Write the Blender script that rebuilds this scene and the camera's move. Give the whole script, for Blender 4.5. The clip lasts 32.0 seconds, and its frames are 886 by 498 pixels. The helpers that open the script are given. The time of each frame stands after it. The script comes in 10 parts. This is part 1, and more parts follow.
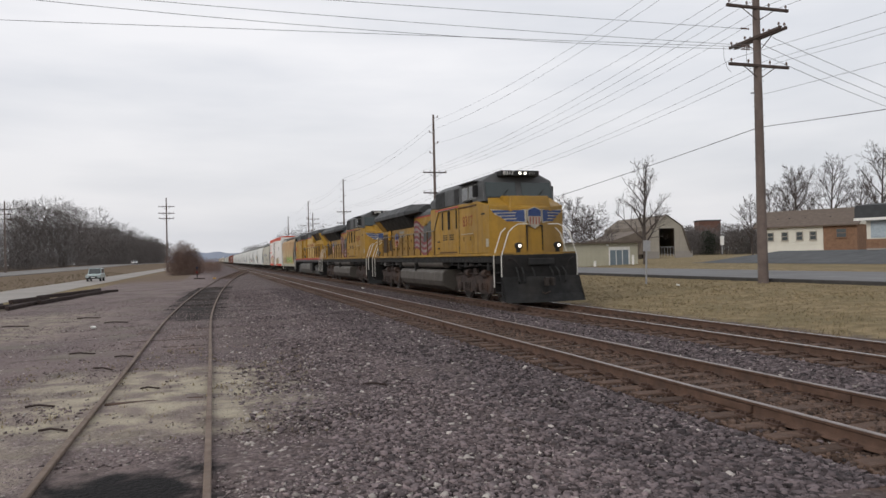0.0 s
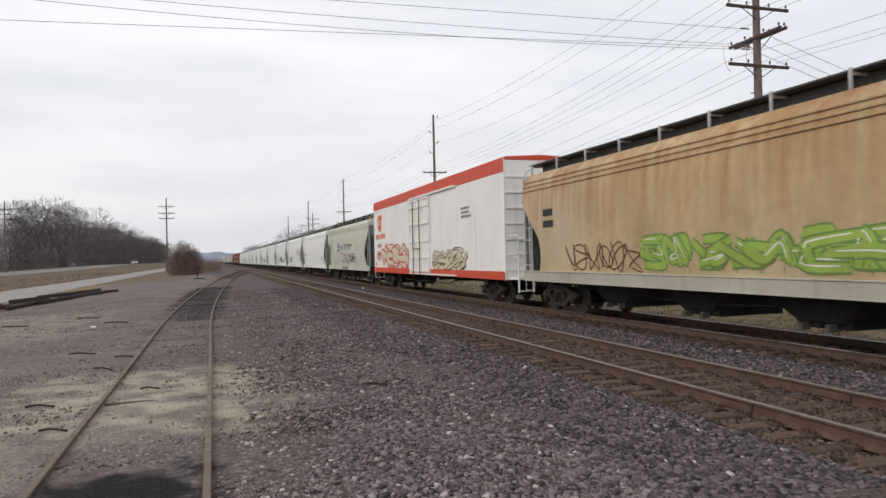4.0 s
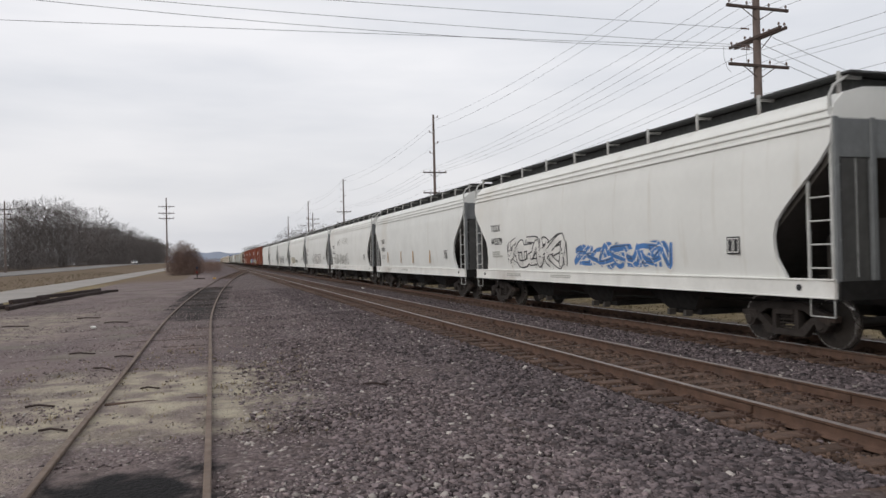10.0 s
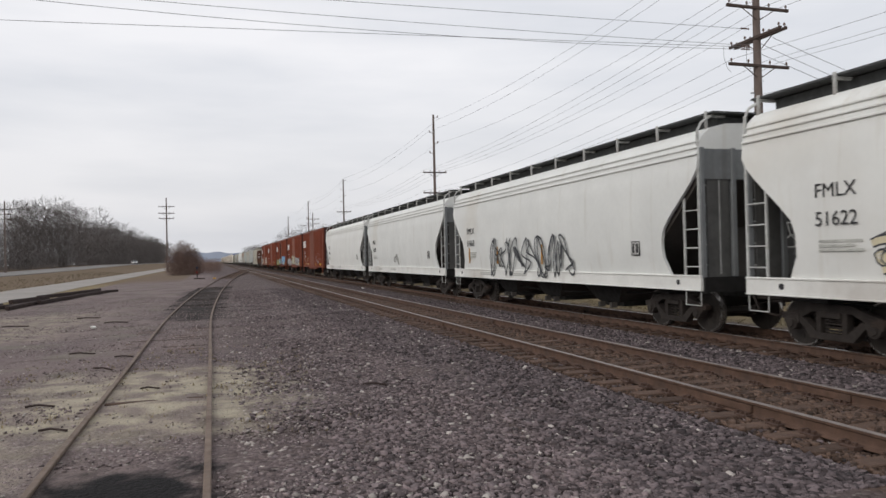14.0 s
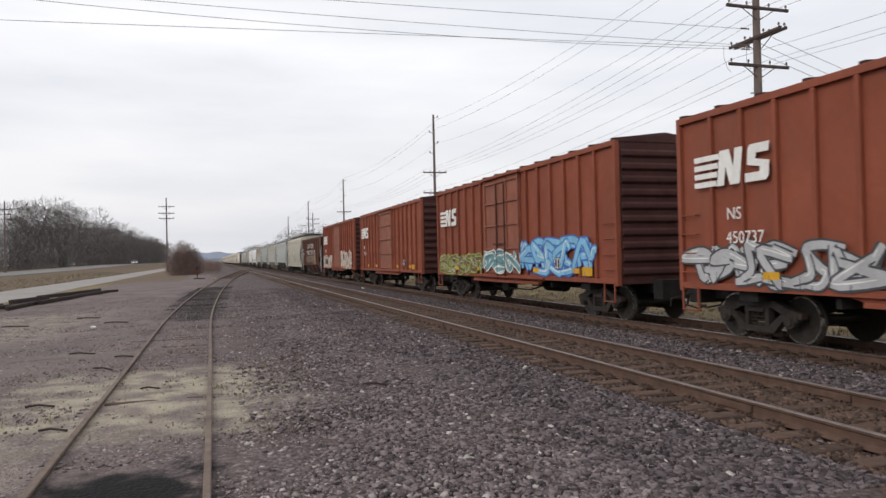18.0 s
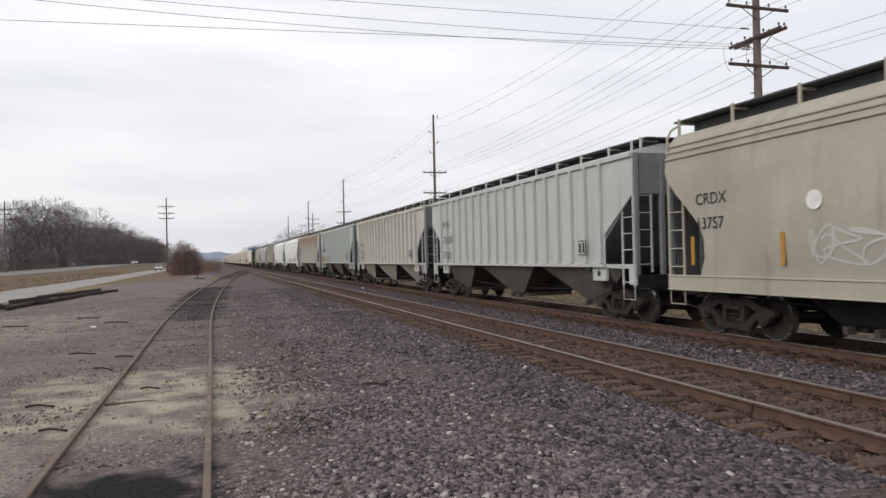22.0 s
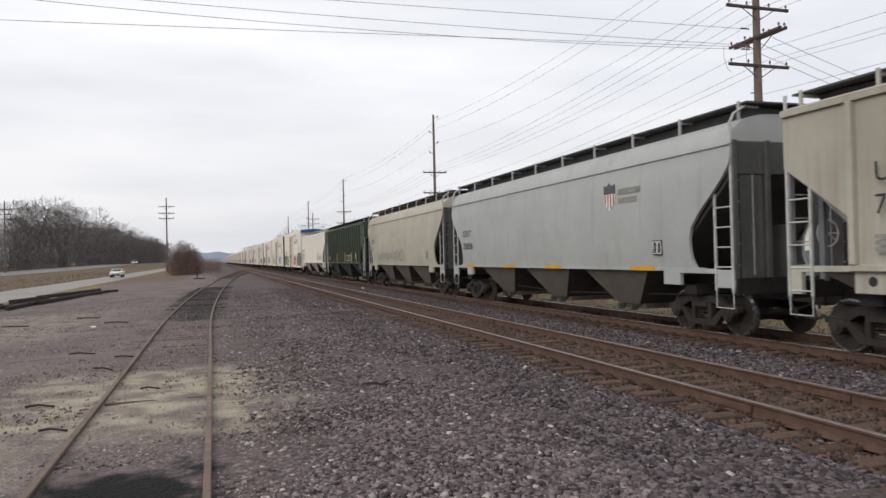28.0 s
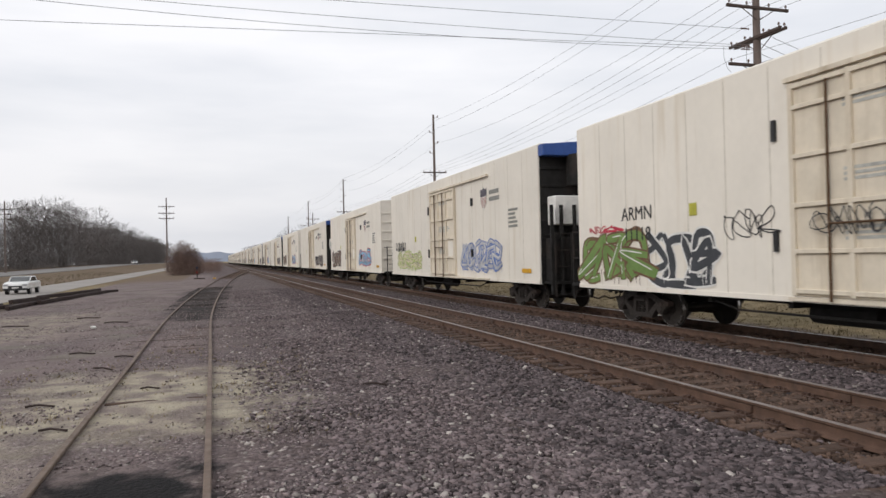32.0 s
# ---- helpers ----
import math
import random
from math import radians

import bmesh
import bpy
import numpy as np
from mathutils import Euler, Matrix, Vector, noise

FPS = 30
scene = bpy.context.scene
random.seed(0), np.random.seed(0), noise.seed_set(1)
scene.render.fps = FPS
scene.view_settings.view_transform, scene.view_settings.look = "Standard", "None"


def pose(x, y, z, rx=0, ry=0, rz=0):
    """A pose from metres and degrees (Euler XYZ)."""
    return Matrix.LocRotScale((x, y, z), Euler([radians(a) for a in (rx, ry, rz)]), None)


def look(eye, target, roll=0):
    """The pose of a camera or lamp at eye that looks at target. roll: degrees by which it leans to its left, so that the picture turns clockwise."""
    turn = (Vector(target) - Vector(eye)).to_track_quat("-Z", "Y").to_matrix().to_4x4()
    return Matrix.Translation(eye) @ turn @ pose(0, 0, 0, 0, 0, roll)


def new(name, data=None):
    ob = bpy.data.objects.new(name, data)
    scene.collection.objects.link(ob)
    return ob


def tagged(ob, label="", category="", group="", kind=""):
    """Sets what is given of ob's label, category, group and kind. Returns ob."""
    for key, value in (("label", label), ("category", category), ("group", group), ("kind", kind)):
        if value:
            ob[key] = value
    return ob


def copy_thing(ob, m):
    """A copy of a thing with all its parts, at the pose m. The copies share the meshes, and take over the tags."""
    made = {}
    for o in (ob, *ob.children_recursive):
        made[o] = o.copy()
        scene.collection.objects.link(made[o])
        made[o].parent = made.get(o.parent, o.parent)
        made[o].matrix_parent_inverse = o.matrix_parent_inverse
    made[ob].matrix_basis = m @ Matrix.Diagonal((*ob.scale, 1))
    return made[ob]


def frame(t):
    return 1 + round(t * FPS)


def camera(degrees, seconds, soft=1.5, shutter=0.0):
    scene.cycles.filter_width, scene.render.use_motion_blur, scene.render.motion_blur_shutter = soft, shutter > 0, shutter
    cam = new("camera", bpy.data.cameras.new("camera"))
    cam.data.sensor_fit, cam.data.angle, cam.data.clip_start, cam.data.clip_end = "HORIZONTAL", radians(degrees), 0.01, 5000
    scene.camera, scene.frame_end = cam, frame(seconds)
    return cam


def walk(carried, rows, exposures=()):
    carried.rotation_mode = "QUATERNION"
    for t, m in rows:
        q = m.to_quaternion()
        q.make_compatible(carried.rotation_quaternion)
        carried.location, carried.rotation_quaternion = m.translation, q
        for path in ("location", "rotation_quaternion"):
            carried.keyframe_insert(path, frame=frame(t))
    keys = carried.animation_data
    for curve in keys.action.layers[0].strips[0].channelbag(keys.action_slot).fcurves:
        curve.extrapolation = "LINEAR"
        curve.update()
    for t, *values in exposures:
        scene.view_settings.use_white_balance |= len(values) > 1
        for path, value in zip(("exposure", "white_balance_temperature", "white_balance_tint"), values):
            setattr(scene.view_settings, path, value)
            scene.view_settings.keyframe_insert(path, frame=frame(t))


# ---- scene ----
# ---------------------------------------------------------------- camera
EYE = (0.0, 0.0, 2.06)
YAW, TILT = radians(17.94), radians(0.58)
AIM = (EYE[0] + math.sin(YAW) * math.cos(TILT), EYE[1] + math.cos(YAW) * math.cos(TILT), EYE[2] + math.sin(TILT))
cam = camera(63.7, 32.0, soft=1.5, shutter=0.07)
walk(cam, [(0.0, look(EYE, AIM, -1.3)), (32.0, look(EYE, AIM, -1.3))],
     exposures=[(0.0, 0.06), (1.0, 0.03), (2.6, 0.17), (5.0, 0.16), (6.5, 0.04), (14.5, 0.05), (16.8, 0.2), (28.5, 0.2), (32.0, 0.18)])

# ---------------------------------------------------------------- sky and sun
SUN_EL, SUN_AZ = radians(30), radians(244)
world = bpy.data.worlds.new("overcast_sky")
scene.world = world
world.use_nodes = True
wn, wl = world.node_tree.nodes, world.node_tree.links
bg = wn["Background"]
sky = wn.new("ShaderNodeTexSky")
sky.sky_type, sky.sun_disc, sky.sun_elevation, sky.sun_rotation = "NISHITA", False, SUN_EL, SUN_AZ
sky.air_density, sky.dust_density = 1.5, 3.0
wtc = wn.new("ShaderNodeTexCoord")
wmap = wn.new("ShaderNodeMapping")
wmap.inputs["Scale"].default_value = (1.2, 1.2, 6.0)
wnoise = wn.new("ShaderNodeTexNoise")
wnoise.inputs["Scale"].default_value, wnoise.inputs["Detail"].default_value, wnoise.inputs["Roughness"].default_value = 1.6, 5.0, 0.5
wramp = wn.new("ShaderNodeValToRGB")
wramp.color_ramp.elements[0].position, wramp.color_ramp.elements[0].color = 0.33, (7.3, 7.45, 7.95, 1)
wramp.color_ramp.elements[1].position, wramp.color_ramp.elements[1].color = 0.62, (9.1, 9.05, 9.35, 1)
wmix = wn.new("ShaderNodeMix")
wmix.data_type = "RGBA"
wmix.inputs["Factor"].default_value = 0.93
wl.new(wtc.outputs["Generated"], wmap.inputs["Vector"])
wl.new(wmap.outputs["Vector"], wnoise.inputs["Vector"])
wl.new(wnoise.outputs["Fac"], wramp.inputs["Fac"])
wl.new(sky.outputs["Color"], wmix.inputs["A"])
wl.new(wramp.outputs["Color"], wmix.inputs["B"])
wsep = wn.new("ShaderNodeSeparateXYZ")
whaze = wn.new("ShaderNodeMapRange")
whaze.interpolation_type = "SMOOTHSTEP"
whaze.inputs["From Min"].default_value, whaze.inputs["From Max"].default_value = 0.0, 0.30
whaze.inputs["To Min"].default_value, whaze.inputs["To Max"].default_value = 0.885, 1.01
wscale = wn.new("ShaderNodeVectorMath")
wscale.operation = "SCALE"
wl.new(wtc.outputs["Generated"], wsep.inputs[0])
wl.new(wsep.outputs["Z"], whaze.inputs["Value"])
wl.new(wmix.outputs["Result"], wscale.inputs[0])
wl.new(whaze.outputs["Result"], wscale.inputs["Scale"])
wl.new(wscale.outputs["Vector"], bg.inputs["Color"])
bg.inputs["Strength"].default_value = 0.1
sun = new("sun", bpy.data.lights.new("sun", "SUN"))
sun.data.energy, sun.data.angle, sun.data.color = 1.0, radians(25), (1.0, 0.96, 0.9)
sun.matrix_world = look((0, 0, 80), (80 * math.cos(SUN_EL) * 0.90, 80 * math.cos(SUN_EL) * 0.44, 80 - 80 * math.sin(SUN_EL)))
# ---------------------------------------------------------------- materials
def material(name, col, rough=0.7, metal=0.0, vary=0.12, scale=6.0, dirt=None, dirt_amount=0.0, streak=None, streak_from=None, bump=0.0, bump_scale=60.0, per_object=0.0, per_island=0.0, spec=0.3):
    """A procedural paint or surface: two scales of mottling, optional stains or upright streaks, and fine relief."""
    m = bpy.data.materials.new(name)
    m.use_nodes = True
    n, l = m.node_tree.nodes, m.node_tree.links
    b = n["Principled BSDF"]
    b.inputs["Roughness"].default_value, b.inputs["Metallic"].default_value = rough, metal
    b.inputs["Specular IOR Level"].default_value = spec
    tc = n.new("ShaderNodeTexCoord")

    def noise_tex(sc, detail=6.0, stretch=None):
        t = n.new("ShaderNodeTexNoise")
        t.inputs["Scale"].default_value, t.inputs["Detail"].default_value = sc, detail
        src = tc.outputs["Object"]
        if stretch:
            mp = n.new("ShaderNodeMapping")
            mp.inputs["Scale"].default_value = stretch
            l.new(src, mp.inputs["Vector"])
            src = mp.outputs["Vector"]
        l.new(src, t.inputs["Vector"])
        return t.outputs["Fac"]

    def ramp(fac, lo, hi, a=0.0, z=1.0):
        r = n.new("ShaderNodeMapRange")
        r.inputs["From Min"].default_value, r.inputs["From Max"].default_value = lo, hi
        r.inputs["To Min"].default_value, r.inputs["To Max"].default_value = a, z
        l.new(fac, r.inputs["Value"])
        return r.outputs["Result"]

    def mix(fac, a, c, mode="MIX"):
        x = n.new("ShaderNodeMix")
        x.data_type, x.blend_type = "RGBA", mode
        for val, key in ((fac, "Factor"), (a, "A"), (c, "B")):
            if isinstance(val, (int, float)):
                x.inputs[key].default_value = val
            elif isinstance(val, tuple):
                x.inputs[key].default_value = (*val, 1)
            else:
                l.new(val, x.inputs[key])
        return x.outputs["Result"]

    c = mix(ramp(noise_tex(scale), 0.3, 0.7), tuple(v * (1 - vary) for v in col), tuple(min(1, v * (1 + vary)) for v in col))
    c = mix(ramp(noise_tex(scale * 9, 3.0), 0.35, 0.7, 0.0, vary * 1.6), c, tuple(v * 0.62 for v in col))
    if dirt:
        c = mix(ramp(noise_tex(scale * 0.33, 8.0), 0.62 - dirt_amount * 0.3, 0.78 - dirt_amount * 0.15, 0.0, min(1.0, 0.5 + dirt_amount)), c, dirt)
    if streak:
        tint, amount = streak
        f = ramp(noise_tex(1.0, 7.0, (3.2, 3.2, 0.28)), 0.62 - amount * 0.22, 0.8, 0.0, min(0.95, 0.45 + amount * 0.5))
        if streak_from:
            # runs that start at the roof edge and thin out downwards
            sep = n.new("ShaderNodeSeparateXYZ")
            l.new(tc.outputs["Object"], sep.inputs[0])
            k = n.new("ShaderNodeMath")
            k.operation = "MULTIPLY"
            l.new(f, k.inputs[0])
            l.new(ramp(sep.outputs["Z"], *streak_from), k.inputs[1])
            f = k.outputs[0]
        c = mix(f, c, tint)
    if per_object or per_island:
        src = n.new("ShaderNodeObjectInfo").outputs["Random"] if per_object else n.new("ShaderNodeNewGeometry").outputs["Random Per Island"]
        k = per_object or per_island
        v = n.new("ShaderNodeHueSaturation")
        l.new(ramp(src, 0, 1, 1 - k, 1 + k), v.inputs["Value"])
        l.new(c, v.inputs["Color"])
        c = v.outputs["Color"]
    l.new(c, b.inputs["Base Color"])
    l.new(ramp(noise_tex(scale * 2.3), 0.3, 0.7, max(0.05, rough - 0.12), min(1, rough + 0.12)), b.inputs["Roughness"])
    if bump:
        bp = n.new("ShaderNodeBump")
        bp.inputs["Strength"].default_value, bp.inputs["Distance"].default_value = min(1, bump), 0.02
        l.new(noise_tex(bump_scale, 4.0), bp.inputs["Height"])
        l.new(bp.outputs["Normal"], b.inputs["Normal"])
    return m


def glow(name, col, power):
    m = bpy.data.materials.new(name)
    m.use_nodes = True
    b = m.node_tree.nodes["Principled BSDF"]
    b.inputs["Base Color"].default_value = (*col, 1)
    b.inputs["Emission Color"].default_value = (*col, 1)
    b.inputs["Emission Strength"].default_value = power
    return m


GRIME, RUST = (0.10, 0.075, 0.055), (0.20, 0.085, 0.035)
M = {}
M["white_car"] = material("weathered_white_paint", (0.67, 0.68, 0.66), 0.62, vary=0.05, scale=0.9, streak=((0.46, 0.43, 0.37), 0.12), dirt=(0.52, 0.49, 0.43), dirt_amount=0.1, bump=0.05)
M["white_car_b"] = material("dusty_white_paint", (0.70, 0.705, 0.68), 0.62, vary=0.04, scale=0.7, streak=((0.48, 0.44, 0.37), 0.14), dirt=(0.55, 0.52, 0.46), dirt_amount=0.08)
M["sill_white"] = material("sill_white_paint", (0.70, 0.70, 0.67), 0.6, vary=0.08, scale=1.5, dirt=(0.34, 0.29, 0.25), dirt_amount=0.15)
M["beige_car"] = material("beige_grey_paint", (0.50, 0.48, 0.41), 0.65, vary=0.07, scale=0.8, streak=((0.28, 0.24, 0.19), 0.25), dirt=(0.36, 0.32, 0.25), dirt_amount=0.15)
M["tan_car"] = material("tan_paint", (0.40, 0.375, 0.31), 0.66, vary=0.1, scale=0.8, streak=((0.22, 0.19, 0.15), 0.25), dirt=(0.30, 0.27, 0.215), dirt_amount=0.25)
M["rust_car"] = material("rusted_orange_paint", (0.48, 0.37, 0.21), 0.75, vary=0.2, scale=0.5, dirt=(0.50, 0.45, 0.33), dirt_amount=0.45, streak=((0.32, 0.125, 0.04), 1.5), streak_from=(1.7, 3.5))
M["grey_car"] = material("light_grey_paint", (0.47, 0.485, 0.47), 0.6, vary=0.07, scale=0.9, streak=((0.26, 0.25, 0.23), 0.22))
M["steel_grey_car"] = material("steel_grey_paint", (0.37, 0.38, 0.37), 0.6, vary=0.07, scale=0.9, streak=((0.24, 0.235, 0.22), 0.2))
M["rib_tan"] = material("dull_tan_paint", (0.42, 0.40, 0.34), 0.66, vary=0.12, scale=0.8, streak=((0.22, 0.17, 0.12), 0.45), dirt=(0.30, 0.27, 0.22), dirt_amount=0.25)
M["rib_rusted"] = material("heavily_rusted_beige_paint", (0.46, 0.45, 0.41), 0.68, vary=0.1, scale=0.8, streak=((0.28, 0.115, 0.025), 1.05), streak_from=(2.3, 3.8), dirt=(0.34, 0.31, 0.26), dirt_amount=0.2)
M["mint_car"] = material("pale_green_grey_paint", (0.425, 0.455, 0.435), 0.6, vary=0.07, scale=0.9, streak=((0.25, 0.25, 0.22), 0.2))
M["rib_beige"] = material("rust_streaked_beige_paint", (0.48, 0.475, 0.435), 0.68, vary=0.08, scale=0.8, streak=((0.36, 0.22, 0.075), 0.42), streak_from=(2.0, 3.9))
M["bay_dirty"] = material("grimy_hopper_bay", (0.115, 0.10, 0.085), 0.8, vary=0.2, scale=1.2, dirt=(0.035, 0.03, 0.027), dirt_amount=0.55)
M["bay_cream"] = material("sooty_cream_bay", (0.33, 0.30, 0.25), 0.75, vary=0.2, scale=0.9, dirt=(0.06, 0.048, 0.042), dirt_amount=0.5)
M["bay_green"] = material("grimy_green_bay", (0.03, 0.042, 0.032), 0.8, vary=0.2, scale=1.2)
M["old_emblem"] = material("faded_brown_emblem", (0.075, 0.062, 0.03), 0.7, vary=0.3, scale=3)
M["rib_cream"] = material("cream_white_paint", (0.76, 0.725, 0.655), 0.6, vary=0.04, scale=0.8, streak=((0.50, 0.41, 0.30), 0.12))
M["green_car"] = material("dark_green_paint", (0.052, 0.068, 0.05), 0.6, vary=0.15, scale=0.9, streak=((0.10, 0.10, 0.07), 0.3), dirt=(0.085, 0.085, 0.065), dirt_amount=0.15)
M["box_red"] = material("boxcar_red_paint", (0.225, 0.062, 0.034), 0.7, vary=0.13, scale=0.8, streak=((0.15, 0.05, 0.03), 0.35), dirt=(0.16, 0.058, 0.035), dirt_amount=0.15, per_object=0.10)
M["box_door"] = material("faded_brown_paint", (0.235, 0.085, 0.054), 0.72, vary=0.16, scale=0.9, streak=((0.15, 0.06, 0.04), 0.35))
M["box_end"] = material("grimy_boxcar_end", (0.055, 0.021, 0.018), 0.8, vary=0.25, scale=1.2)
M["open_hopper"] = material("brown_hopper_paint", (0.105, 0.045, 0.032), 0.75, vary=0.18, scale=0.9, streak=((0.06, 0.035, 0.028), 0.4))
M["reefer"] = material("cream_reefer_paint", (0.725, 0.68, 0.605), 0.6, vary=0.05, scale=0.6, streak=((0.52, 0.43, 0.31), 0.26), per_object=0.04)
M["reefer_seam"] = material("dirty_panel_seam", (0.60, 0.555, 0.48), 0.7, vary=0.2)
M["reefer_door"] = material("stained_door_paint", (0.66, 0.59, 0.48), 0.65, vary=0.12, scale=0.9, streak=((0.30, 0.22, 0.13), 0.5), dirt=(0.38, 0.30, 0.20), dirt_amount=0.25)
M["ice_white"] = material("reefer_white_paint", (0.76, 0.74, 0.71), 0.55, vary=0.05, scale=0.8, streak=((0.5, 0.4, 0.33), 0.2))
M["ice_red"] = material("orange_red_paint", (0.55, 0.075, 0.035), 0.55, vary=0.08)
M["roof_dark"] = material("galvanised_walkway", (0.075, 0.078, 0.078), 0.7, 0.2, vary=0.2)
M["roof_pale"] = material("pale_roof_paint", (0.5, 0.5, 0.47), 0.65, vary=0.1, scale=0.9)
M["slope_dark"] = material("dark_slope_sheet", (0.075, 0.068, 0.062), 0.8, vary=0.2, scale=1.3)
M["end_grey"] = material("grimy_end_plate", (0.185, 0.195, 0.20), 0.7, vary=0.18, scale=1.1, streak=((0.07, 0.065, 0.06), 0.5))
# the shade at the hopper ends is put into this dark colour
M["end_dark"] = material("shade_dark_end_sheet", (0.085, 0.085, 0.083), 0.75, vary=0.25, scale=1.1, streak=((0.16, 0.155, 0.145), 0.35))
M["black"] = material("grimy_black_steel", (0.014, 0.013, 0.0125), 0.8, vary=0.3, scale=2.5, dirt=(0.045, 0.033, 0.028), dirt_amount=0.2)
M["truck_dark"] = material("oily_cast_steel", (0.045, 0.033, 0.029), 0.8, vary=0.35, scale=4, dirt=(0.085, 0.05, 0.034), dirt_amount=0.3)
M["truck_loco"] = material("dull_grey_cast_steel", (0.115, 0.112, 0.108), 0.75, vary=0.3, scale=4, dirt=(0.05, 0.042, 0.038), dirt_amount=0.35)
M["truck"] = material("rusty_cast_steel", (0.033, 0.027, 0.024), 0.8, vary=0.35, scale=4, dirt=(0.07, 0.042, 0.03), dirt_amount=0.12)
M["truck_grey"] = material("dusty_grey_cast_steel", (0.13, 0.125, 0.12), 0.75, vary=0.25, scale=4, dirt=(0.06, 0.05, 0.045), dirt_amount=0.4)
M["wheel"] = material("oily_wheel_steel", (0.04, 0.034, 0.03), 0.6, 0.3, vary=0.25, scale=5)
M["tread"] = material("polished_wheel_tread", (0.35, 0.33, 0.31), 0.3, 0.9, vary=0.1)
M["ladder"] = material("ladder_grey_white_paint", (0.47, 0.475, 0.46), 0.6, vary=0.2, dirt=(0.2, 0.175, 0.15), dirt_amount=0.2)
M["yellow"] = material("armour_yellow_paint", (0.305, 0.172, 0.022), 0.5, vary=0.2, scale=0.8, streak=((0.12, 0.07, 0.025), 0.5), dirt=(0.17, 0.105, 0.035), dirt_amount=0.35, bump=0.06, bump_scale=5)
M["deck_yellow"] = material("grimy_deck_yellow", (0.33, 0.19, 0.03), 0.6, vary=0.25, scale=1.2, dirt=(0.09, 0.06, 0.03), dirt_amount=0.45)
M["tank_grey"] = material("dusty_grey_tank_paint", (0.115, 0.11, 0.102), 0.6, vary=0.12, scale=1.0, streak=((0.08, 0.07, 0.06), 0.3))
M["yellow_clean"] = material("bright_yellow_paint", (0.41, 0.245, 0.04), 0.55, vary=0.14, scale=0.8, streak=((0.22, 0.135, 0.045), 0.45), dirt=(0.30, 0.20, 0.075), dirt_amount=0.3)
M["yellow_pale"] = material("faded_yellow_paint", (0.53, 0.38, 0.15), 0.65, vary=0.14, scale=0.7, streak=((0.30, 0.19, 0.08), 0.5), dirt=(0.58, 0.47, 0.28), dirt_amount=0.25)
M["loco_grey"] = material("locomotive_grey_paint", (0.085, 0.088, 0.09), 0.65, vary=0.15, scale=1.0, streak=((0.05, 0.045, 0.04), 0.3))
M["loco_dark"] = material("sooty_radiator_grey", (0.019, 0.019, 0.019), 0.7, vary=0.2, scale=1.5)
M["loco_soot"] = material("soot_blackened_roof", (0.043, 0.044, 0.045), 0.65, vary=0.2, scale=1.0)
M["tank"] = material("dusty_fuel_tank_grey", (0.08, 0.071, 0.062), 0.6, vary=0.12, scale=1.0, streak=((0.07, 0.06, 0.05), 0.35))
M["red_stripe"] = material("red_stripe_paint", (0.33, 0.035, 0.032), 0.55, vary=0.1)
M["handrail"] = material("white_handrail_paint", (0.62, 0.6, 0.55), 0.5, vary=0.1)
M["handrail_dark"] = material("grey_handrail_paint", (0.16, 0.14, 0.11), 0.6, vary=0.15)
M["glass_dark"] = material("cab_glass", (0.018, 0.024, 0.024), 0.08, 0.0, vary=0.1, spec=0.9)
M["blue"] = material("blue_emblem_paint", (0.03, 0.075, 0.26), 0.5, vary=0.1)
M["blue_dull"] = material("weathered_emblem_blue", (0.03, 0.055, 0.15), 0.55, vary=0.2)
M["rub_pale"] = material("worn_pale_stencil", (0.40, 0.24, 0.19), 0.7, vary=0.3, scale=6)
M["white"] = material("lettering_white_paint", (0.72, 0.71, 0.68), 0.6, vary=0.1)
M["black_paint"] = material("lettering_black_paint", (0.028, 0.028, 0.03), 0.6, vary=0.2)
M["dim_ink"] = material("faded_lettering_grey", (0.24, 0.24, 0.22), 0.7, vary=0.2)
M["faint_ink"] = material("worn_off_lettering", (0.43, 0.43, 0.40), 0.7, vary=0.25)
M["plate_lime"] = material("faded_lime_plate", (0.42, 0.40, 0.06), 0.6)
M["letter_red"] = material("lettering_red_paint", (0.40, 0.05, 0.03), 0.6, vary=0.15)
M["shield_rust"] = material("faded_shield_red", (0.30, 0.12, 0.09), 0.65, vary=0.2)
M["shield_slate"] = material("faded_shield_slate", (0.10, 0.09, 0.11), 0.65, vary=0.2)
M["orange"] = material("orange_emblem_paint", (0.62, 0.12, 0.03), 0.55, vary=0.1)
M["safety"] = material("reflective_yellow_tape", (0.58, 0.31, 0.02), 0.5, vary=0.1)
M["safety_worn"] = material("worn_amber_tape", (0.42, 0.21, 0.04), 0.6, vary=0.15)
M["emblem_green"] = material("green_emblem_paint", (0.06, 0.3, 0.12), 0.6)
M["headlight"] = glow("lit_headlamp_glass", (1.0, 0.93, 0.8), 3.0)
M["rust_fitting"] = material("rusty_fitting", (0.09, 0.05, 0.025), 0.8, vary=0.25, scale=5)
M["vent_brown"] = material("brown_vent_screen", (0.05, 0.034, 0.022), 0.85, vary=0.2)
M["loco_pale"] = material("pale_grey_sash", (0.2, 0.2, 0.19), 0.6, vary=0.15)
M["glass_sky"] = material("windshield_glass", (0.02, 0.032, 0.032), 0.06, vary=0.1, spec=0.6)
M["wing_pale"] = material("faded_white_paint", (0.36, 0.33, 0.27), 0.65, vary=0.15)
M["plough"] = material("worn_plough_steel", (0.010, 0.010, 0.010), 0.75, 0.0, vary=0.4, scale=2, dirt=(0.025, 0.022, 0.019), dirt_amount=0.25)
M["rail_post"] = material("brown_handrail_post", (0.10, 0.055, 0.02), 0.7, vary=0.2)
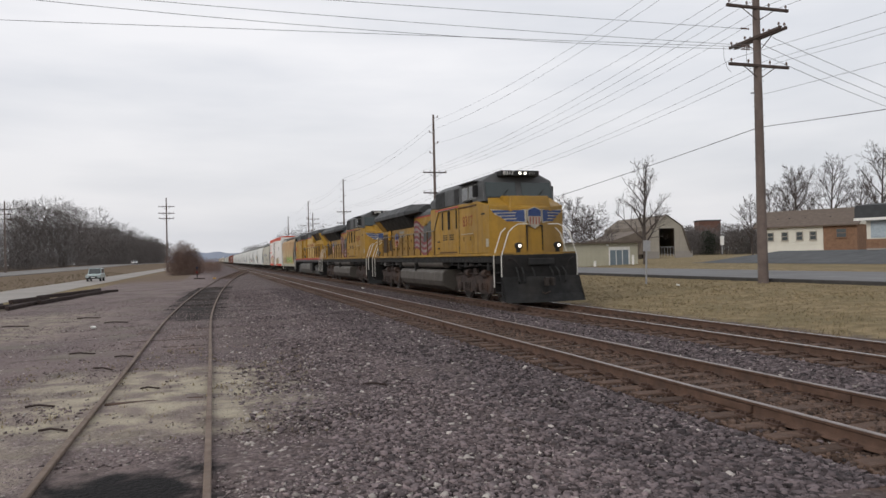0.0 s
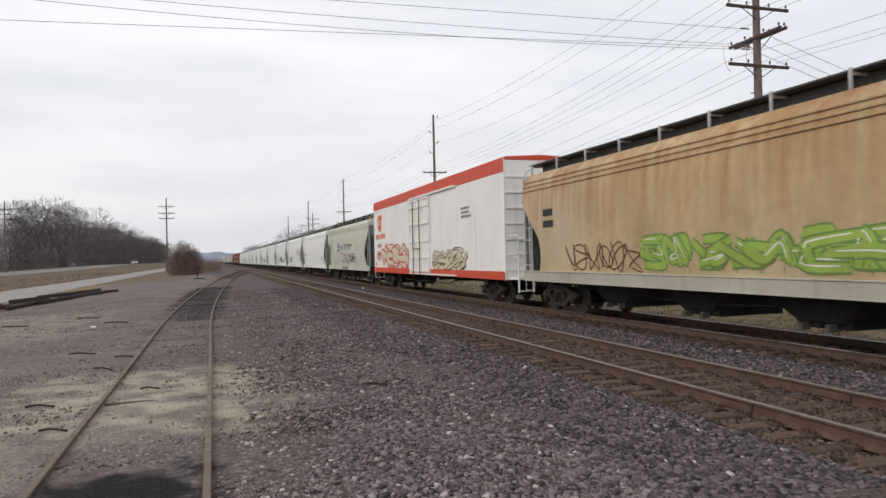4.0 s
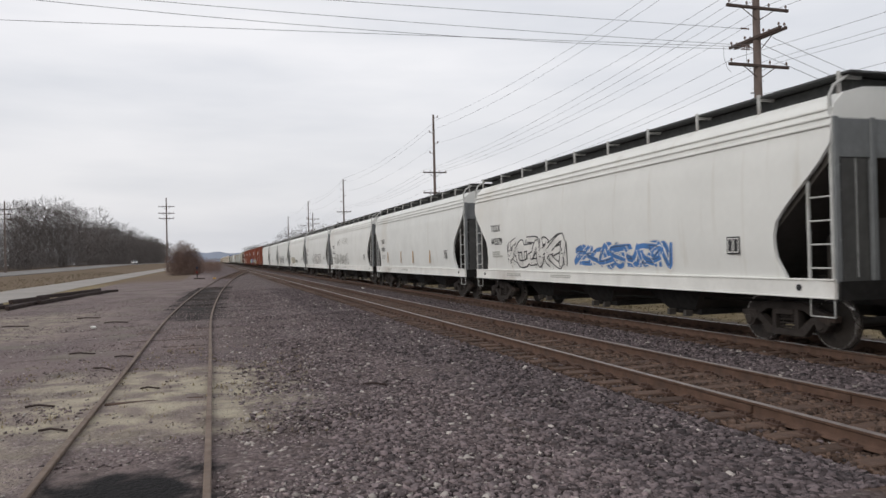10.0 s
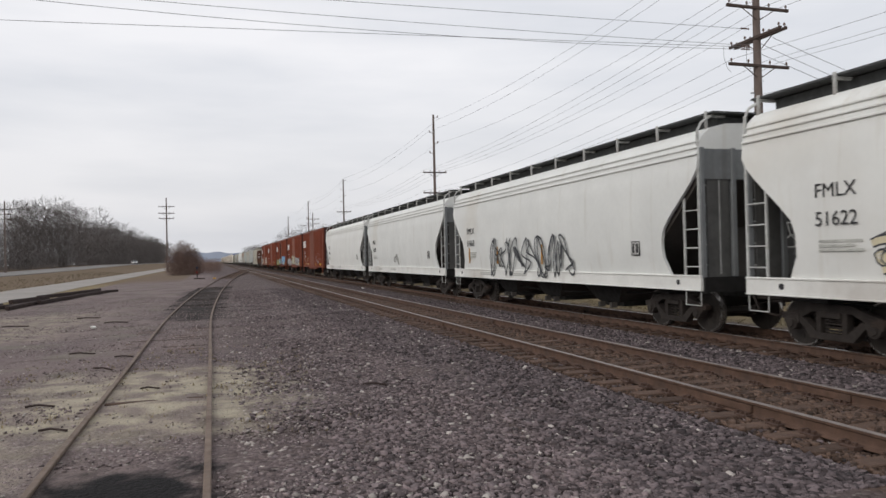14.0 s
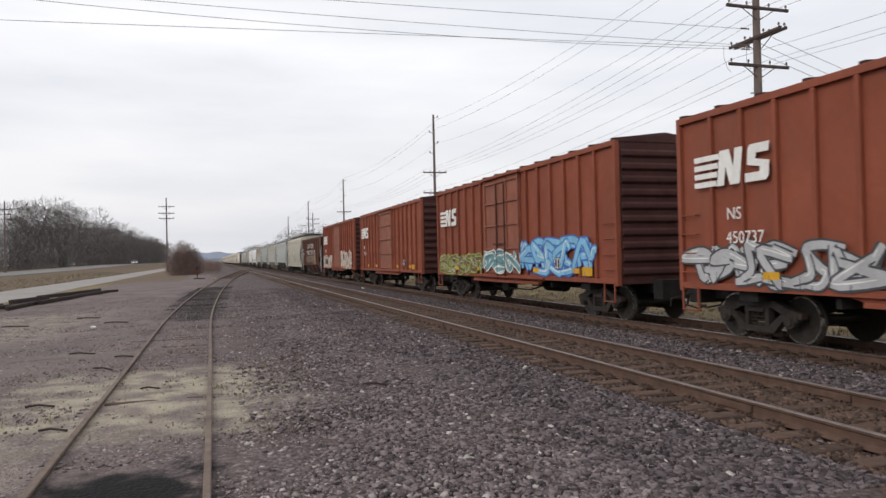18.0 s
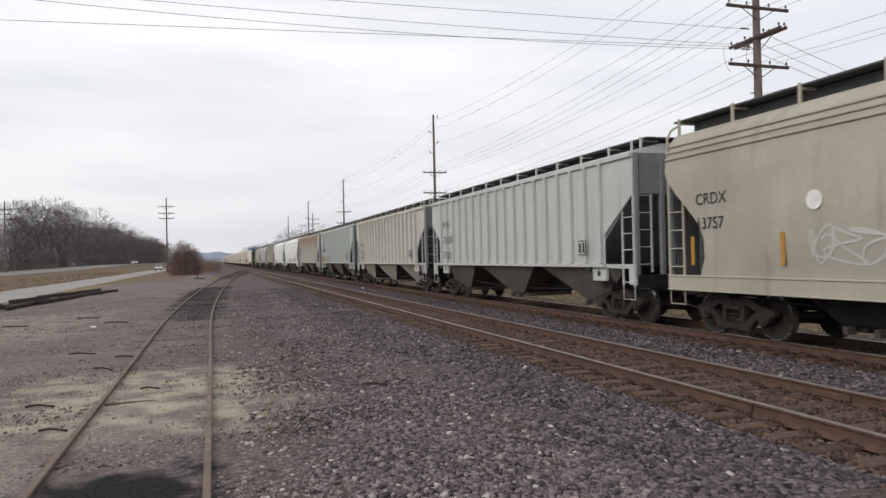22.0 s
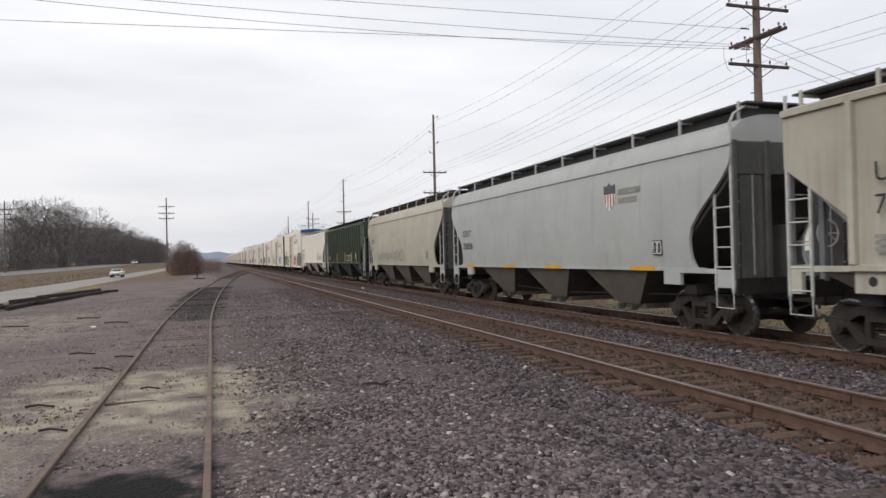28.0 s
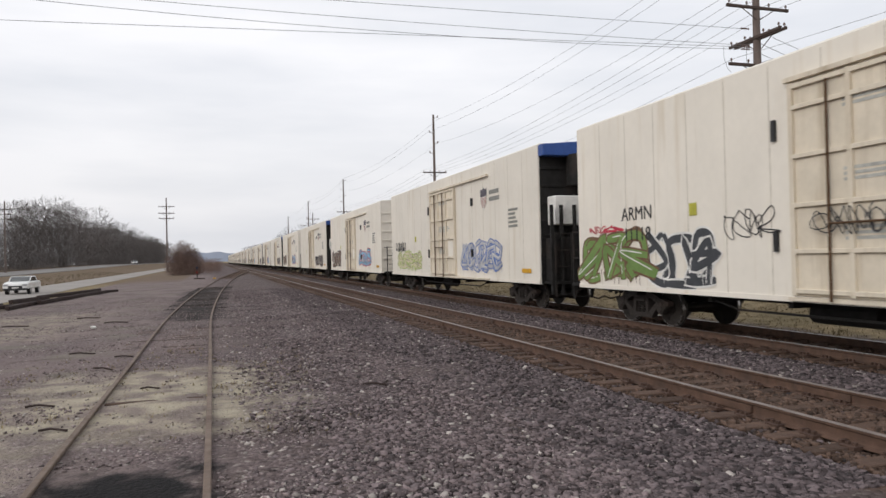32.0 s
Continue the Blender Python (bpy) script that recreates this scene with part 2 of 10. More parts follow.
M["faded_red"] = material("faded_number_red", (0.21, 0.045, 0.025), 0.65, vary=0.2, streak=((0.28, 0.15, 0.03), 0.5))
for key, col in dict(spray_silver=(0.42, 0.42, 0.43), spray_white=(0.70, 0.69, 0.66), spray_mid_blue=(0.07, 0.19, 0.45), spray_dust=(0.50, 0.46, 0.39), spray_black=(0.035, 0.035, 0.038), spray_blue=(0.05, 0.13, 0.42), spray_sky=(0.20, 0.45, 0.62), spray_red=(0.45, 0.04, 0.07), spray_green=(0.15, 0.24, 0.07), spray_lime=(0.30, 0.42, 0.08), spray_char=(0.055, 0.058, 0.065), spray_cream=(0.60, 0.54, 0.38), spray_brown=(0.15, 0.085, 0.05), spray_teal=(0.13, 0.28, 0.3)).items():
    M[key] = material(key.replace("spray", "sprayed") + "_paint", col, 0.6, vary=0.18, scale=2.2)
# ground and structures
M["rail"] = material("rusted_rail_web", (0.105, 0.062, 0.044), 0.8, vary=0.25, scale=6, dirt=(0.055, 0.038, 0.032), dirt_amount=0.35)
M["rail_head"] = material("worn_rail_head", (0.25, 0.215, 0.20), 0.45, 0.6, vary=0.15, scale=3)
M["rail_dull"] = material("bright_worn_rail_head", (0.33, 0.30, 0.285), 0.32, 0.75, vary=0.2, scale=3)
M["rail_old"] = material("old_siding_rail", (0.16, 0.118, 0.092), 0.75, vary=0.2, scale=5, dirt=(0.09, 0.06, 0.045), dirt_amount=0.4)
M["tie"] = material("weathered_tie_wood", (0.092, 0.058, 0.043), 0.9, vary=0.3, scale=5, dirt=(0.05, 0.036, 0.03), dirt_amount=0.45, bump=0.6, bump_scale=30, per_object=0.3)
M["tie_dark"] = material("oil_blackened_tie", (0.036, 0.028, 0.025), 0.9, vary=0.3, scale=5, bump=0.6, bump_scale=30, per_object=0.3)
M["tie_stuff"] = material("far_tie_wood", (0.105, 0.075, 0.06), 0.9, vary=0.25, scale=5, per_island=0.3)
M["plate"] = material("rusty_tie_plate", (0.075, 0.045, 0.034), 0.85, vary=0.25, scale=8)
M["stone"] = material("crushed_stone", (0.15, 0.12, 0.122), 0.9, vary=0.25, scale=8, per_island=0.7)
M["yard_grit"] = material("pinkish_yard_grit", (0.205, 0.166, 0.163), 0.9, vary=0.25, scale=8, per_island=0.6)
M["ballast"] = material("crushed_ballast", (0.106, 0.085, 0.088), 0.9, vary=0.3, scale=8, per_island=0.8)
M["ballast_rusty"] = material("rust_stained_ballast", (0.098, 0.063, 0.047), 0.9, vary=0.3, scale=8, per_island=0.6)
M["stone_pale"] = material("pale_chips", (0.37, 0.335, 0.31), 0.9, vary=0.2, scale=8, per_island=0.35)
M["asphalt"] = material("grey_asphalt", (0.15, 0.15, 0.152), 0.9, vary=0.12, scale=0.5, dirt=(0.10, 0.10, 0.10), dirt_amount=0.2, bump=0.2, bump_scale=40)
M["concrete"] = material("pale_concrete_road", (0.275, 0.255, 0.235), 0.9, vary=0.1, scale=0.25, dirt=(0.22, 0.2, 0.18), dirt_amount=0.25)
M["highway"] = material("grey_highway_concrete", (0.20, 0.19, 0.18), 0.9, vary=0.1, scale=0.25, dirt=(0.15, 0.14, 0.13), dirt_amount=0.25)
M["pole"] = material("weathered_pole_wood", (0.148, 0.116, 0.104), 0.9, vary=0.2, scale=1.5, streak=((0.07, 0.052, 0.047), 0.45), bump=0.4, bump_scale=20)
M["arm"] = material("dark_crossarm_wood", (0.075, 0.055, 0.048), 0.9, vary=0.2, scale=3)
M["wire"] = material("oxidised_wire", (0.16, 0.16, 0.17), 0.6, 0.3, vary=0.1)
M["insulator"] = material("brown_glazed_insulator", (0.12, 0.075, 0.06), 0.25, vary=0.1, spec=0.6)
M["bark"] = material("grey_brown_bark", (0.082, 0.067, 0.06), 0.95, vary=0.25, scale=3, bump=0.5, bump_scale=25)
M["twig"] = material("bare_twigs", (0.078, 0.065, 0.061), 0.95, vary=0.2, scale=2)
M["woods"] = material("far_bare_woods", (0.112, 0.10, 0.096), 1.0, vary=0.22, scale=0.05, per_island=0.3)
M["cedar"] = material("dull_cedar_green", (0.035, 0.042, 0.03), 1.0, vary=0.2, per_island=0.3)
M["barn_roof_side"] = material("brown_lean_to_roof", (0.14, 0.115, 0.095), 0.85, vary=0.15, scale=0.8)
M["kerb_dark"] = material("shadow_dark_kerb", (0.055, 0.052, 0.05), 0.9, vary=0.2, scale=1.5)
M["brush"] = material("reddish_brush", (0.165, 0.112, 0.094), 1.0, vary=0.2, scale=0.6, per_island=0.35)
M["straw_dull"] = material("grey_dead_grass", (0.165, 0.132, 0.088), 1.0, vary=0.2, scale=0.8, per_island=0.2)
M["straw"] = material("dry_straw_grass", (0.235, 0.188, 0.112), 1.0, vary=0.2, scale=0.8, per_island=0.4)
M["white_siding"] = material("white_clapboard", (0.66, 0.64, 0.57), 0.7, vary=0.05, scale=1.0)
M["cream_wall"] = material("cream_metal_siding", (0.42, 0.40, 0.31), 0.65, vary=0.07, scale=0.7)
M["barn_wall"] = material("tan_barn_siding", (0.335, 0.31, 0.265), 0.75, vary=0.1, scale=0.7, streak=((0.24, 0.22, 0.19), 0.3))
M["brick"] = material("brown_brick", (0.215, 0.125, 0.08), 0.85, vary=0.2, scale=3.0, bump=0.3)
M["brick_dark"] = material("dull_dark_brick", (0.13, 0.07, 0.055), 0.9, vary=0.2, scale=1.0)
M["shingle"] = material("brown_roof_shingle", (0.125, 0.098, 0.08), 0.9, vary=0.15, scale=2.0)
M["shingle_dark"] = material("charcoal_roof_shingle", (0.05, 0.052, 0.055), 0.9, vary=0.15, scale=2.0)
M["dark_inside"] = material("unlit_interior", (0.012, 0.011, 0.01), 0.9, vary=0.1)
M["pane"] = material("window_pane", (0.06, 0.07, 0.075), 0.08, vary=0.1, spec=0.8)
M["door_grey"] = material("blue_grey_door_paint", (0.16, 0.2, 0.23), 0.6, vary=0.1)
M["sign_grey"] = material("back_of_sheet_sign", (0.36, 0.36, 0.37), 0.5, 0.4, vary=0.08)
M["car_white"] = material("white_car_paint", (0.68, 0.68, 0.67), 0.25, vary=0.02, spec=0.6)
M["car_silver"] = material("silver_green_car_paint", (0.35, 0.42, 0.41), 0.3, 0.3, vary=0.02, spec=0.6)
M["tyre"] = material("rubber_tyre", (0.02, 0.02, 0.02), 0.85, vary=0.1)
M["timber"] = material("old_timber", (0.042, 0.029, 0.026), 0.95, vary=0.25, scale=2, bump=0.4, bump_scale=20)
M["hill"] = material("hazy_far_hill", (0.24, 0.27, 0.33), 1.0, vary=0.08, scale=0.01)


def ground_material():
    m = bpy.data.materials.new("gravel_sand_and_dry_grass")
    m.use_nodes = True
    n, l = m.node_tree.nodes, m.node_tree.links
    b = n["Principled BSDF"]
    b.inputs["Roughness"].default_value, b.inputs["Specular IOR Level"].default_value = 0.95, 0.15
    tc = n.new("ShaderNodeTexCoord")
    sep = n.new("ShaderNodeSeparateXYZ")
    l.new(tc.outputs["Object"], sep.inputs[0])

    def nt(sc, detail=5.0, kind="ShaderNodeTexNoise", out="Fac"):
        t = n.new(kind)
        t.inputs["Scale"].default_value = sc
        if kind == "ShaderNodeTexNoise":
            t.inputs["Detail"].default_value = detail
        l.new(tc.outputs["Object"], t.inputs["Vector"])
        return t.outputs[out]

    def rng(v, lo, hi, a=0.0, z=1.0, smooth=True):
        r = n.new("ShaderNodeMapRange")
        r.interpolation_type = "SMOOTHSTEP" if smooth else "LINEAR"
        for k, val in (("From Min", lo), ("From Max", hi), ("To Min", a), ("To Max", z)):
            r.inputs[k].default_value = val
        l.new(v, r.inputs["Value"])
        return r.outputs["Result"]

    def math_(op, a, c):
        x = n.new("ShaderNodeMath")
        x.operation = op
        for i, val in enumerate((a, c)):
            if isinstance(val, (int, float)):
                x.inputs[i].default_value = val
            else:
                l.new(val, x.inputs[i])
        return x.outputs[0]

    def mix(fac, a, c):
        x = n.new("ShaderNodeMix")
        x.data_type = "RGBA"
        for val, key in ((fac, "Factor"), (a, "A"), (c, "B")):
            if isinstance(val, (int, float)):
                x.inputs[key].default_value = val
            elif isinstance(val, tuple):
                x.inputs[key].default_value = (*val, 1)
            else:
                l.new(val, x.inputs[key])
        return x.outputs["Result"]

    X, Y = sep.outputs["X"], sep.outputs["Y"]
    big, mid, fine = nt(0.35), nt(2.2), nt(26.0, 3.0)
    wob = math_("MULTIPLY", math_("SUBTRACT", mid, 0.5), 1.8)
    xw = math_("ADD", X, wob)
    yw = math_("ADD", Y, wob)

    cell = nt(22.0, kind="ShaderNodeTexVoronoi", out="Color")
    celld = nt(22.0, kind="ShaderNodeTexVoronoi", out="Distance")
    csep = n.new("ShaderNodeSeparateColor")
    l.new(cell, csep.inputs[0])
    grav = mix(csep.outputs[0], (0.042, 0.032, 0.033), (0.178, 0.141, 0.142))
    grav = mix(rng(csep.outputs[1], 0.9, 0.97), grav, (0.30, 0.27, 0.25))
    grav = mix(rng(big, 0.4, 0.65, 0.0, 0.55), grav, (0.085, 0.064, 0.058))
    grav = mix(rng(mid, 0.5, 0.72, 0.0, 0.5), grav, (0.115, 0.09, 0.075))
    # trodden dirt yard beside the siding
    dirt = mix(fine, (0.12, 0.093, 0.092), (0.285, 0.23, 0.218))
    col = mix(math_("MULTIPLY", rng(xw, 1.2, -1.0), rng(big, 0.35, 0.6, 0.25, 0.85)), grav, dirt)
    # trodden grey-green and pale streaks across the yard
    col = mix(math_("MULTIPLY", rng(xw, -0.6, -2.8), rng(nt(0.55, 7.0), 0.5, 0.68, 0.0, 0.6)), col, mix(fine, (0.13, 0.125, 0.10), (0.25, 0.225, 0.18)))
    col = mix(math_("MULTIPLY", rng(xw, 2.0, 0.0), rng(nt(1.3, 6.0), 0.56, 0.72, 0.0, 0.7)), col, (0.07, 0.055, 0.05))
    # pale sand spilled across the siding
    sand = mix(fine, (0.33, 0.29, 0.21), (0.49, 0.445, 0.34))

    def patch(x0, x1, y0, y1, soft=0.5):
        e = math_("MULTIPLY", rng(xw, x0 - soft, x0 + soft), rng(xw, x1 + soft, x1 - soft))
        f = math_("MULTIPLY", rng(yw, y0 - soft, y0 + soft), rng(yw, y1 + soft, y1 - soft))
        return math_("MULTIPLY", e, f)

    sandy = math_("MAXIMUM", patch(-2.9, 1.15, 9.2, 14.6, 0.9), math_("MULTIPLY", patch(-9.5, -4.2, 22.0, 34.0, 1.2), 0.5))
    sandy = math_("MAXIMUM", sandy, math_("MULTIPLY", patch(-4.6, -1.9, 7.0, 11.5, 0.9), 0.75))
    col = mix(math_("MULTIPLY", sandy, rng(nt(1.7, 7.0), 0.34, 0.66, 0.12, 0.86)), col, sand)
    # near-black patches between the siding rails, one close by and one farther along
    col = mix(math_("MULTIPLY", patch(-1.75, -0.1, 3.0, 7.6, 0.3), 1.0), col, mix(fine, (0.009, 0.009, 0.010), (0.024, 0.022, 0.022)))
    col = mix(math_("MULTIPLY", patch(-1.55, 0.35, 26.5, 54.0, 0.8), 1.0), col, mix(fine, (0.018, 0.015, 0.015), (0.045, 0.037, 0.035)))
    col = mix(rng(xw, 3.4, 5.0, 0.0, 0.25), col, mix(csep.outputs[2], (0.035, 0.028, 0.027), (0.085, 0.07, 0.068)))
    # rusty stain on the ballast of the near main line
    col = mix(math_("MULTIPLY", math_("MULTIPLY", rng(xw, 4.9, 5.7), rng(xw, 8.8, 7.9)), rng(mid, 0.25, 0.65, 0.4, 0.95)), col, (0.092, 0.058, 0.042))
    # dry grass on both sides
    grass = mix(rng(mid, 0.35, 0.65), (0.165, 0.128, 0.07), (0.26, 0.203, 0.118))
    grass = mix(rng(big, 0.45, 0.7, 0.0, 0.75), grass, (0.165, 0.135, 0.075))
    grass = mix(rng(fine, 0.55, 0.75, 0.0, 0.6), grass, (0.10, 0.078, 0.045))
    col = mix(rng(xw, 13.0, 14.2), col, grass)
    col = mix(math_("MULTIPLY", rng(xw, -9.6, -11.0), rng(yw, 24.0, 34.0)), col, grass)
    verge = mix(rng(mid, 0.35, 0.65), (0.12, 0.093, 0.06), (0.19, 0.15, 0.10))
    col = mix(rng(xw, -19.0, -20.5), col, mix(rng(big, 0.4, 0.65, 0.0, 0.8), verge, (0.15, 0.125, 0.10)))
    col = mix(math_("MULTIPLY", math_("MULTIPLY", rng(xw, -2.6, -3.6), rng(yw, 75.0, 95.0)), 0.8), col, (0.145, 0.105, 0.07))
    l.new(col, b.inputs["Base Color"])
    bp = n.new("ShaderNodeBump")
    bp.inputs["Strength"].default_value, bp.inputs["Distance"].default_value = 0.9, 0.03
    l.new(math_("ADD", math_("MULTIPLY", celld, -0.8), fine), bp.inputs["Height"])
    l.new(bp.outputs["Normal"], b.inputs["Normal"])
    return m


M["ground"] = ground_material()


# ---------------------------------------------------------------- mesh tools
class Mesh:
    """Collects faces of one mesh."""

    def __init__(self):
        self.v, self.f, self.m = [], [], []

    def add(self, verts, faces, mi=0):
        o = len(self.v)
        self.v += [tuple(p) for p in verts]
        self.f += [[o + i for i in q] for q in faces]
        self.m += [mi] * len(faces)
        return self

    def box(self, x0, x1, y0, y1, z0, z1, mi=0):
        p = [(x, y, z) for x in (x0, x1) for y in (y0, y1) for z in (z0, z1)]
        return self.add(p, [(0, 1, 3, 2), (4, 6, 7, 5), (0, 4, 5, 1), (2, 3, 7, 6), (0, 2, 6, 4), (1, 5, 7, 3)], mi)

    def prism(self, poly, axis, a0, a1, mi=0):
        def at(p, a):
            return {"x": (a, p[0], p[1]), "y": (p[0], a, p[1]), "z": (p[0], p[1], a)}[axis]
        k = len(poly)
        verts = [at(p, a0) for p in poly] + [at(p, a1) for p in poly]
        faces = [list(range(k))[::-1], list(range(k, 2 * k))] + [(i, (i + 1) % k, k + (i + 1) % k, k + i) for i in range(k)]
        return self.add(verts, faces, mi)

    def cyl(self, p0, p1, r0, r1=None, n=12, mi=0):
        r1 = r0 if r1 is None else r1
        p0, p1 = Vector(p0), Vector(p1)
        q = (p1 - p0).to_track_quat("Z", "Y").to_matrix()
        ring = [q @ Vector((math.cos(2 * math.pi * i / n), math.sin(2 * math.pi * i / n), 0)) for i in range(n)]
        verts = [p0 + c * r0 for c in ring] + [p1 + c * r1 for c in ring]
        faces = [(i, (i + 1) % n, n + (i + 1) % n, n + i) for i in range(n)] + [list(range(n))[::-1], list(range(n, 2 * n))]
        return self.add(verts, faces, mi)

    def tube(self, pts, r, n=6, mi=0):
        """One welded tube along pts; r may be a list."""
        pts = [Vector(p) for p in pts]
        rs = r if isinstance(r, (list, tuple)) else [r] * len(pts)
        rows, up = [], None
        for i, p in enumerate(pts):
            d = (pts[min(i + 1, len(pts) - 1)] - pts[max(i - 1, 0)]).normalized()
            up = d.orthogonal().normalized() if up is None else (up - d * up.dot(d)).normalized()
            side = d.cross(up)
            rows.append([p + (up * math.cos(2 * math.pi * k / n) + side * math.sin(2 * math.pi * k / n)) * rs[i] for k in range(n)])
        verts = [v for row in rows for v in row]
        faces = [(i * n + k, i * n + (k + 1) % n, (i + 1) * n + (k + 1) % n, (i + 1) * n + k) for i in range(len(pts) - 1) for k in range(n)]
        faces += [list(range(n))[::-1], [len(verts) - n + k for k in range(n)]]
        return self.add(verts, faces, mi)

    def sheet(self, rows, mi=0):
        """A skin through rows of points."""
        w = len(rows[0])
        verts = [p for r in rows for p in r]
        faces = [(i * w + j, i * w + j + 1, (i + 1) * w + j + 1, (i + 1) * w + j) for i in range(len(rows) - 1) for j in range(w - 1)]
        return self.add(verts, faces, mi)

    def data(self, name, mats, bevel=0.0, smooth=False):
        me = bpy.data.meshes.new(name)
        me.from_pydata(self.v, [], self.f)
        if bevel:
            bm = bmesh.new()
            bm.from_mesh(me)
            bmesh.ops.remove_doubles(bm, verts=bm.verts, dist=1e-5)
            sharp = [e for e in bm.edges if len(e.link_faces) == 2 and e.calc_face_angle(0) > 0.6]
            bmesh.ops.bevel(bm, geom=sharp, offset=bevel, segments=1, affect="EDGES", clamp_overlap=True)
            bm.to_mesh(me)
            bm.free()
        for mm in mats:
            me.materials.append(mm)
        if len(mats) > 1 and not bevel:
            me.polygons.foreach_set("material_index", self.m)
        if smooth:
            me.shade_smooth()
            me.set_sharp_from_angle(angle=radians(38))
        me.update()
        return me


STORE = {}


def stored(key, make):
    if key not in STORE:
        STORE[key] = make()
    return STORE[key]


def part(name, mesh, parent, at=None, label=""):
    ob = new(name, mesh)
    ob.parent = parent
    if at is not None:
        ob.matrix_basis = at
    if label:
        ob["label"] = label
    return ob


def simple(name, mb, mat, parent, at=None, label="", bevel=0.0, smooth=False):
    return part(name, mb.data(name, [mat], bevel, smooth), parent, at, label)


def empty(name, at, label, category, group="", kind=""):
    e = new(name)
    e.matrix_basis = at
    e.empty_display_size = 0.2
    return tagged(e, label, category, group, kind)


def text_data(words, size, mat, thick=0.002):
    def make():
        cu = bpy.data.curves.new("lettering", "FONT")
        cu.body, cu.size, cu.extrude, cu.resolution_u = words, size, thick, 3
        ob = bpy.data.objects.new("lettering", cu)
        scene.collection.objects.link(ob)
        bpy.context.view_layer.update()
        me = bpy.data.meshes.new_from_object(ob.evaluated_get(bpy.context.evaluated_depsgraph_get()))
        bpy.data.objects.remove(ob)
        me.materials.clear()
        me.materials.append(mat)
        return me
    return stored(("text", words, size, mat.name), make)


# lettering on the side of a car that faces the yard: runs towards -y, faces -x
def side_pose(x, y, z):
    return Matrix(((0, 0, -1, x), (-1, 0, 0, y), (0, 1, 0, z), (0, 0, 0, 1)))


def lettering(words, size, mat, parent, x, y, z):
    return part("lettering", text_data(words, size, mat), parent, side_pose(x, y, z))


def bars(parent, x, y, z, w, h, n, mat, name="lettering"):
    """Small print as plain bars: n rows, from y towards -y."""
    mb = Mesh()
    rnd = random.Random(int(abs(y * 31 + z * 77) * 10))
    step = h / n
    for i in range(n):
        k = w * rnd.uniform(0.7, 1.0)
        mb.box(x - 0.004, x, y - k, y, z + h - (i + 0.7) * step, z + h - i * step - step * 0.1)
    return simple(name, mb, mat, parent)
# ---------------------------------------------------------------- the lie of the land
TRACK_A, TRACK_B, RAIL_Z, GAUGE = 6.84, 11.25, 0.254, 1.51
SPEED = 21.244


def lerp_table(v, table):
    for (a, za), (c, zc) in zip(table, table[1:]):
        if v <= c:
            k = max(0.0, (v - a) / (c - a))
            k = k * k * (3 - 2 * k)
            return za + (zc - za) * k
    return table[-1][1]


PROFILE = [(-2000, 0.6), (-70, 0.5), (-46, 0.45), (-33, 0.44), (-30.6, 0.40), (-27.5, 0.0), (-20, -0.45), (-18.8, -0.32), (-12.2, -0.30), (-11, -0.22), (-8, -0.08), (-3, 0.0), (1.6, 0.0), (4.4, 0.03), (5.2, 0.045), (5.6, 0.04), (8.1, 0.04), (8.4, 0.045), (9.0, 0.05), (9.8, 0.045), (10.1, 0.04), (12.4, 0.04), (12.7, 0.07), (13.4, 0.06), (17, 0.16), (22, 0.36), (28, 0.52), (36, 0.58), (44, 0.74), (70, 1.75), (95, 2.1), (200, 2.4), (2000, 3.0)]


def hwy_rise(y):
    k = min(1.0, max(0.0, (y - 110) / 260))
    return 1.15 * k * k * (3 - 2 * k)


def land(x, y):
    z = lerp_table(x, PROFILE)
    if x < -26:
        z += hwy_rise(y) * min(1.0, (-26 - x) / 5)
    if x > 44 and y > 55:
        z -= (z - 0.75) * min(1.0, (y - 55) / 40) * 0.75
    return z


def make_ground():
    xs = [-2600, -1500, -800, -400, -200, -110, -70, -56, -46, -40, -36, -33, -31, -29, -26, -23, -20, -19.3, -18.8, -15, -12.2, -11.4, -10.5, -9, -8]
    xs += [-8 + 0.5 * i for i in range(1, 45)]
    xs += [14.5, 15.5, 17, 18.5, 20, 22, 24, 26, 28, 30, 33, 36, 40, 44, 50, 57, 64, 70, 80, 95, 130, 200, 400, 900, 1800, 2800]
    ys = [-900, -300, -80, -20, -4] + [0.5 * i for i in range(0, 70)] + [36 + 2 * i for i in range(40)] + [118 + 8 * i for i in range(16)] + [260, 320, 420, 560, 760, 1100, 1600, 2300, 3400]
    rows = []
    for y in ys:
        row = []
        for x in xs:
            z = land(x, y)
            if -12 < x < 40 and -5 < y < 60:
                z += 0.035 * (noise.noise((x * 0.7, y * 0.7, 0)) + 0.5 * noise.noise((x * 2.1, y * 2.1, 4))) * (0.35 if 5 < x < 13 else 1.0)
            row.append((x, y, z))
        rows.append(row)
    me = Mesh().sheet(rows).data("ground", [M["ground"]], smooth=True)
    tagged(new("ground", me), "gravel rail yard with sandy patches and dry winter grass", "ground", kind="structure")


make_ground()


# ---------------------------------------------------------------- tracks
def rail_section(s=1.0):
    half = [(0.070, 0.0), (0.070, 0.012), (0.016, 0.03), (0.010, 0.05), (0.010, 0.125), (0.034, 0.14), (0.036, 0.165), (0.028, 0.172)]
    right = [(x * s, (z - 0.172) * s) for x, z in half]
    return right + [(-x, z) for x, z in right[::-1]]


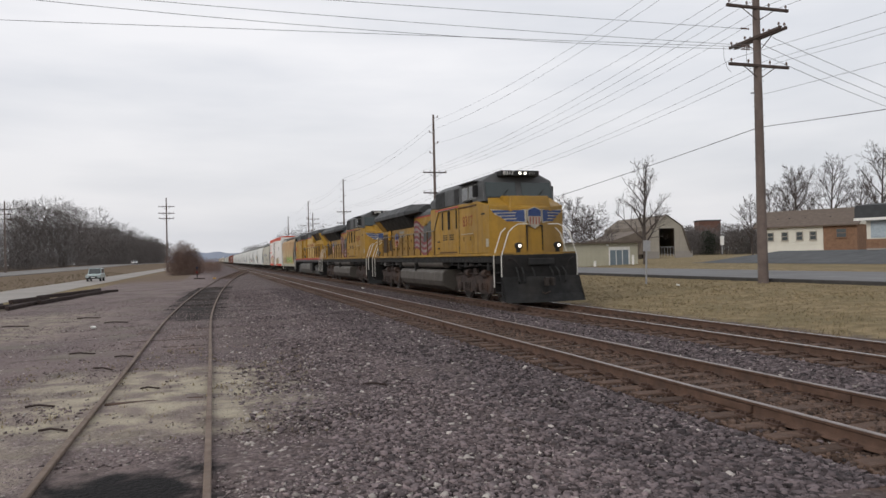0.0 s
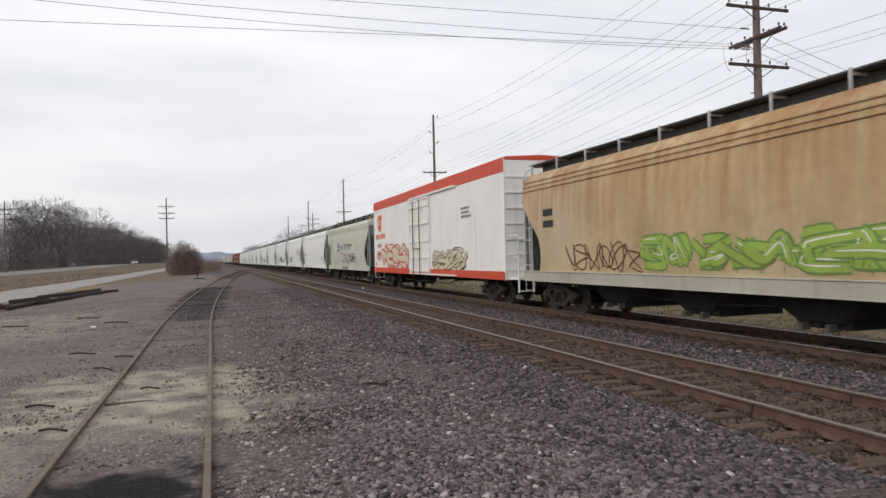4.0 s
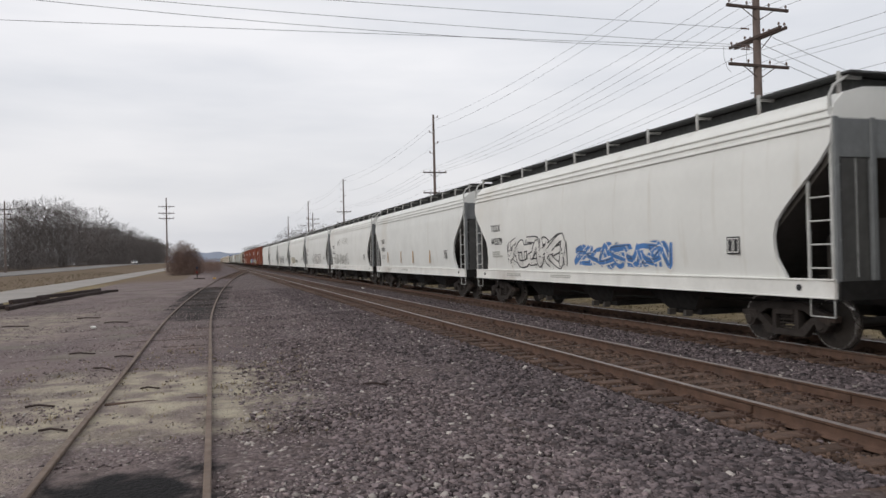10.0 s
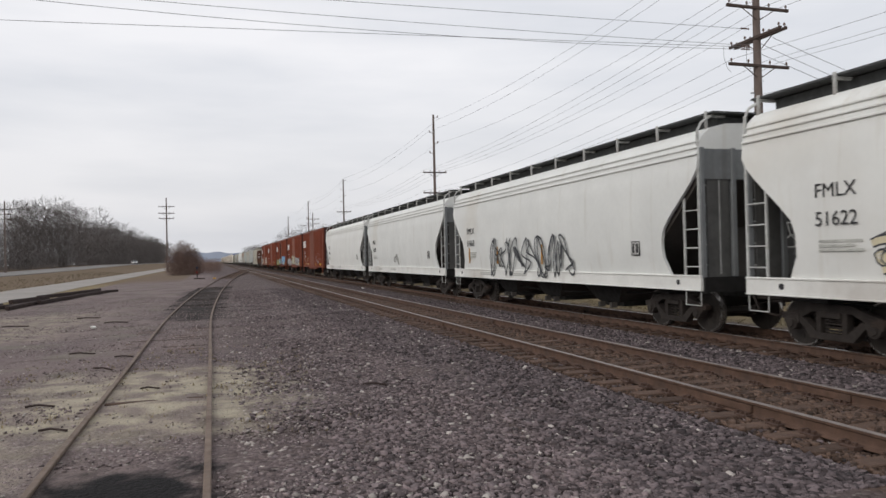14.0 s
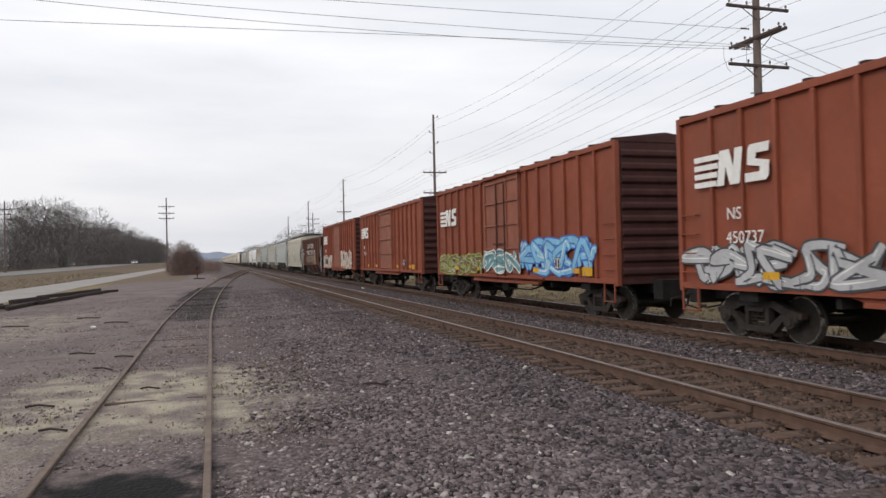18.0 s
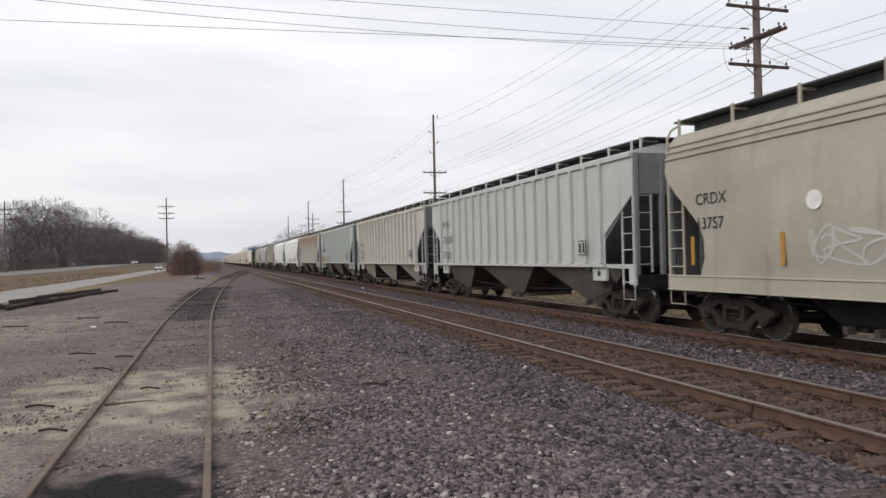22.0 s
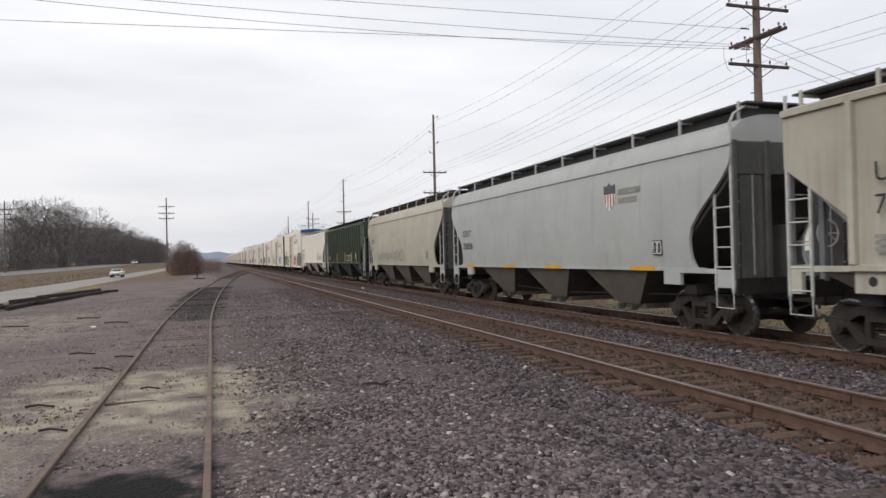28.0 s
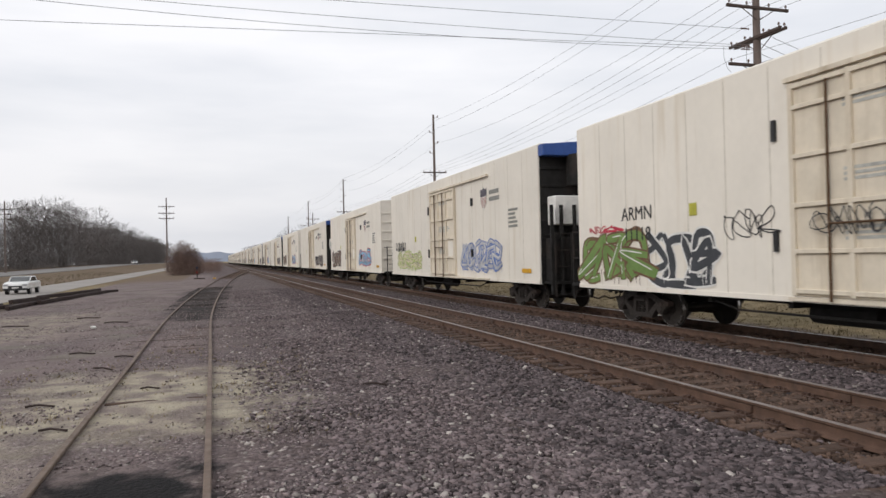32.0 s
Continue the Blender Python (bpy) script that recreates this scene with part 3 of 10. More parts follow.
def straight_rail(x, y0, y1, head, parent):
    mb = Mesh()
    mb.prism(rail_section(), "y", y0, y1)
    rail = simple("rail", mb, M["rail"], parent, pose(x, 0, RAIL_Z - 0.003))
    top = Mesh()
    top.prism([(-0.034, -0.02), (0.034, -0.02), (0.036, -0.006), (0.028, 0.0), (-0.028, 0.0), (-0.036, -0.006)], "y", y0, y1)
    simple("rail_head", top, head, rail, pose(0, 0, 0.003), "worn running surface")
    return rail


def main_track(name, x, label, head):
    tr = empty(name, pose(0, 0, 0), label, "railway track", kind="structure")
    for side in (-1, 1):
        straight_rail(x + side * GAUGE / 2, -800, 1500, head, tr)
    return tr


track_near = main_track("track_near", TRACK_A, "main line track with worn steel rails on wooden ties", M["rail_head"])
track_far = main_track("track_far", TRACK_B, "second main line track with steel rails on wooden ties", M["rail_dull"])


def tie_data(seed, wood="tie"):
    rnd = random.Random(seed)
    mb = Mesh()
    j = [rnd.uniform(-0.02, 0.02) for _ in range(8)]
    mb.prism([(-1.3 + j[0], -0.115 + j[1]), (1.3 + j[2], -0.11 + j[3]), (1.3 + j[4], 0.115 + j[5]), (-1.3 + j[6], 0.11 + j[7])], "z", -0.16, 0.0)
    return mb.data("tie", [M[wood]], bevel=0.012)


TIES = [tie_data(i) for i in range(6)]
DARK_TIES = [tie_data(i, "tie_dark") for i in range(3)]
rnd = random.Random(5)
for tr, cx, y_end in ((track_near, TRACK_A, 78.0), (track_far, TRACK_B, 70.0)):
    y = 1.0
    while y < y_end:
        part("tie", TIES[rnd.randrange(6)], tr, pose(cx + rnd.uniform(-0.06, 0.06), y, RAIL_Z - 0.165 + rnd.uniform(-0.012, 0.008), 0, 0, rnd.uniform(-1.6, 1.6)))
        y += 0.5 + rnd.uniform(-0.03, 0.03)
    far = Mesh()
    while y < 330:
        far.box(cx - 1.3, cx + 1.3, y - 0.11, y + 0.11, RAIL_Z - 0.32, RAIL_Z - 0.168)
        y += 0.5
    tagged(simple("tie_rows", far, M["tie_stuff"], tr), kind="stuff")
    plates = Mesh()
    y = 1.0
    while y < 60:
        for side in (-1, 1):
            xr = cx + side * GAUGE / 2
            plates.box(xr - 0.17, xr + 0.17, y - 0.09, y + 0.09, RAIL_Z - 0.19, RAIL_Z - 0.152)
            for k in (-0.105, 0.105):
                plates.box(xr + k - 0.018, xr + k + 0.018, y - 0.06, y - 0.02, RAIL_Z - 0.155, RAIL_Z - 0.118)
                plates.box(xr + k - 0.018, xr + k + 0.018, y + 0.02, y + 0.06, RAIL_Z - 0.155, RAIL_Z - 0.118)
            # anchors gripping the rail foot
            plates.box(xr - 0.11, xr + 0.11, y + 0.115, y + 0.15, RAIL_Z - 0.2, RAIL_Z - 0.13)
        y += 0.5
    tagged(simple("tie_plates", plates, M["plate"], tr), kind="stuff")
    joint = Mesh()
    for y in (7.4, 19.3, 31.2, 43.1):
        for side in (-1, 1):
            xr = cx + side * GAUGE / 2
            for k in (-1, 1):
                joint.box(xr + k * 0.012, xr + k * 0.045, y - 0.45, y + 0.45, RAIL_Z - 0.135, RAIL_Z - 0.05)
    simple("joint_bars", joint, M["rail"], tr)


# ---------------------------------------------------------------- siding that curves into the near main line
SIDING = [(-60, -0.84), (0, -0.84), (14, -0.83), (28, -0.82), (44, -0.42), (58, 0.13), (79, 1.22), (97, 2.42), (119, 4.15), (138, 5.75), (153, 6.86)]


def siding_x(y):
    pts = SIDING
    for i in range(len(pts) - 1):
        (a, p), (c, q) = pts[i], pts[i + 1]
        if y <= c or i == len(pts) - 2:
            m0 = (q - pts[i - 1][1]) / (c - pts[i - 1][0]) if i else 0.0
            nx = pts[min(i + 2, len(pts) - 1)]
            m1 = (nx[1] - p) / (nx[0] - a)
            t, h = (y - a) / (c - a), c - a
            return (2 * t**3 - 3 * t * t + 1) * p + (t**3 - 2 * t * t + t) * h * m0 + (-2 * t**3 + 3 * t * t) * q + (t**3 - t * t) * h * m1


def siding_z(y):
    return 0.065 + 0.185 * min(1.0, max(0.0, (y - 60) / 85))


track_siding = empty("track_siding", pose(0, 0, 0), "rusty siding track sunk in dirt, curving towards the main line", "railway track", kind="structure")
for side in (-1, 1):
    ys = [-20 + 2 * i for i in range(87)]
    rows_rail, rows_head = [], []
    for y in ys:
        x = siding_x(y) + side * 0.755
        z = siding_z(y)
        rows_rail.append([(x + a, y, z + b - 0.002) for a, b in rail_section() + rail_section()[:1]])
        rows_head.append([(x + a, y, z + b) for a, b in ((-0.035, -0.035), (-0.035, -0.006), (-0.026, 0.001), (0.026, 0.001), (0.035, -0.006), (0.035, -0.035))])
    rail = simple("rail", Mesh().sheet(rows_rail), M["rail_old"], track_siding)
    simple("rail_head", Mesh().sheet(rows_head), M["rail_old"], rail)
rnd = random.Random(17)
y = 17.0
while y < 150:
    if 18 < y < 24 or 40 < y < 60 or y > 84 or rnd.random() < 0.25:
        part("tie", DARK_TIES[rnd.randrange(3)] if 26 < y < 60 else TIES[rnd.randrange(6)], track_siding, pose(siding_x(y), y, siding_z(y) - 0.03 - (0.038 if y < 30 else 0.02 if y < 60 else 0.09) + rnd.uniform(-0.012, 0.01), 0, 0, rnd.uniform(-3, 3)))
    y += 0.56
# the one sunken tie that crosses the sand
part("tie", Mesh().box(-0.68, 0.68, -0.06, 0.06, -0.1, 0.0).data("tie", [M["tie"]], bevel=0.012), track_siding, pose(-0.85, 11.45, 0.018, 0, 0.4, 1.5))


# ---------------------------------------------------------------- roads
def strip(name, x0, x1, y0, y1, z, mat, label, rise=None, wob=0.0):
    rows = []
    n = 60
    for i in range(n + 1):
        y = y0 + (y1 - y0) * i / n
        zz = z + (rise(y) if rise else 0)
        w = wob * noise.noise((y * 0.13, 3.0, 0))
        rows.append([(x0 + w, y, zz - 0.25), (x0 + w, y, zz)] + [(x0 + (x1 - x0) * k / 4, y, zz + 0.05 * (1 - (k / 2 - 1) ** 2)) for k in (1, 2, 3)] + [(x1 + w, y, zz), (x1 + w, y, zz - 0.25)])
    return tagged(new(name, Mesh().sheet(rows).data(name, [mat])), label, "road", kind="structure")


strip("road_west", -18.3, -12.7, -60, 700, -0.27, M["concrete"], "pale worn concrete side road", wob=0.5)
strip("highway", -44.5, -31.0, -60, 900, 0.52, M["highway"], "pale grey highway on a low bank", hwy_rise)
strip("road_east", 25.9, 36.8, -60, 420, 0.585, M["asphalt"], "grey asphalt street with a kerb edge")
# kerb coloured near-black to stand in for the shadow at the road's edge drop
kerb = Mesh().box(25.6, 25.9, -60, 420, 0.30, 0.63)
tagged(new("kerb", kerb.data("kerb", [M["kerb_dark"]], bevel=0.02)), "low dark kerb along the street, edge shadow in its colour", "kerb", kind="structure")


# ---------------------------------------------------------------- loose stones
def scatter_stones(name, n, x0, x1, y0, y1, size0, size1, mat, label, seed, power=1.6, keep=None, lift=0.0):
    g = np.random.default_rng(seed)
    m = int(n * 2.6)
    x = g.uniform(x0, x1, m)
    u = g.uniform(0, 1, m)
    y = y0 * (y1 / y0) ** (u ** power)
    ok = np.ones(m, bool)
    if keep is not None:
        ok = keep(x, y, g)
    x, y = x[ok][:n], y[ok][:n]
    n = len(x)
    z = np.array([land(float(a), 0) for a in x]) + lift
    s = g.uniform(size0, size1, n) * (0.6 + 0.9 * g.uniform(0, 1, n) ** 3)
    corner = np.array([(-1, -1, -0.5), (1, -1, -0.5), (1, 1, -0.5), (-1, 1, -0.5), (-1, -1, 0.6), (1, -1, 0.6), (1, 1, 0.6), (-1, 1, 0.6)]) * 0.5
    v = corner[None] * (1 + g.uniform(-0.38, 0.38, (n, 8, 3)))
    v *= (s[:, None] * g.uniform(0.65, 1.25, (n, 3)))[:, None, :]
    a, t = g.uniform(0, 6.28, n), g.uniform(-0.6, 0.6, n)
    ca, sa, ct, st = np.cos(a)[:, None], np.sin(a)[:, None], np.cos(t)[:, None], np.sin(t)[:, None]
    X, Y, Z = v[..., 0], v[..., 1] * ct - v[..., 2] * st, v[..., 1] * st + v[..., 2] * ct
    v = np.stack((X * ca - Y * sa + x[:, None], X * sa + Y * ca + y[:, None], Z + (z + s * 0.12)[:, None]), -1)
    face = np.array([(0, 3, 2, 1), (4, 5, 6, 7), (0, 1, 5, 4), (1, 2, 6, 5), (2, 3, 7, 6), (3, 0, 4, 7)])
    f = (face[None] + (np.arange(n) * 8)[:, None, None]).reshape(-1, 4)
    me = bpy.data.meshes.new(name)
    me.vertices.add(n * 8)
    me.vertices.foreach_set("co", v.reshape(-1).astype(np.float32))
    me.loops.add(f.size)
    me.loops.foreach_set("vertex_index", f.reshape(-1).astype(np.int32))
    me.polygons.add(len(f))
    me.polygons.foreach_set("loop_start", np.arange(0, f.size, 4, dtype=np.int32))
    me.update(calc_edges=True)
    me.materials.append(mat)
    tagged(new(name, me), label, "gravel", kind="stuff")


def off_rails(x, y, g):
    ok = np.ones(len(x), bool)
    for c in (TRACK_A, TRACK_B):
        for s in (-1, 1):
            ok &= np.abs(x - c - s * GAUGE / 2) > 0.1
        ok &= ~((np.abs(x - c) < 1.35) & (g.uniform(0, 1, len(x)) < 0.8))
    return ok


def yard(x, y, g):
    w = 0.7 * np.sin(2.1 * y) + 0.5 * np.sin(3.3 * x + 1.7 * y)
    sandy = (x + w > -2.6) & (x + w < 0.9) & (y + w > 9.2) & (y + w < 15.0)
    black_patch = (x > -1.7) & (x < 0.0) & (y < 7.9)
    return (g.uniform(0, 1, len(x)) < np.where(black_patch, 0.0, np.where(sandy, 0.12, 0.6))) & (np.abs(x + 1.6) > 0.06) & (np.abs(x + 0.08) > 0.06)


scatter_stones("ballast_stones", 88000, 3.5, 13.2, 4.6, 52.0, 0.024, 0.054, M["ballast"], "crushed grey-brown ballast stones", 3, 1.35, off_rails)


for bed_x, bed_n, bed_seed in ((TRACK_A, 17000, 21), (TRACK_B, 11000, 22)):
    scatter_stones("track_bed_stones", bed_n, bed_x - 0.64, bed_x + 0.64, 4.6, 60.0, 0.026, 0.055, M["ballast_rusty"], "rust-stained ballast between the rails", bed_seed, 1.2, None, 0.026)
    for bed_side in (-1, 1):
        bed_edge = bed_x + bed_side * 1.08
        scatter_stones("track_bed_stones", bed_n // 3, bed_edge - 0.24, bed_edge + 0.24, 4.6, 60.0, 0.024, 0.05, M["ballast_rusty"], "rust-stained ballast along the tie ends", bed_seed + 3 * bed_side, 1.2, None, 0.012)


def shoulder(x, y, g):
    return g.uniform(0, 1, len(x)) < np.clip((x - 0.35 + 0.3 * np.sin(1.9 * y)) / 1.3, 0.06, 1)


scatter_stones("shoulder_stones", 34000, 0.3, 3.7, 5.0, 52.0, 0.022, 0.05, M["stone"], "crushed grey ballast stones of the shoulder", 13, 1.35, shoulder)
scatter_stones("pale_ballast_stones", 4200, 0.2, 13.0, 5.2, 44.0, 0.022, 0.05, M["stone_pale"], "pale chips among the ballast", 4, 1.35, off_rails)
scatter_stones("yard_stones", 52000, -11.0, 1.2, 5.6, 46.0, 0.010, 0.032, M["yard_grit"], "small gravel trodden into the yard", 5, 1.3, yard)
scatter_stones("pale_yard_stones", 5200, -10.0, 1.2, 5.6, 38.0, 0.010, 0.03, M["stone_pale"], "pale chips scattered over the yard", 6, 1.3, yard)


def tufts(name, n, x0, x1, y0, y1, h, seed, label, mat, power=1.5):
    g = random.Random(seed)
    mb = Mesh()
    for _ in range(n):
        x, y = g.uniform(x0, x1), y0 * (y1 / y0) ** (g.random() ** (1 / power))
        z = land(x, y)
        for k in range(4):
            a = g.uniform(0, 6.28)
            q = h * g.uniform(0.4, 1.2)
            lx, ly = q * g.uniform(-0.7, 0.7), q * g.uniform(-0.7, 0.7)
            bx, by = x + g.uniform(-0.06, 0.06), y + g.uniform(-0.06, 0.06)
            w = 0.007 + 0.0006 * y
            mb.add([(bx - w * math.cos(a), by - w * math.sin(a), z - 0.02), (bx + w * math.cos(a), by + w * math.sin(a), z - 0.02), (bx + lx, by + ly, z + q)], [(0, 1, 2)])
    tagged(new(name, mb.data(name, [mat])), label, "grass", kind="stuff")


tufts("dry_grass", 9000, 13.3, 25.4, 8.0, 60.0, 0.06, 8, "short dry winter grass on the bank", M["straw"])
tufts("yard_weeds", 260, -3.6, 1.9, 8.4, 18.0, 0.045, 9, "dead weeds in the sand by the siding", M["straw"])
tufts("verge_grass", 1200, -29, -18.8, 30.0, 200.0, 0.16, 10, "dead grass on the verge", M["straw_dull"])
# ---------------------------------------------------------------- running gear shared by the cars
def wheelset_data(r, key):
    def make():
        mb = Mesh()
        mb.cyl((-1.05, 0, 0), (1.05, 0, 0), 0.085, n=10)
        for s in (-1, 1):
            x0 = s * 0.70
            mb.cyl((x0, 0, 0), (x0 + s * 0.03, 0, 0), r + 0.025, n=28, mi=0)
            mb.cyl((x0 + s * 0.03, 0, 0), (x0 + s * 0.115, 0, 0), r, r - 0.006, n=28, mi=1)
            mb.cyl((x0 + s * 0.115, 0, 0), (x0 + s * 0.125, 0, 0), r - 0.035, n=28, mi=0)
            mb.cyl((x0 + s * 0.125, 0, 0), (x0 + s * 0.16, 0, 0), r * 0.36, n=14, mi=0)
            for k in range(4):
                a = k * math.pi / 2
                mb.cyl((x0 + s * 0.12, math.cos(a) * r * 0.62, math.sin(a) * r * 0.62), (x0 + s * 0.135, math.cos(a) * r * 0.62, math.sin(a) * r * 0.62), 0.05, n=8, mi=0)
        return mb.data("wheelset", [M["wheel"], M["tread"]], smooth=True)
    return stored(("wheelset", key), make)


def truck_data(mat):
    def make():
        mb = Mesh()
        for s in (-1, 1):
            # arched side frame, left open round the springs
            top = [(-1.13, 0.60), (-0.80, 0.68), (-0.42, 0.82), (0.42, 0.82), (0.80, 0.68), (1.13, 0.60), (1.12, 0.50), (0.74, 0.52), (0.42, 0.67), (-0.42, 0.67), (-0.74, 0.52), (-1.12, 0.50)]
            low = [(-0.74, 0.52), (-0.62, 0.56), (-0.30, 0.31), (0.30, 0.31), (0.62, 0.56), (0.74, 0.52), (0.44, 0.19), (-0.44, 0.19)]
            a0, a1 = sorted((s * 0.93, s * 1.09))
            mb.prism(top, "x", a0, a1)
            mb.prism(low, "x", a0, a1)
            for k in (-1, 1):
                mb.box(a0, a1, k * 0.27 - 0.05, k * 0.27 + 0.05, 0.30, 0.68)
                mb.cyl((s * 0.95, k * 0.865, 0.44), (s * 1.13, k * 0.865, 0.44), 0.135, n=12)
                mb.cyl((s * 1.13, k * 0.865, 0.44), (s * 1.16, k * 0.865, 0.44), 0.085, n=10)
                mb.box(a0 - 0.02, a1 + 0.02, k * 0.865 - 0.17, k * 0.865 + 0.17, 0.44, 0.62)
            for k in (-0.13, 0.0, 0.13):
                for j in range(4):
                    mb.cyl((s * 1.0, k, 0.33 + j * 0.065), (s * 1.0, k, 0.365 + j * 0.065), 0.06, n=8)
            mb.box(a0 - 0.03, a1 + 0.03, -0.22, 0.22, 0.58, 0.68)
        mb.box(-1.0, 1.0, -0.2, 0.2, 0.50, 0.78)
        mb.box(-0.75, 0.75, -0.75, -0.68, 0.30, 0.42)
        mb.box(-0.75, 0.75, 0.68, 0.75, 0.30, 0.42)
        mb.cyl((0, 0, 0.75), (0, 0, 0.95), 0.25, n=14)
        return mb.data("truck", [mat], bevel=0.012)
    return stored(("truck", mat.name), make)


SPINNERS = []


def freight_trucks(car, centre, mat=None):
    for s in (-1, 1):
        t = part("truck", truck_data(mat or M["truck"]), car, pose(0, s * centre, 0))
        for k in (-0.865, 0.865):
            w = part("wheelset", wheelset_data(0.457, "freight"), t, pose(0, k, 0.457))
            SPINNERS.append((w, k, 0.457, car))


def coupler_data():
    def make():
        mb = Mesh()
        mb.box(-0.08, 0.08, 0.0, 0.75, 0.74, 0.92)
        mb.prism([(-0.16, 0.62), (-0.17, 0.86), (-0.08, 0.92), (0.02, 0.78), (0.10, 0.92), (0.17, 0.84), (0.15, 0.62)], "z", 0.70, 0.98)
        mb.tube([(0.2, 0.1, 0.85), (0.24, 0.35, 0.5), (0.16, 0.75, 0.42), (0.05, 0.9, 0.5)], 0.025, 6)
        mb.tube([(0.1, 0.05, 0.8), (-0.9, 0.08, 0.82), (-1.35, 0.08, 0.72), (-1.35, 0.08, 0.55)], 0.015, 5)
        return mb.data("coupler", [M["truck"]])
    return stored("coupler", make)


def couplers(car, hb):
    for s in (-1, 1):
        part("coupler", coupler_data(), car, pose(0, s * (hb - 0.1), 0, 0, 0, 0 if s > 0 else 180))


def car_ladders(car, hb, x, mat, tall=4.35, low=2.95, w=0.5, side_only=False):
    for sx in (-1, 1):
        for sy in (-1, 1):
            y = sy * (hb - 0.04)
            key = ("corner", round(hb, 2), x, mat.name, tall, low, w, sx, sy)

            def make(sx=sx, sy=sy, y=y):
                mb = Mesh()
                X = sx * (x - 0.02)
                mb.box(X - 0.022, X + 0.022, y - 0.024, y + 0.024, 0.96, tall)
                yi = y - sy * w
                mb.box(X - 0.02, X + 0.02, yi - 0.022, yi + 0.022, 0.98, low)
                z = 1.06
                while z < low - 0.05:
                    mb.cyl((X, y, z), (X, yi, z), 0.016, n=6)
                    z += 0.4
                mb.tube([(X, y, 1.0), (X, y, 0.64), (X, yi, 0.64), (X, yi, 1.0)], 0.014, 5)
                if abs(tall - 4.35) < 0.01:
                    mb.tube([(X, y, tall - 0.02), (X - sx * 0.10, y, tall + 0.16), (X - sx * 0.42, y, tall + 0.34)], 0.026, 6)
                # rungs on the end
                z = 1.5
                while z < tall - 0.2:
                    mb.cyl((X, y, z), (X - sx * 0.5, y, z), 0.014, n=6)
                    z += 0.42
                mb.box(X - sx * 0.5 - 0.02, X - sx * 0.5 + 0.02, y - 0.02, y + 0.02, 1.3, tall - 0.2)
                return mb.data("ladder", [mat])
            part("ladder", stored(key, make), car)


def running_board(car, hb, z, mat_post, wide=0.95, post_step=1.75, roof_z=4.4, key="a"):
    def board():
        mb = Mesh().box(-0.24, 0.24, -hb - 0.12, hb + 0.12, z, z + 0.035)
        return mb.data("running_board", [M["roof_dark"]])

    def cross():
        return Mesh().box(-wide + 0.24, wide - 0.24, -0.2, 0.2, z - 0.004, z + 0.03).data("running_board", [M["roof_dark"]])

    def bracket():
        mb = Mesh()
        mb.prism([(0.235, roof_z - 0.14), (0.275, roof_z - 0.14), (0.275, z + 0.06), (0.235, z + 0.06), (0.235, z - 0.01), (-0.22, z - 0.01), (-0.22, z - 0.06), (0.235, z - 0.06)], "y", -0.03, 0.03)
        return mb.data("walkway_bracket", [mat_post])
    for s in (-1, 1):
        part("running_board", stored(("board", hb, z), board), car, pose(s * wide, 0, 0))
        part("running_board", stored(("cross", wide, z), cross), car, pose(0, s * (hb - 0.05), 0))
    k = max(2, int(2 * hb / post_step))
    for i in range(k + 1):
        y = -hb + 0.1 + (2 * hb - 0.2) * i / k
        for s in (-1, 1):
            part("walkway_bracket", stored(("bracket", z, mat_post.name, roof_z), bracket), car, pose(s * wide, y, 0, 0, 0, 0 if s > 0 else 180))

    def trough():
        mb = Mesh().box(-0.86, 0.86, -hb + 0.15, hb - 0.15, roof_z - 0.02, z - 0.003)
        return mb.data("hatch_trough", [M["roof_dark"]], bevel=0.03)
    part("hatch_trough", stored(("trough", key, hb, z), trough), car)


def hopper_bays(car, centres, z_top, half_w, mat, half_len, z_low=0.36, key=""):
    for y in centres:
        def make():
            mb = Mesh()
            a, c = half_len, 0.5
            top = [(-half_w, -a, z_top), (half_w, -a, z_top), (half_w, a, z_top), (-half_w, a, z_top)]
            low = [(-0.95, -c, z_low + 0.12), (0.95, -c, z_low + 0.12), (0.95, c, z_low + 0.12), (-0.95, c, z_low + 0.12)]
            mb.add(top + low, [(1, 2, 6, 5), (3, 0, 4, 7), (4, 5, 6, 7)])
            mb.add(top + low, [(0, 1, 5, 4), (2, 3, 7, 6)], 1)
            for k in (-0.3, 0.3):
                mb.box(-1.08, -0.9, k - 0.05, k + 0.05, z_low - 0.04, z_low + 0.1, 1)
            mb.box(-0.85, 0.85, -c - 0.1, c + 0.1, z_low, z_low + 0.13)
            mb.cyl((-1.0, 0, z_low + 0.06), (1.0, 0, z_low + 0.06), 0.045, n=8)
            return mb.data("discharge_hopper", [mat, M["slope_dark"]])
        part("discharge_hopper", stored(("bay", z_top, half_w, half_len, mat.name, z_low, key), make), car, pose(0, y, 0))


def brake_gear(car, hb, key="a"):
    def make():
        mb = Mesh()
        mb.box(-0.3, 0.3, -hb, hb, 0.78, 1.02)
        for s in (-1, 1):
            yc = s * (hb - 1.55)
            mb.box(-1.35, 1.35, yc - 0.2, yc + 0.2, 0.86, 1.05)
            mb.box(-1.45, 1.45, s * hb - 0.06, s * hb + 0.06, 0.92, 1.24)
        mb.cyl((-0.55, hb - 2.5, 1.4), (-0.55, hb - 1.4, 1.4), 0.2, n=12)
        mb.cyl((0.6, -hb + 1.2, 1.45), (0.6, -hb + 1.9, 1.45), 0.14, n=10)
        mb.tube([(-0.9, -hb + 0.5, 0.85), (-0.95, 0, 0.62), (-0.9, hb - 0.5, 0.85)], 0.025, 5)
        return mb.data("underframe", [M["black"]])
    part("underframe", stored(("underframe", hb, key), make), car)


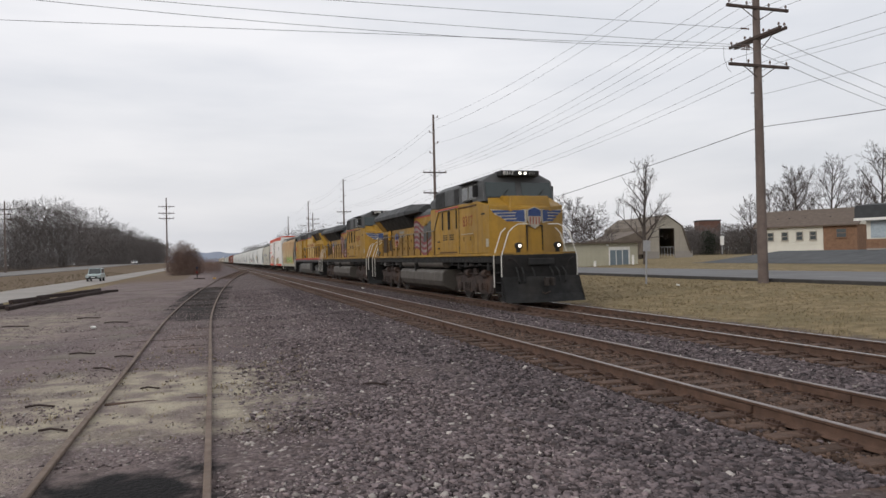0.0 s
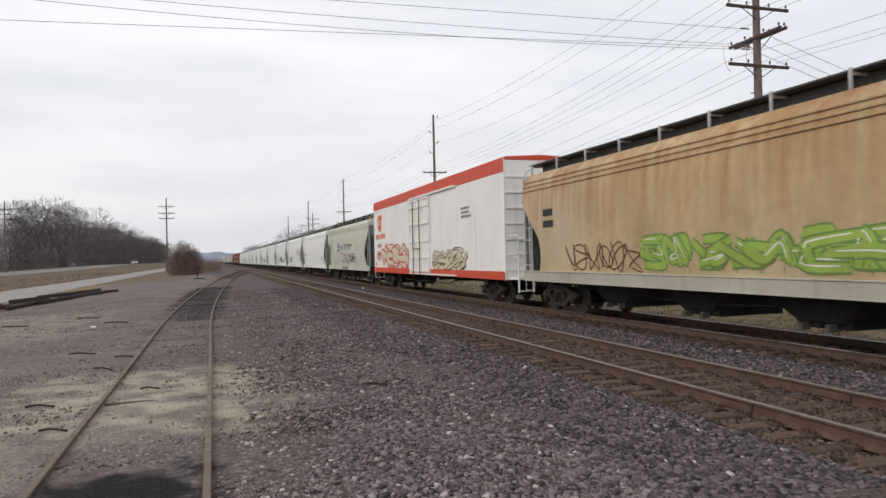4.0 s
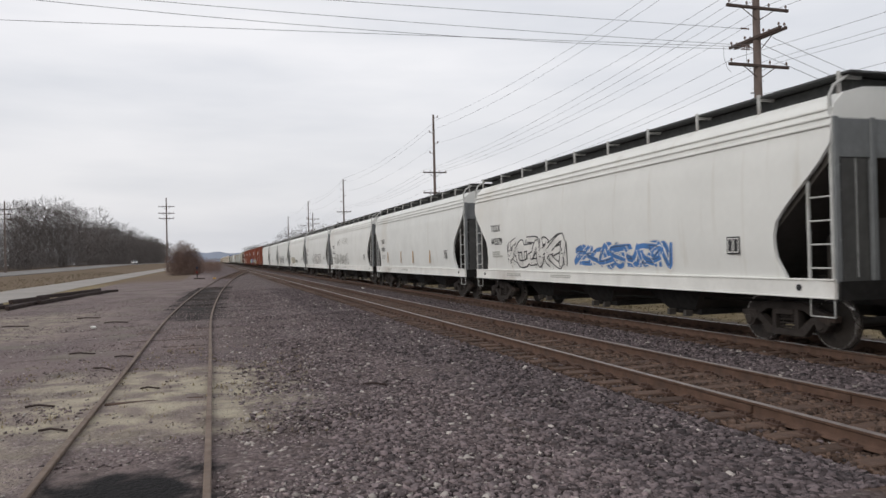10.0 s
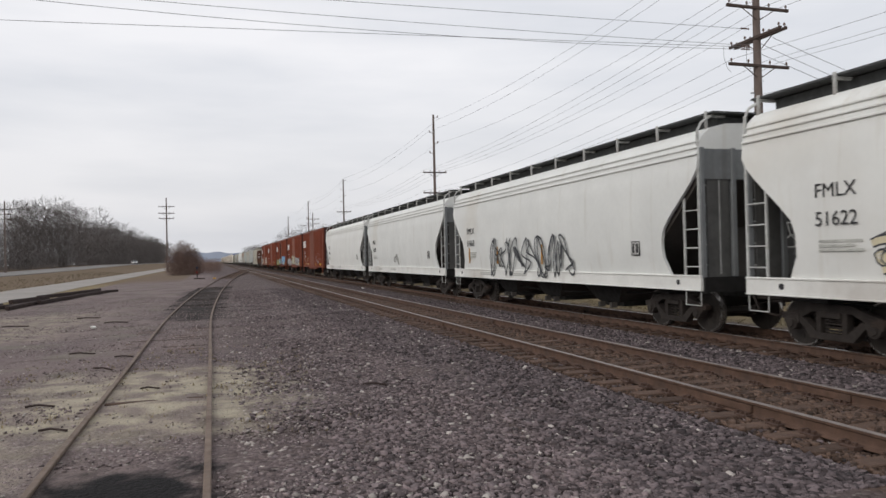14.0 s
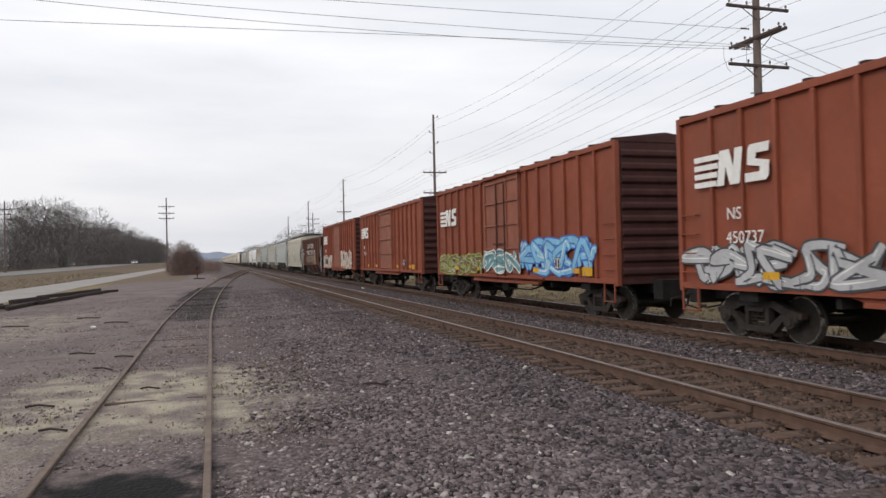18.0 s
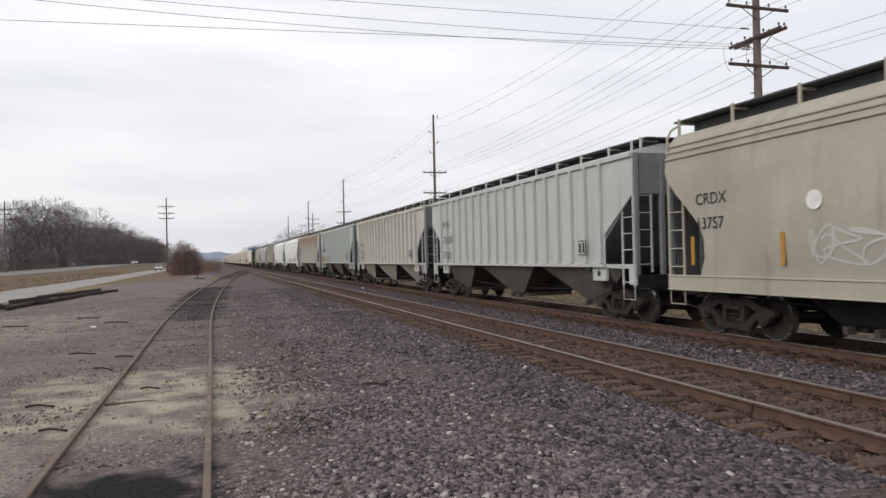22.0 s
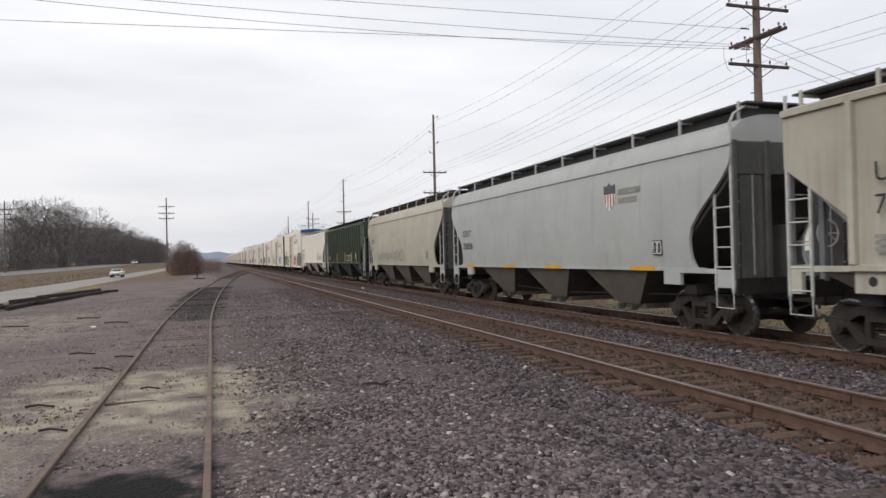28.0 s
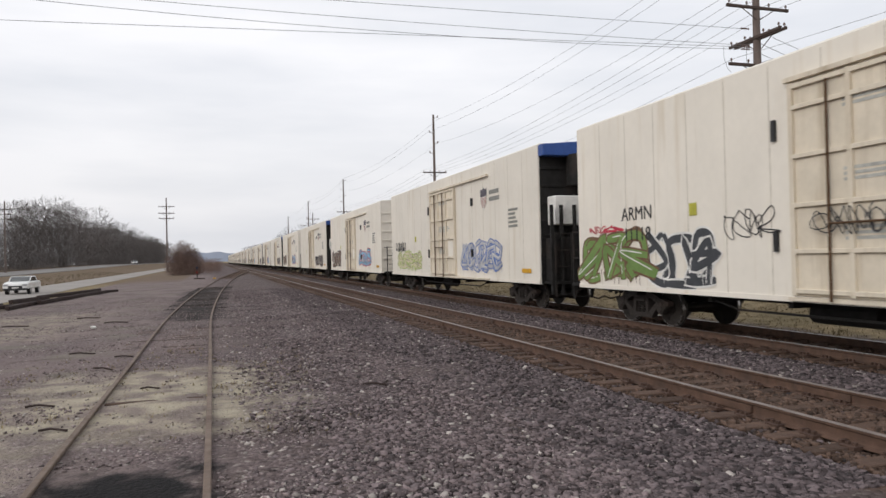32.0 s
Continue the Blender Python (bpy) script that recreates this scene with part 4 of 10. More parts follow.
# ---------------------------------------------------------------- graffiti and lettering
def flat_x(x):
    return lambda z: x


def ribbon(mb, pts, width, surf, off):
    """A flat painted stroke along (y, z) points, with a swelling width."""
    L, R = [], []
    n = len(pts)
    for j, (y, z) in enumerate(pts):
        y2, z2 = pts[min(j + 1, n - 1)]
        y1, z1 = pts[max(j - 1, 0)]
        d = math.hypot(y2 - y1, z2 - z1) or 1
        w = width * (0.82 + 0.3 * math.sin(math.pi * j / (n - 1)))
        ny, nz = -(z2 - z1) / d * w / 2, (y2 - y1) / d * w / 2
        L.append((surf(z + nz) - off, y + ny, z + nz))
        R.append((surf(z - nz) - off, y - ny, z - nz))
    mb.sheet([L, R])


STROKES = [
    [[(0.1, 0), (0.15, 1)], [(0.15, 0.95), (0.8, 0.9), (0.75, 0.55), (0.2, 0.5), (0.9, 0.0)]],
    [[(0.85, 0.85), (0.4, 1.0), (0.1, 0.7), (0.5, 0.5), (0.85, 0.25), (0.5, 0.0), (0.05, 0.15)]],
    [[(0.1, 0), (0.2, 1), (0.7, 0.05), (0.85, 1)]],
    [[(0.05, 0), (0.45, 1), (0.9, 0)], [(0.2, 0.35), (0.75, 0.4)]],
    [[(0.9, 0.9), (0.15, 0.95), (0.1, 0.05), (0.95, 0.1)], [(0.1, 0.5), (0.7, 0.55)]],
    [[(0.15, 1), (0.1, 0)], [(0.9, 1), (0.2, 0.45), (0.9, 0)]],
    [[(0.5, 1), (0.1, 0.6), (0.25, 0.05), (0.8, 0.1), (0.9, 0.65), (0.5, 1)]],
    [[(0.05, 0.95), (0.9, 1), (0.1, 0.05), (0.95, 0)]],
    [[(0.1, 1), (0.15, 0.2), (0.5, 0), (0.85, 0.25), (0.85, 1)]],
    [[(0.05, 0.9), (0.95, 1)], [(0.5, 0.95), (0.45, 0.0)]],
]


def sprayed_letters(car, y_left, y_right, z0, z1, surf, fill, edge, seed, n=None, name="graffiti"):
    """An unreadable spray piece: fat leaning strokes with a rim, a fill, highlights and drips; y_left > y_right."""
    r = random.Random(seed)
    w, h = y_left - y_right, z1 - z0
    n = n or max(2, int(w / h * 1.35))
    cell = w / n
    fat = min(cell, h) * (0.20 if fill else 0.04)
    shine_mat = M["spray_white"] if seed % 2 else M["spray_char"]

    def smooth(key):
        pts = []
        for j in range(len(key) - 1):
            p0, p1, p2, p3 = key[max(j - 1, 0)], key[j], key[j + 1], key[min(j + 2, len(key) - 1)]
            for q in range(5):
                t = q / 5
                pts.append(tuple(0.5 * (2 * b + (c - a) * t + (2 * a - 5 * b + 4 * c - d) * t * t + (3 * b - a - 3 * c + d) * t**3) for a, b, c, d in zip(p0, p1, p2, p3)))
        return pts + [key[-1]]
    for i in range(n):
        rim, body, shine = Mesh(), Mesh(), Mesh()
        top = y_left - i * cell + 0.06 * cell
        lean = r.uniform(-0.05, 0.28)
        squash = r.uniform(0.86, 1.0)
        drop = r.uniform(0, 1 - squash) * h
        lift = 0.0012 * i
        curl = [(r.uniform(-0.25, 1.25), r.random()) for _ in range(5)]
        flip_u, flip_v = r.random() < 0.6, r.random() < 0.6
        for k, stroke in enumerate(r.choice(STROKES) + r.choice(STROKES)[:1] + [curl]):
            key = []
            for u, v in stroke:
                u, v = (1 - u if flip_u else u), (1 - v if flip_v else v)
                u, v = u + r.uniform(-0.22, 0.22), min(1, max(0, v + r.uniform(-0.16, 0.16)))
                zz = z0 + drop + fat * 0.62 + (h * squash - fat * 1.24) * v
                key.append((top - cell * 1.1 * u + (v - 0.5) * lean * cell * -1, zz))
            pts = smooth(key)
            if fill:
                ribbon(rim, pts, fat * 1.5, surf, 0.005 + lift + 0.0011 * k)
                ribbon(body, pts, fat * 0.98, surf, 0.0056 + lift + 0.0011 * k)
                ribbon(shine, [(y + fat * 0.22, z + fat * 0.16) for y, z in pts[1:max(4, len(pts) // 2)]], fat * 0.16, surf, 0.0061 + lift + 0.0011 * k)
            else:
                ribbon(rim, [(y + fat * 1.6, z) for y, z in pts], fat, surf, 0.006 + lift + 0.0002 * k)
                ribbon(rim, [(y - fat * 1.6, z) for y, z in pts], fat, surf, 0.0065 + lift + 0.0002 * k)
        for _ in range(2):
            yd, zd = top - cell * r.random(), z0 + h * r.uniform(0.1, 0.35)
            ribbon(rim, [(yd, zd), (yd + 0.01, zd - h * 0.1), (yd, max(z0, zd - h * r.uniform(0.15, 0.3)))], fat * 0.1 if fill else fat * 0.6, surf, 0.012 + lift)
        simple(name, rim, edge, car)
        if fill:
            simple(name, body, fill, car)
            simple(name, shine, shine_mat, car)


def sprayed_scrawl(car, y_left, y_right, z0, z1, surf, mat, seed, strokes=7, thick=0.045, name="graffiti"):
    """Loose looping lines from a spray can."""
    r = random.Random(seed)
    for s in range(strokes):
        mb = Mesh()
        cy = y_left - (s + 0.5) * (y_left - y_right) / strokes
        cz = (z0 + z1) / 2
        a, c, p, q = [r.uniform(0, 6.3) for _ in range(4)]
        ry, rz = (y_left - y_right) / strokes * r.uniform(0.5, 0.85), (z1 - z0) * 0.5
        f1, f2 = r.choice((1, 1.5, 2)), r.choice((1, 2, 2.5, 3))
        pts = []
        for j in range(26):
            t = j / 25 * 2 * math.pi * r.choice((1.0, 1.0))
            pts.append((cy + ry * (math.sin(f1 * t + a) * 0.8 + 0.3 * math.sin(3 * t + p)), cz + rz * (math.sin(f2 * t + c) * 0.75 + 0.25 * math.cos(2 * t + q))))
        L, R = [], []
        for j, (y, z) in enumerate(pts):
            y2, z2 = pts[min(j + 1, 25)]
            y1, z1_ = pts[max(j - 1, 0)]
            d = math.hypot(y2 - y1, z2 - z1_) or 1
            ny, nz = -(z2 - z1_) / d * thick / 2, (y2 - y1) / d * thick / 2
            L.append((surf(z + nz) - 0.008 - s * 0.0006, y + ny, z + nz))
            R.append((surf(z - nz) - 0.008 - s * 0.0006, y - ny, z - nz))
        mb.sheet([L, R])
        simple(name, mb, mat, car)


def side_plate(car, y0, y1, z0, z1, x, mat, name="panel", label=""):
    return simple(name, Mesh().box(x - 0.008, x, min(y0, y1), max(y0, y1), z0, z1), mat, car, label=label)


def consolidated_stencil(car, y, z, x, h=0.34):
    """The small black service panel with white frames."""
    simple("service_panel", Mesh().box(x - 0.008, x, y - h * 1.05, y, z, z + h), M["black_paint"], car, label="black service stencil panel")
    mb = Mesh()
    for k in (0.08, 0.56):
        for a, c, d, e in ((k, k + 0.4, 0.08, 0.14), (k, k + 0.4, 0.86, 0.92), (k, k + 0.05, 0.08, 0.92), (k + 0.35, k + 0.4, 0.08, 0.92)):
            mb.box(x - 0.012, x - 0.008, y - c * h, y - a * h, z + d * h, z + e * h)
    simple("lettering", mb, M["white"], car)


# ---------------------------------------------------------------- smooth-sided covered hopper
HOPPER_HALF = [(1.20, 1.47), (1.30, 1.48), (1.8, 1.545), (2.6, 1.585), (3.4, 1.565), (3.95, 1.50), (4.2, 1.42), (4.4, 1.2)]
NOTCH = [(1.20, 1.06), (1.30, 1.06), (1.45, 1.16), (1.65, 1.27), (2.0, 1.30), (2.3, 1.20), (2.6, 0.92), (2.9, 0.58), (3.15, 0.30), (3.35, 0.12), (3.55, 0.0), (5.0, 0.0)]


def tab(v, table):
    for (a, p), (c, q) in zip(table, table[1:]):
        if v <= c:
            return p + (q - p) * max(0.0, (v - a) / (c - a))
    return table[-1][1]


def hopper_side(z):
    return -tab(z, HOPPER_HALF)


def smooth_hopper(name, y, pitch, paint, label, sill=True, sill_paint=None, ladder_paint=None, end_paint=None, group="covered hopper cars", bays_paint=None, truck_mat=None):
    hb = round((pitch / 2 - 0.67) * 20) / 20
    car = empty(name, pose(TRACK_B, y, RAIL_Z), label, "hopper car", group)
    P = M[paint]
    sp, lp, ep = M[sill_paint or paint], M[ladder_paint or "ladder"], M[end_paint or "end_grey"]
    z_base = 1.24 if sill else 1.42
    for s in (-1, 1):
        def side(s=s):
            mb = Mesh()
            zs = [z_base, 1.45, 1.65, 1.85, 2.05, 2.3, 2.55, 2.8, 3.05, 3.25, 3.4, 3.55, 3.75, 3.95]
            rows = []
            for z in zs:
                e = hb - tab(z, NOTCH)
                x = s * tab(z, HOPPER_HALF)
                rows.append([(x - s * 0.07, -e, z)] + [(x, -e + 2 * e * j / 14, z) for j in range(15)] + [(x - s * 0.07, e, z)])
            mb.sheet(rows)
            return mb.data("side_sheet", [P], smooth=True)
        sheet = part("side_sheet", stored(("smooth_side", hb, paint, s, z_base), side), car)

        def rib(s=s):
            mb = Mesh()
            for z0 in ((3.84, 3.98, 4.12) if sill else (3.90,)):
                x = s * (tab(z0, HOPPER_HALF) + 0.004)
                mb.box(min(x, x + s * 0.035), max(x, x + s * 0.035), -hb, hb, z0 - 0.024, z0 + 0.024)
            return mb.data("top_chord", [P], bevel=0.01)
        part("top_chord", stored(("chord", hb, paint, s, sill), rib), car)
        if sill:
            def sill_data(s=s):
                mb = Mesh()
                mb.box(min(s * 1.40, s * 1.52), max(s * 1.40, s * 1.52), -hb, hb, 0.97, 1.25)
                mb.box(min(s * 1.30, s * 1.545), max(s * 1.30, s * 1.545), -hb, hb, 0.945, 0.975)
                mb.box(min(s * 1.44, s * 1.54), max(s * 1.44, s * 1.54), -hb, hb, 1.245, 1.28)
                return mb.data("side_sill", [sp], bevel=0.008)
            part("side_sill", stored(("sill", hb, sp.name, s), sill_data), car)
        else:
            def stub(s=s):
                mb = Mesh()
                mb.box(min(s * 1.42, s * 1.50), max(s * 1.42, s * 1.50), -hb + 0.9, hb - 0.9, 1.36, 1.44)
                for k in (-1, 1):
                    for p, q, zl, zh in ((2.3, 1.7, 1.06, 1.40), (1.7, 0.5, 1.32, 1.42), (0.5, 0.0, 1.04, 1.40)):
                        a, c = sorted((k * (hb - q), k * (hb - p)))
                        mb.box(min(s * 1.40, s * 1.5), max(s * 1.40, s * 1.5), a, c, zl, zh)
                return mb.data("side_sill", [sp], bevel=0.008)
            part("side_sill", stored(("stub", hb, sp.name, s), stub), car)

    def roof():
        mb = Mesh()
        sec = [(-1.5, 3.95), (-1.42, 4.2), (-1.2, 4.4), (-0.8, 4.5), (0, 4.54), (0.8, 4.5), (1.2, 4.4), (1.42, 4.2), (1.5, 3.95)]
        mb.sheet([[(x, yy, z) for x, z in sec] for yy in [-hb + 2 * hb * j / 10 for j in range(11)]])
        for s in (-1, 1):
            mb.add([(x, s * hb, z) for x, z in sec], [list(range(len(sec)))])
        return mb.data("roof", [P], smooth=True)
    part("roof", stored(("smooth_roof", hb, paint), roof), car)
    for s in (-1, 1):
        def end(s=s):
            mb = Mesh()
            a, c = sorted((s * hb, s * (hb - 0.05)))
            mb.box(-1.46, 1.46, a, c, 3.3, 3.98)
            return mb.data("end_plate", [ep], bevel=0.01)
        part("end_plate", stored(("smooth_end", hb, ep.name, s), end), car)

        def post():
            return Mesh().box(-0.055, 0.055, -0.055, 0.055, 1.2, 3.98).data("end_post", [ep], bevel=0.01)
        for x in (-1.42, -0.62, 0.62, 1.42):
            part("end_post", stored(("smooth_post", ep.name), post), car, pose(x, s * (hb - 0.025), 0))

        # dark sheets between the end posts, coloured as the recess looks in shade
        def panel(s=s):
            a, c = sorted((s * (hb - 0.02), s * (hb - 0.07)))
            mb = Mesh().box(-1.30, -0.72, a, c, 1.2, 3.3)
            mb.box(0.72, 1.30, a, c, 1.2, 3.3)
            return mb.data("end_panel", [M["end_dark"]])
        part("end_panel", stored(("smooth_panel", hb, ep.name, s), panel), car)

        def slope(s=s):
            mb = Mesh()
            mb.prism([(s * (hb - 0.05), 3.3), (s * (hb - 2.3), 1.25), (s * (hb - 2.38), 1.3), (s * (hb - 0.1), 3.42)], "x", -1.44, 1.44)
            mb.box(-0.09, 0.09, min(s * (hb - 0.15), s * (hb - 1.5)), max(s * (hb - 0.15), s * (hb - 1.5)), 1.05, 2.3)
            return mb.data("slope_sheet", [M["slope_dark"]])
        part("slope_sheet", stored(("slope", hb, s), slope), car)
    running_board(car, hb, 4.70, lp if sill else sp, key="smooth")
    car_ladders(car, hb, 1.5, lp)
    brake_gear(car, hb)
    if sill:
        hopper_bays(car, [-hb * 0.42, 0, hb * 0.42], 1.2, 1.3, M["black"], 1.35, key="dark")
    else:
        hopper_bays(car, [-hb * 0.46, 0, hb * 0.46], 1.44, 1.42, M[bays_paint or paint], 1.62, key="open")
    freight_trucks(car, hb - 1.55, truck_mat)
    couplers(car, hb)

    def wheel_disc():
        mb = Mesh()
        for k in range(10):
            a, c = 2 * math.pi * k / 10, 2 * math.pi * (k + 1) / 10
            mb.cyl((0.28 * math.cos(a), 0, 0.28 * math.sin(a)), (0.28 * math.cos(c), 0, 0.28 * math.sin(c)), 0.018, n=5)
            if k % 3 == 0:
                mb.cyl((0, 0, 0), (0.28 * math.cos(a), 0, 0.28 * math.sin(a)), 0.014, n=5)
        return mb.data("brake_wheel", [M["ladder"]])
    part("brake_wheel", stored("brake_wheel", wheel_disc), car, pose(0.75, -hb - 0.12, 2.1))
    return car, hb


# ---------------------------------------------------------------- rib-sided covered hopper and open hopper
def ribbed_hopper(name, y, pitch, paint, label, ribs=15, top=4.22, cover=True, bays=3, bay_paint=None, ladder_paint=None, end_paint=None, group="covered hopper cars", truck_mat=None, z0=1.44):
    hb = round((pitch / 2 - 0.67) * 20) / 20
    car = empty(name, pose(TRACK_B, y, RAIL_Z), label, "hopper car", group)
    P, lp, ep = M[paint], M[ladder_paint or "ladder"], M[end_paint or "end_grey"]
    zc = top - 1.0 if cover else top - 0.9
    for s in (-1, 1):
        def side(s=s):
            poly = [(-hb, top), (hb, top), (hb, zc), (hb - 1.35, zc - 0.95), (hb - 1.35, z0), (-hb + 1.35, z0), (-hb + 1.35, zc - 0.95), (-hb, zc)]
            a, c = sorted((s * 1.50, s * 1.535))
            mb = Mesh().prism(poly, "x", a, c)
            # top and bottom chords
            a, c = sorted((s * 1.50, s * 1.60))
            mb.box(a, c, -hb, hb, top - 0.10, top + 0.02)
            mb.box(a, c, -hb + 1.35, hb - 1.35, z0 - 0.02, z0 + 0.08)
            return mb.data("side_sheet", [P], bevel=0.006)
        part("side_sheet", stored(("rib_side", hb, paint, s, top, z0, cover), side), car)

        def rib(s=s):
            a, c = sorted((s * 1.53, s * 1.64))
            return Mesh().box(a, c, -0.055, 0.055, z0 + 0.08, top - 0.1).data("side_rib", [P], bevel=0.012)
        span = 2 * (hb - 1.45)
        for i in range(ribs):
            part("side_rib", stored(("rib", paint, s, top, z0), rib), car, pose(0, -span / 2 + span * i / (ribs - 1), 0))
        for k in (-1, 1):
            def foot(s=s, k=k):
                a, c = sorted((k * (hb - 1.38), k * (hb - 2.05)))
                x0, x1 = sorted((s * 1.40, s * 1.5))
                mb = Mesh().box(x0, x1, a, c, 1.06, 1.44)
                a, c = sorted((k * hb, k * (hb - 1.38)))
                mb.box(x0, x1, a, c, 1.40, 1.50)
                a, c = sorted((k * hb, k * (hb - 0.3)))
                mb.box(x0, x1, a, c, 1.0, 1.40)
                return mb.data("side_sill", [P], bevel=0.01)
            part("side_sill", stored(("foot", hb, paint, s, k), foot), car)
            part("jacking_hole", stored(("rib_jack", s), lambda: Mesh().cyl((s * 1.49, 0, 1.26), (s * 1.508, 0, 1.26), 0.08, n=12).data("jacking_hole", [M["black_paint"]])), car, pose(0, k * (hb - 1.72), 0))
    for s in (-1, 1):
        def end(s=s):
            mb = Mesh()
            a, c = sorted((s * hb, s * (hb - 0.05)))
            mb.box(-1.5, 1.5, a, c, zc, top)
            mb.prism([(s * (hb - 0.05), zc), (s * (hb - 2.35), 1.3), (s * (hb - 2.42), 1.36), (s * (hb - 0.1), zc + 0.12)], "x", -1.49, 1.49)
            return mb.data("end_plate", [ep])
        part("end_plate", stored(("rib_end", hb, ep.name, s, top, zc), end), car)

        def post():
            return Mesh().box(-0.055, 0.055, -0.06, 0.06, 1.2, top).data("end_post", [ep], bevel=0.01)
        for x in (-1.43, -0.7, 0.7, 1.43):
            part("end_post", stored(("rib_post", ep.name, top), post), car, pose(x, s * (hb - 0.025), 0))
    if cover:
        def roof():
            mb = Mesh()
            sec = [(-1.53, top), (-1.46, top + 0.07), (-0.7, top + 0.24), (0, top + 0.26), (0.7, top + 0.24), (1.46, top + 0.07), (1.53, top)]
            mb.sheet([[(x, yy, z) for x, z in sec] for yy in (-hb, hb)])
            for s in (-1, 1):
                mb.add([(x, s * hb, z) for x, z in sec], [list(range(len(sec)))])
            return mb.data("roof", [P])
        part("roof", stored(("rib_roof", hb, paint, top), roof), car)
        running_board(car, hb, top + 0.34, P, post_step=1.5, roof_z=top + 0.12, key="rib")
    else:
        def load():
            mb = Mesh()
            rows = [[(-1.45 + 2.9 * i / 8, -hb + 0.5 + (2 * hb - 1.0) * j / 24, top - 0.55 + 0.25 * noise.noise((i * 0.6, j * 0.7, 2))) for i in range(9)] for j in range(25)]
            return mb.sheet(rows).data("load", [M["black"]], smooth=True)
        part("load", stored(("load", hb), load), car, label="dark bulk load")
    car_ladders(car, hb, 1.52, lp, tall=top + (0.3 if cover else 0.1), low=zc - 0.15)
    brake_gear(car, hb, "rib")
    cs = [-(hb - 2.9) + 2 * (hb - 2.9) * i / (bays - 1) for i in range(bays)]
    hopper_bays(car, cs, z0, 1.46, M[bay_paint or "bay_dirty"], (hb - 2.9) / (bays - 1) * 0.92 if bays > 1 else 1.7, key="rib")
    freight_trucks(car, hb - 1.5, truck_mat)
    couplers(car, hb)
    return car, hb


# ---------------------------------------------------------------- box car
def box_car(name, y, label, style="plug", body=15.0, top=4.64, ribs=7):
    hb = body / 2
    car = empty(name, pose(TRACK_B, y, RAIL_Z), label, "box car", "red box cars")
    P, D, E = M["box_red"], M["box_door"], M["box_end"]
    for s in (-1, 1):
        def side(s=s):
            a, c = sorted((s * 1.42, s * 1.47))
            poly = [(-hb, top), (hb, top), (hb, 1.0), (3.3, 1.0), (2.6, 0.84), (-2.6, 0.84), (-3.3, 1.0), (-hb, 1.0)]
            mb = Mesh().prism(poly, "x", a, c)
            a, c = sorted((s * 1.42, s * 1.56))
            mb.box(a, c, -hb, hb, top - 0.12, top + 0.02)
            mb.box(a, c, -hb, hb, 1.0, 1.13)
            mb.box(a, c, -2.9, 2.9, 0.84, 0.93)
            for k in (-1, 1):
                p, q = sorted((k * hb, k * (hb - 0.12)))
                mb.box(a, c, p, q, 0.95, top)
            return mb.data("side_wall", [P], bevel=0.006)
        part("side_wall", stored(("box_side", s, hb), side), car)

        def rib(s=s):
            a, c = sorted((s * 1.465, s * 1.565))
            return Mesh().box(a, c, -0.05, 0.05, 1.13, top - 0.12).data("side_post", [P], bevel=0.014)
        for k in (-1, 1):
            for i in range(ribs - 1):
                part("side_post", stored(("box_rib", s), rib), car, pose(0, k * (2.05 + (hb - 2.25) * i / (ribs - 1)), 0))

        a, c = sorted((s * 1.475, s * 1.545))
        door = part("door", stored(("box_door", s), lambda: Mesh().box(a, c, -1.55, 1.55, 1.12, top - 0.13).data("door", [D], bevel=0.01)), car, label="faded brown sliding door")
        a2, c2 = sorted((s * 1.54, s * 1.60))
        if style == "louvre":
            for i in range(16):
                part("door_slat", stored(("box_slat", s), lambda: Mesh().prism([(s * 1.54, 0), (s * 1.62, 0.05), (s * 1.62, 0.09), (s * 1.54, 0.14)], "y", -1.45, 1.45).data("door_slat", [D])), door, pose(0, 0, 1.3 + i * 0.2))
        else:
            for z in (1.2, 2.02, 2.86, 3.66, 4.38):
                part("door_rib", stored(("box_door_rib", s), lambda: Mesh().box(a2, c2, -1.55, 1.55, -0.035, 0.035).data("door_rib", [D], bevel=0.008)), door, pose(0, 0, z))
            for k in ((-0.5, 0.5) if style == "bars" else ()):
                part("door_post", stored(("box_door_mid", s), lambda: Mesh().box(a2 + 0.004, c2 - 0.004, -0.03, 0.03, 1.14, top - 0.15).data("door_post", [D], bevel=0.008)), door, pose(0, k, 0))
        for k in (-1.5, 1.5):
            part("door_post", stored(("box_door_post", s), lambda: Mesh().box(a2, c2, -0.05, 0.05, 1.12, top - 0.13).data("door_post", [D], bevel=0.008)), door, pose(0, k, 0))
        if style == "bars":
            for k in (-0.45, 0.25):
                part("lock_bar", stored(("box_bar", s), lambda: Mesh().cyl((s * 1.63, 0, 1.0), (s * 1.63, 0, 4.3), 0.03, n=6).data("lock_bar", [M["box_end"]])), door, pose(0, k, 0))
            part("door_lever", stored(("box_lever", s), lambda: Mesh().cyl((s * 1.63, -0.45, 2.2), (s * 1.63, 0.6, 2.2), 0.025, n=6).data("door_lever", [M["box_end"]])), door)

        def track_(s=s):
            mb = Mesh()
            a, c = sorted((s * 1.53, s * 1.66))
            mb.box(a, c, -3.4, 2.4, 1.02, 1.07)
            mb.box(a, c, -1.7, 1.7, top - 0.1, top - 0.05)
            return mb.data("door_track", [P])
        part("door_track", stored(("door_track", s), track_), car)

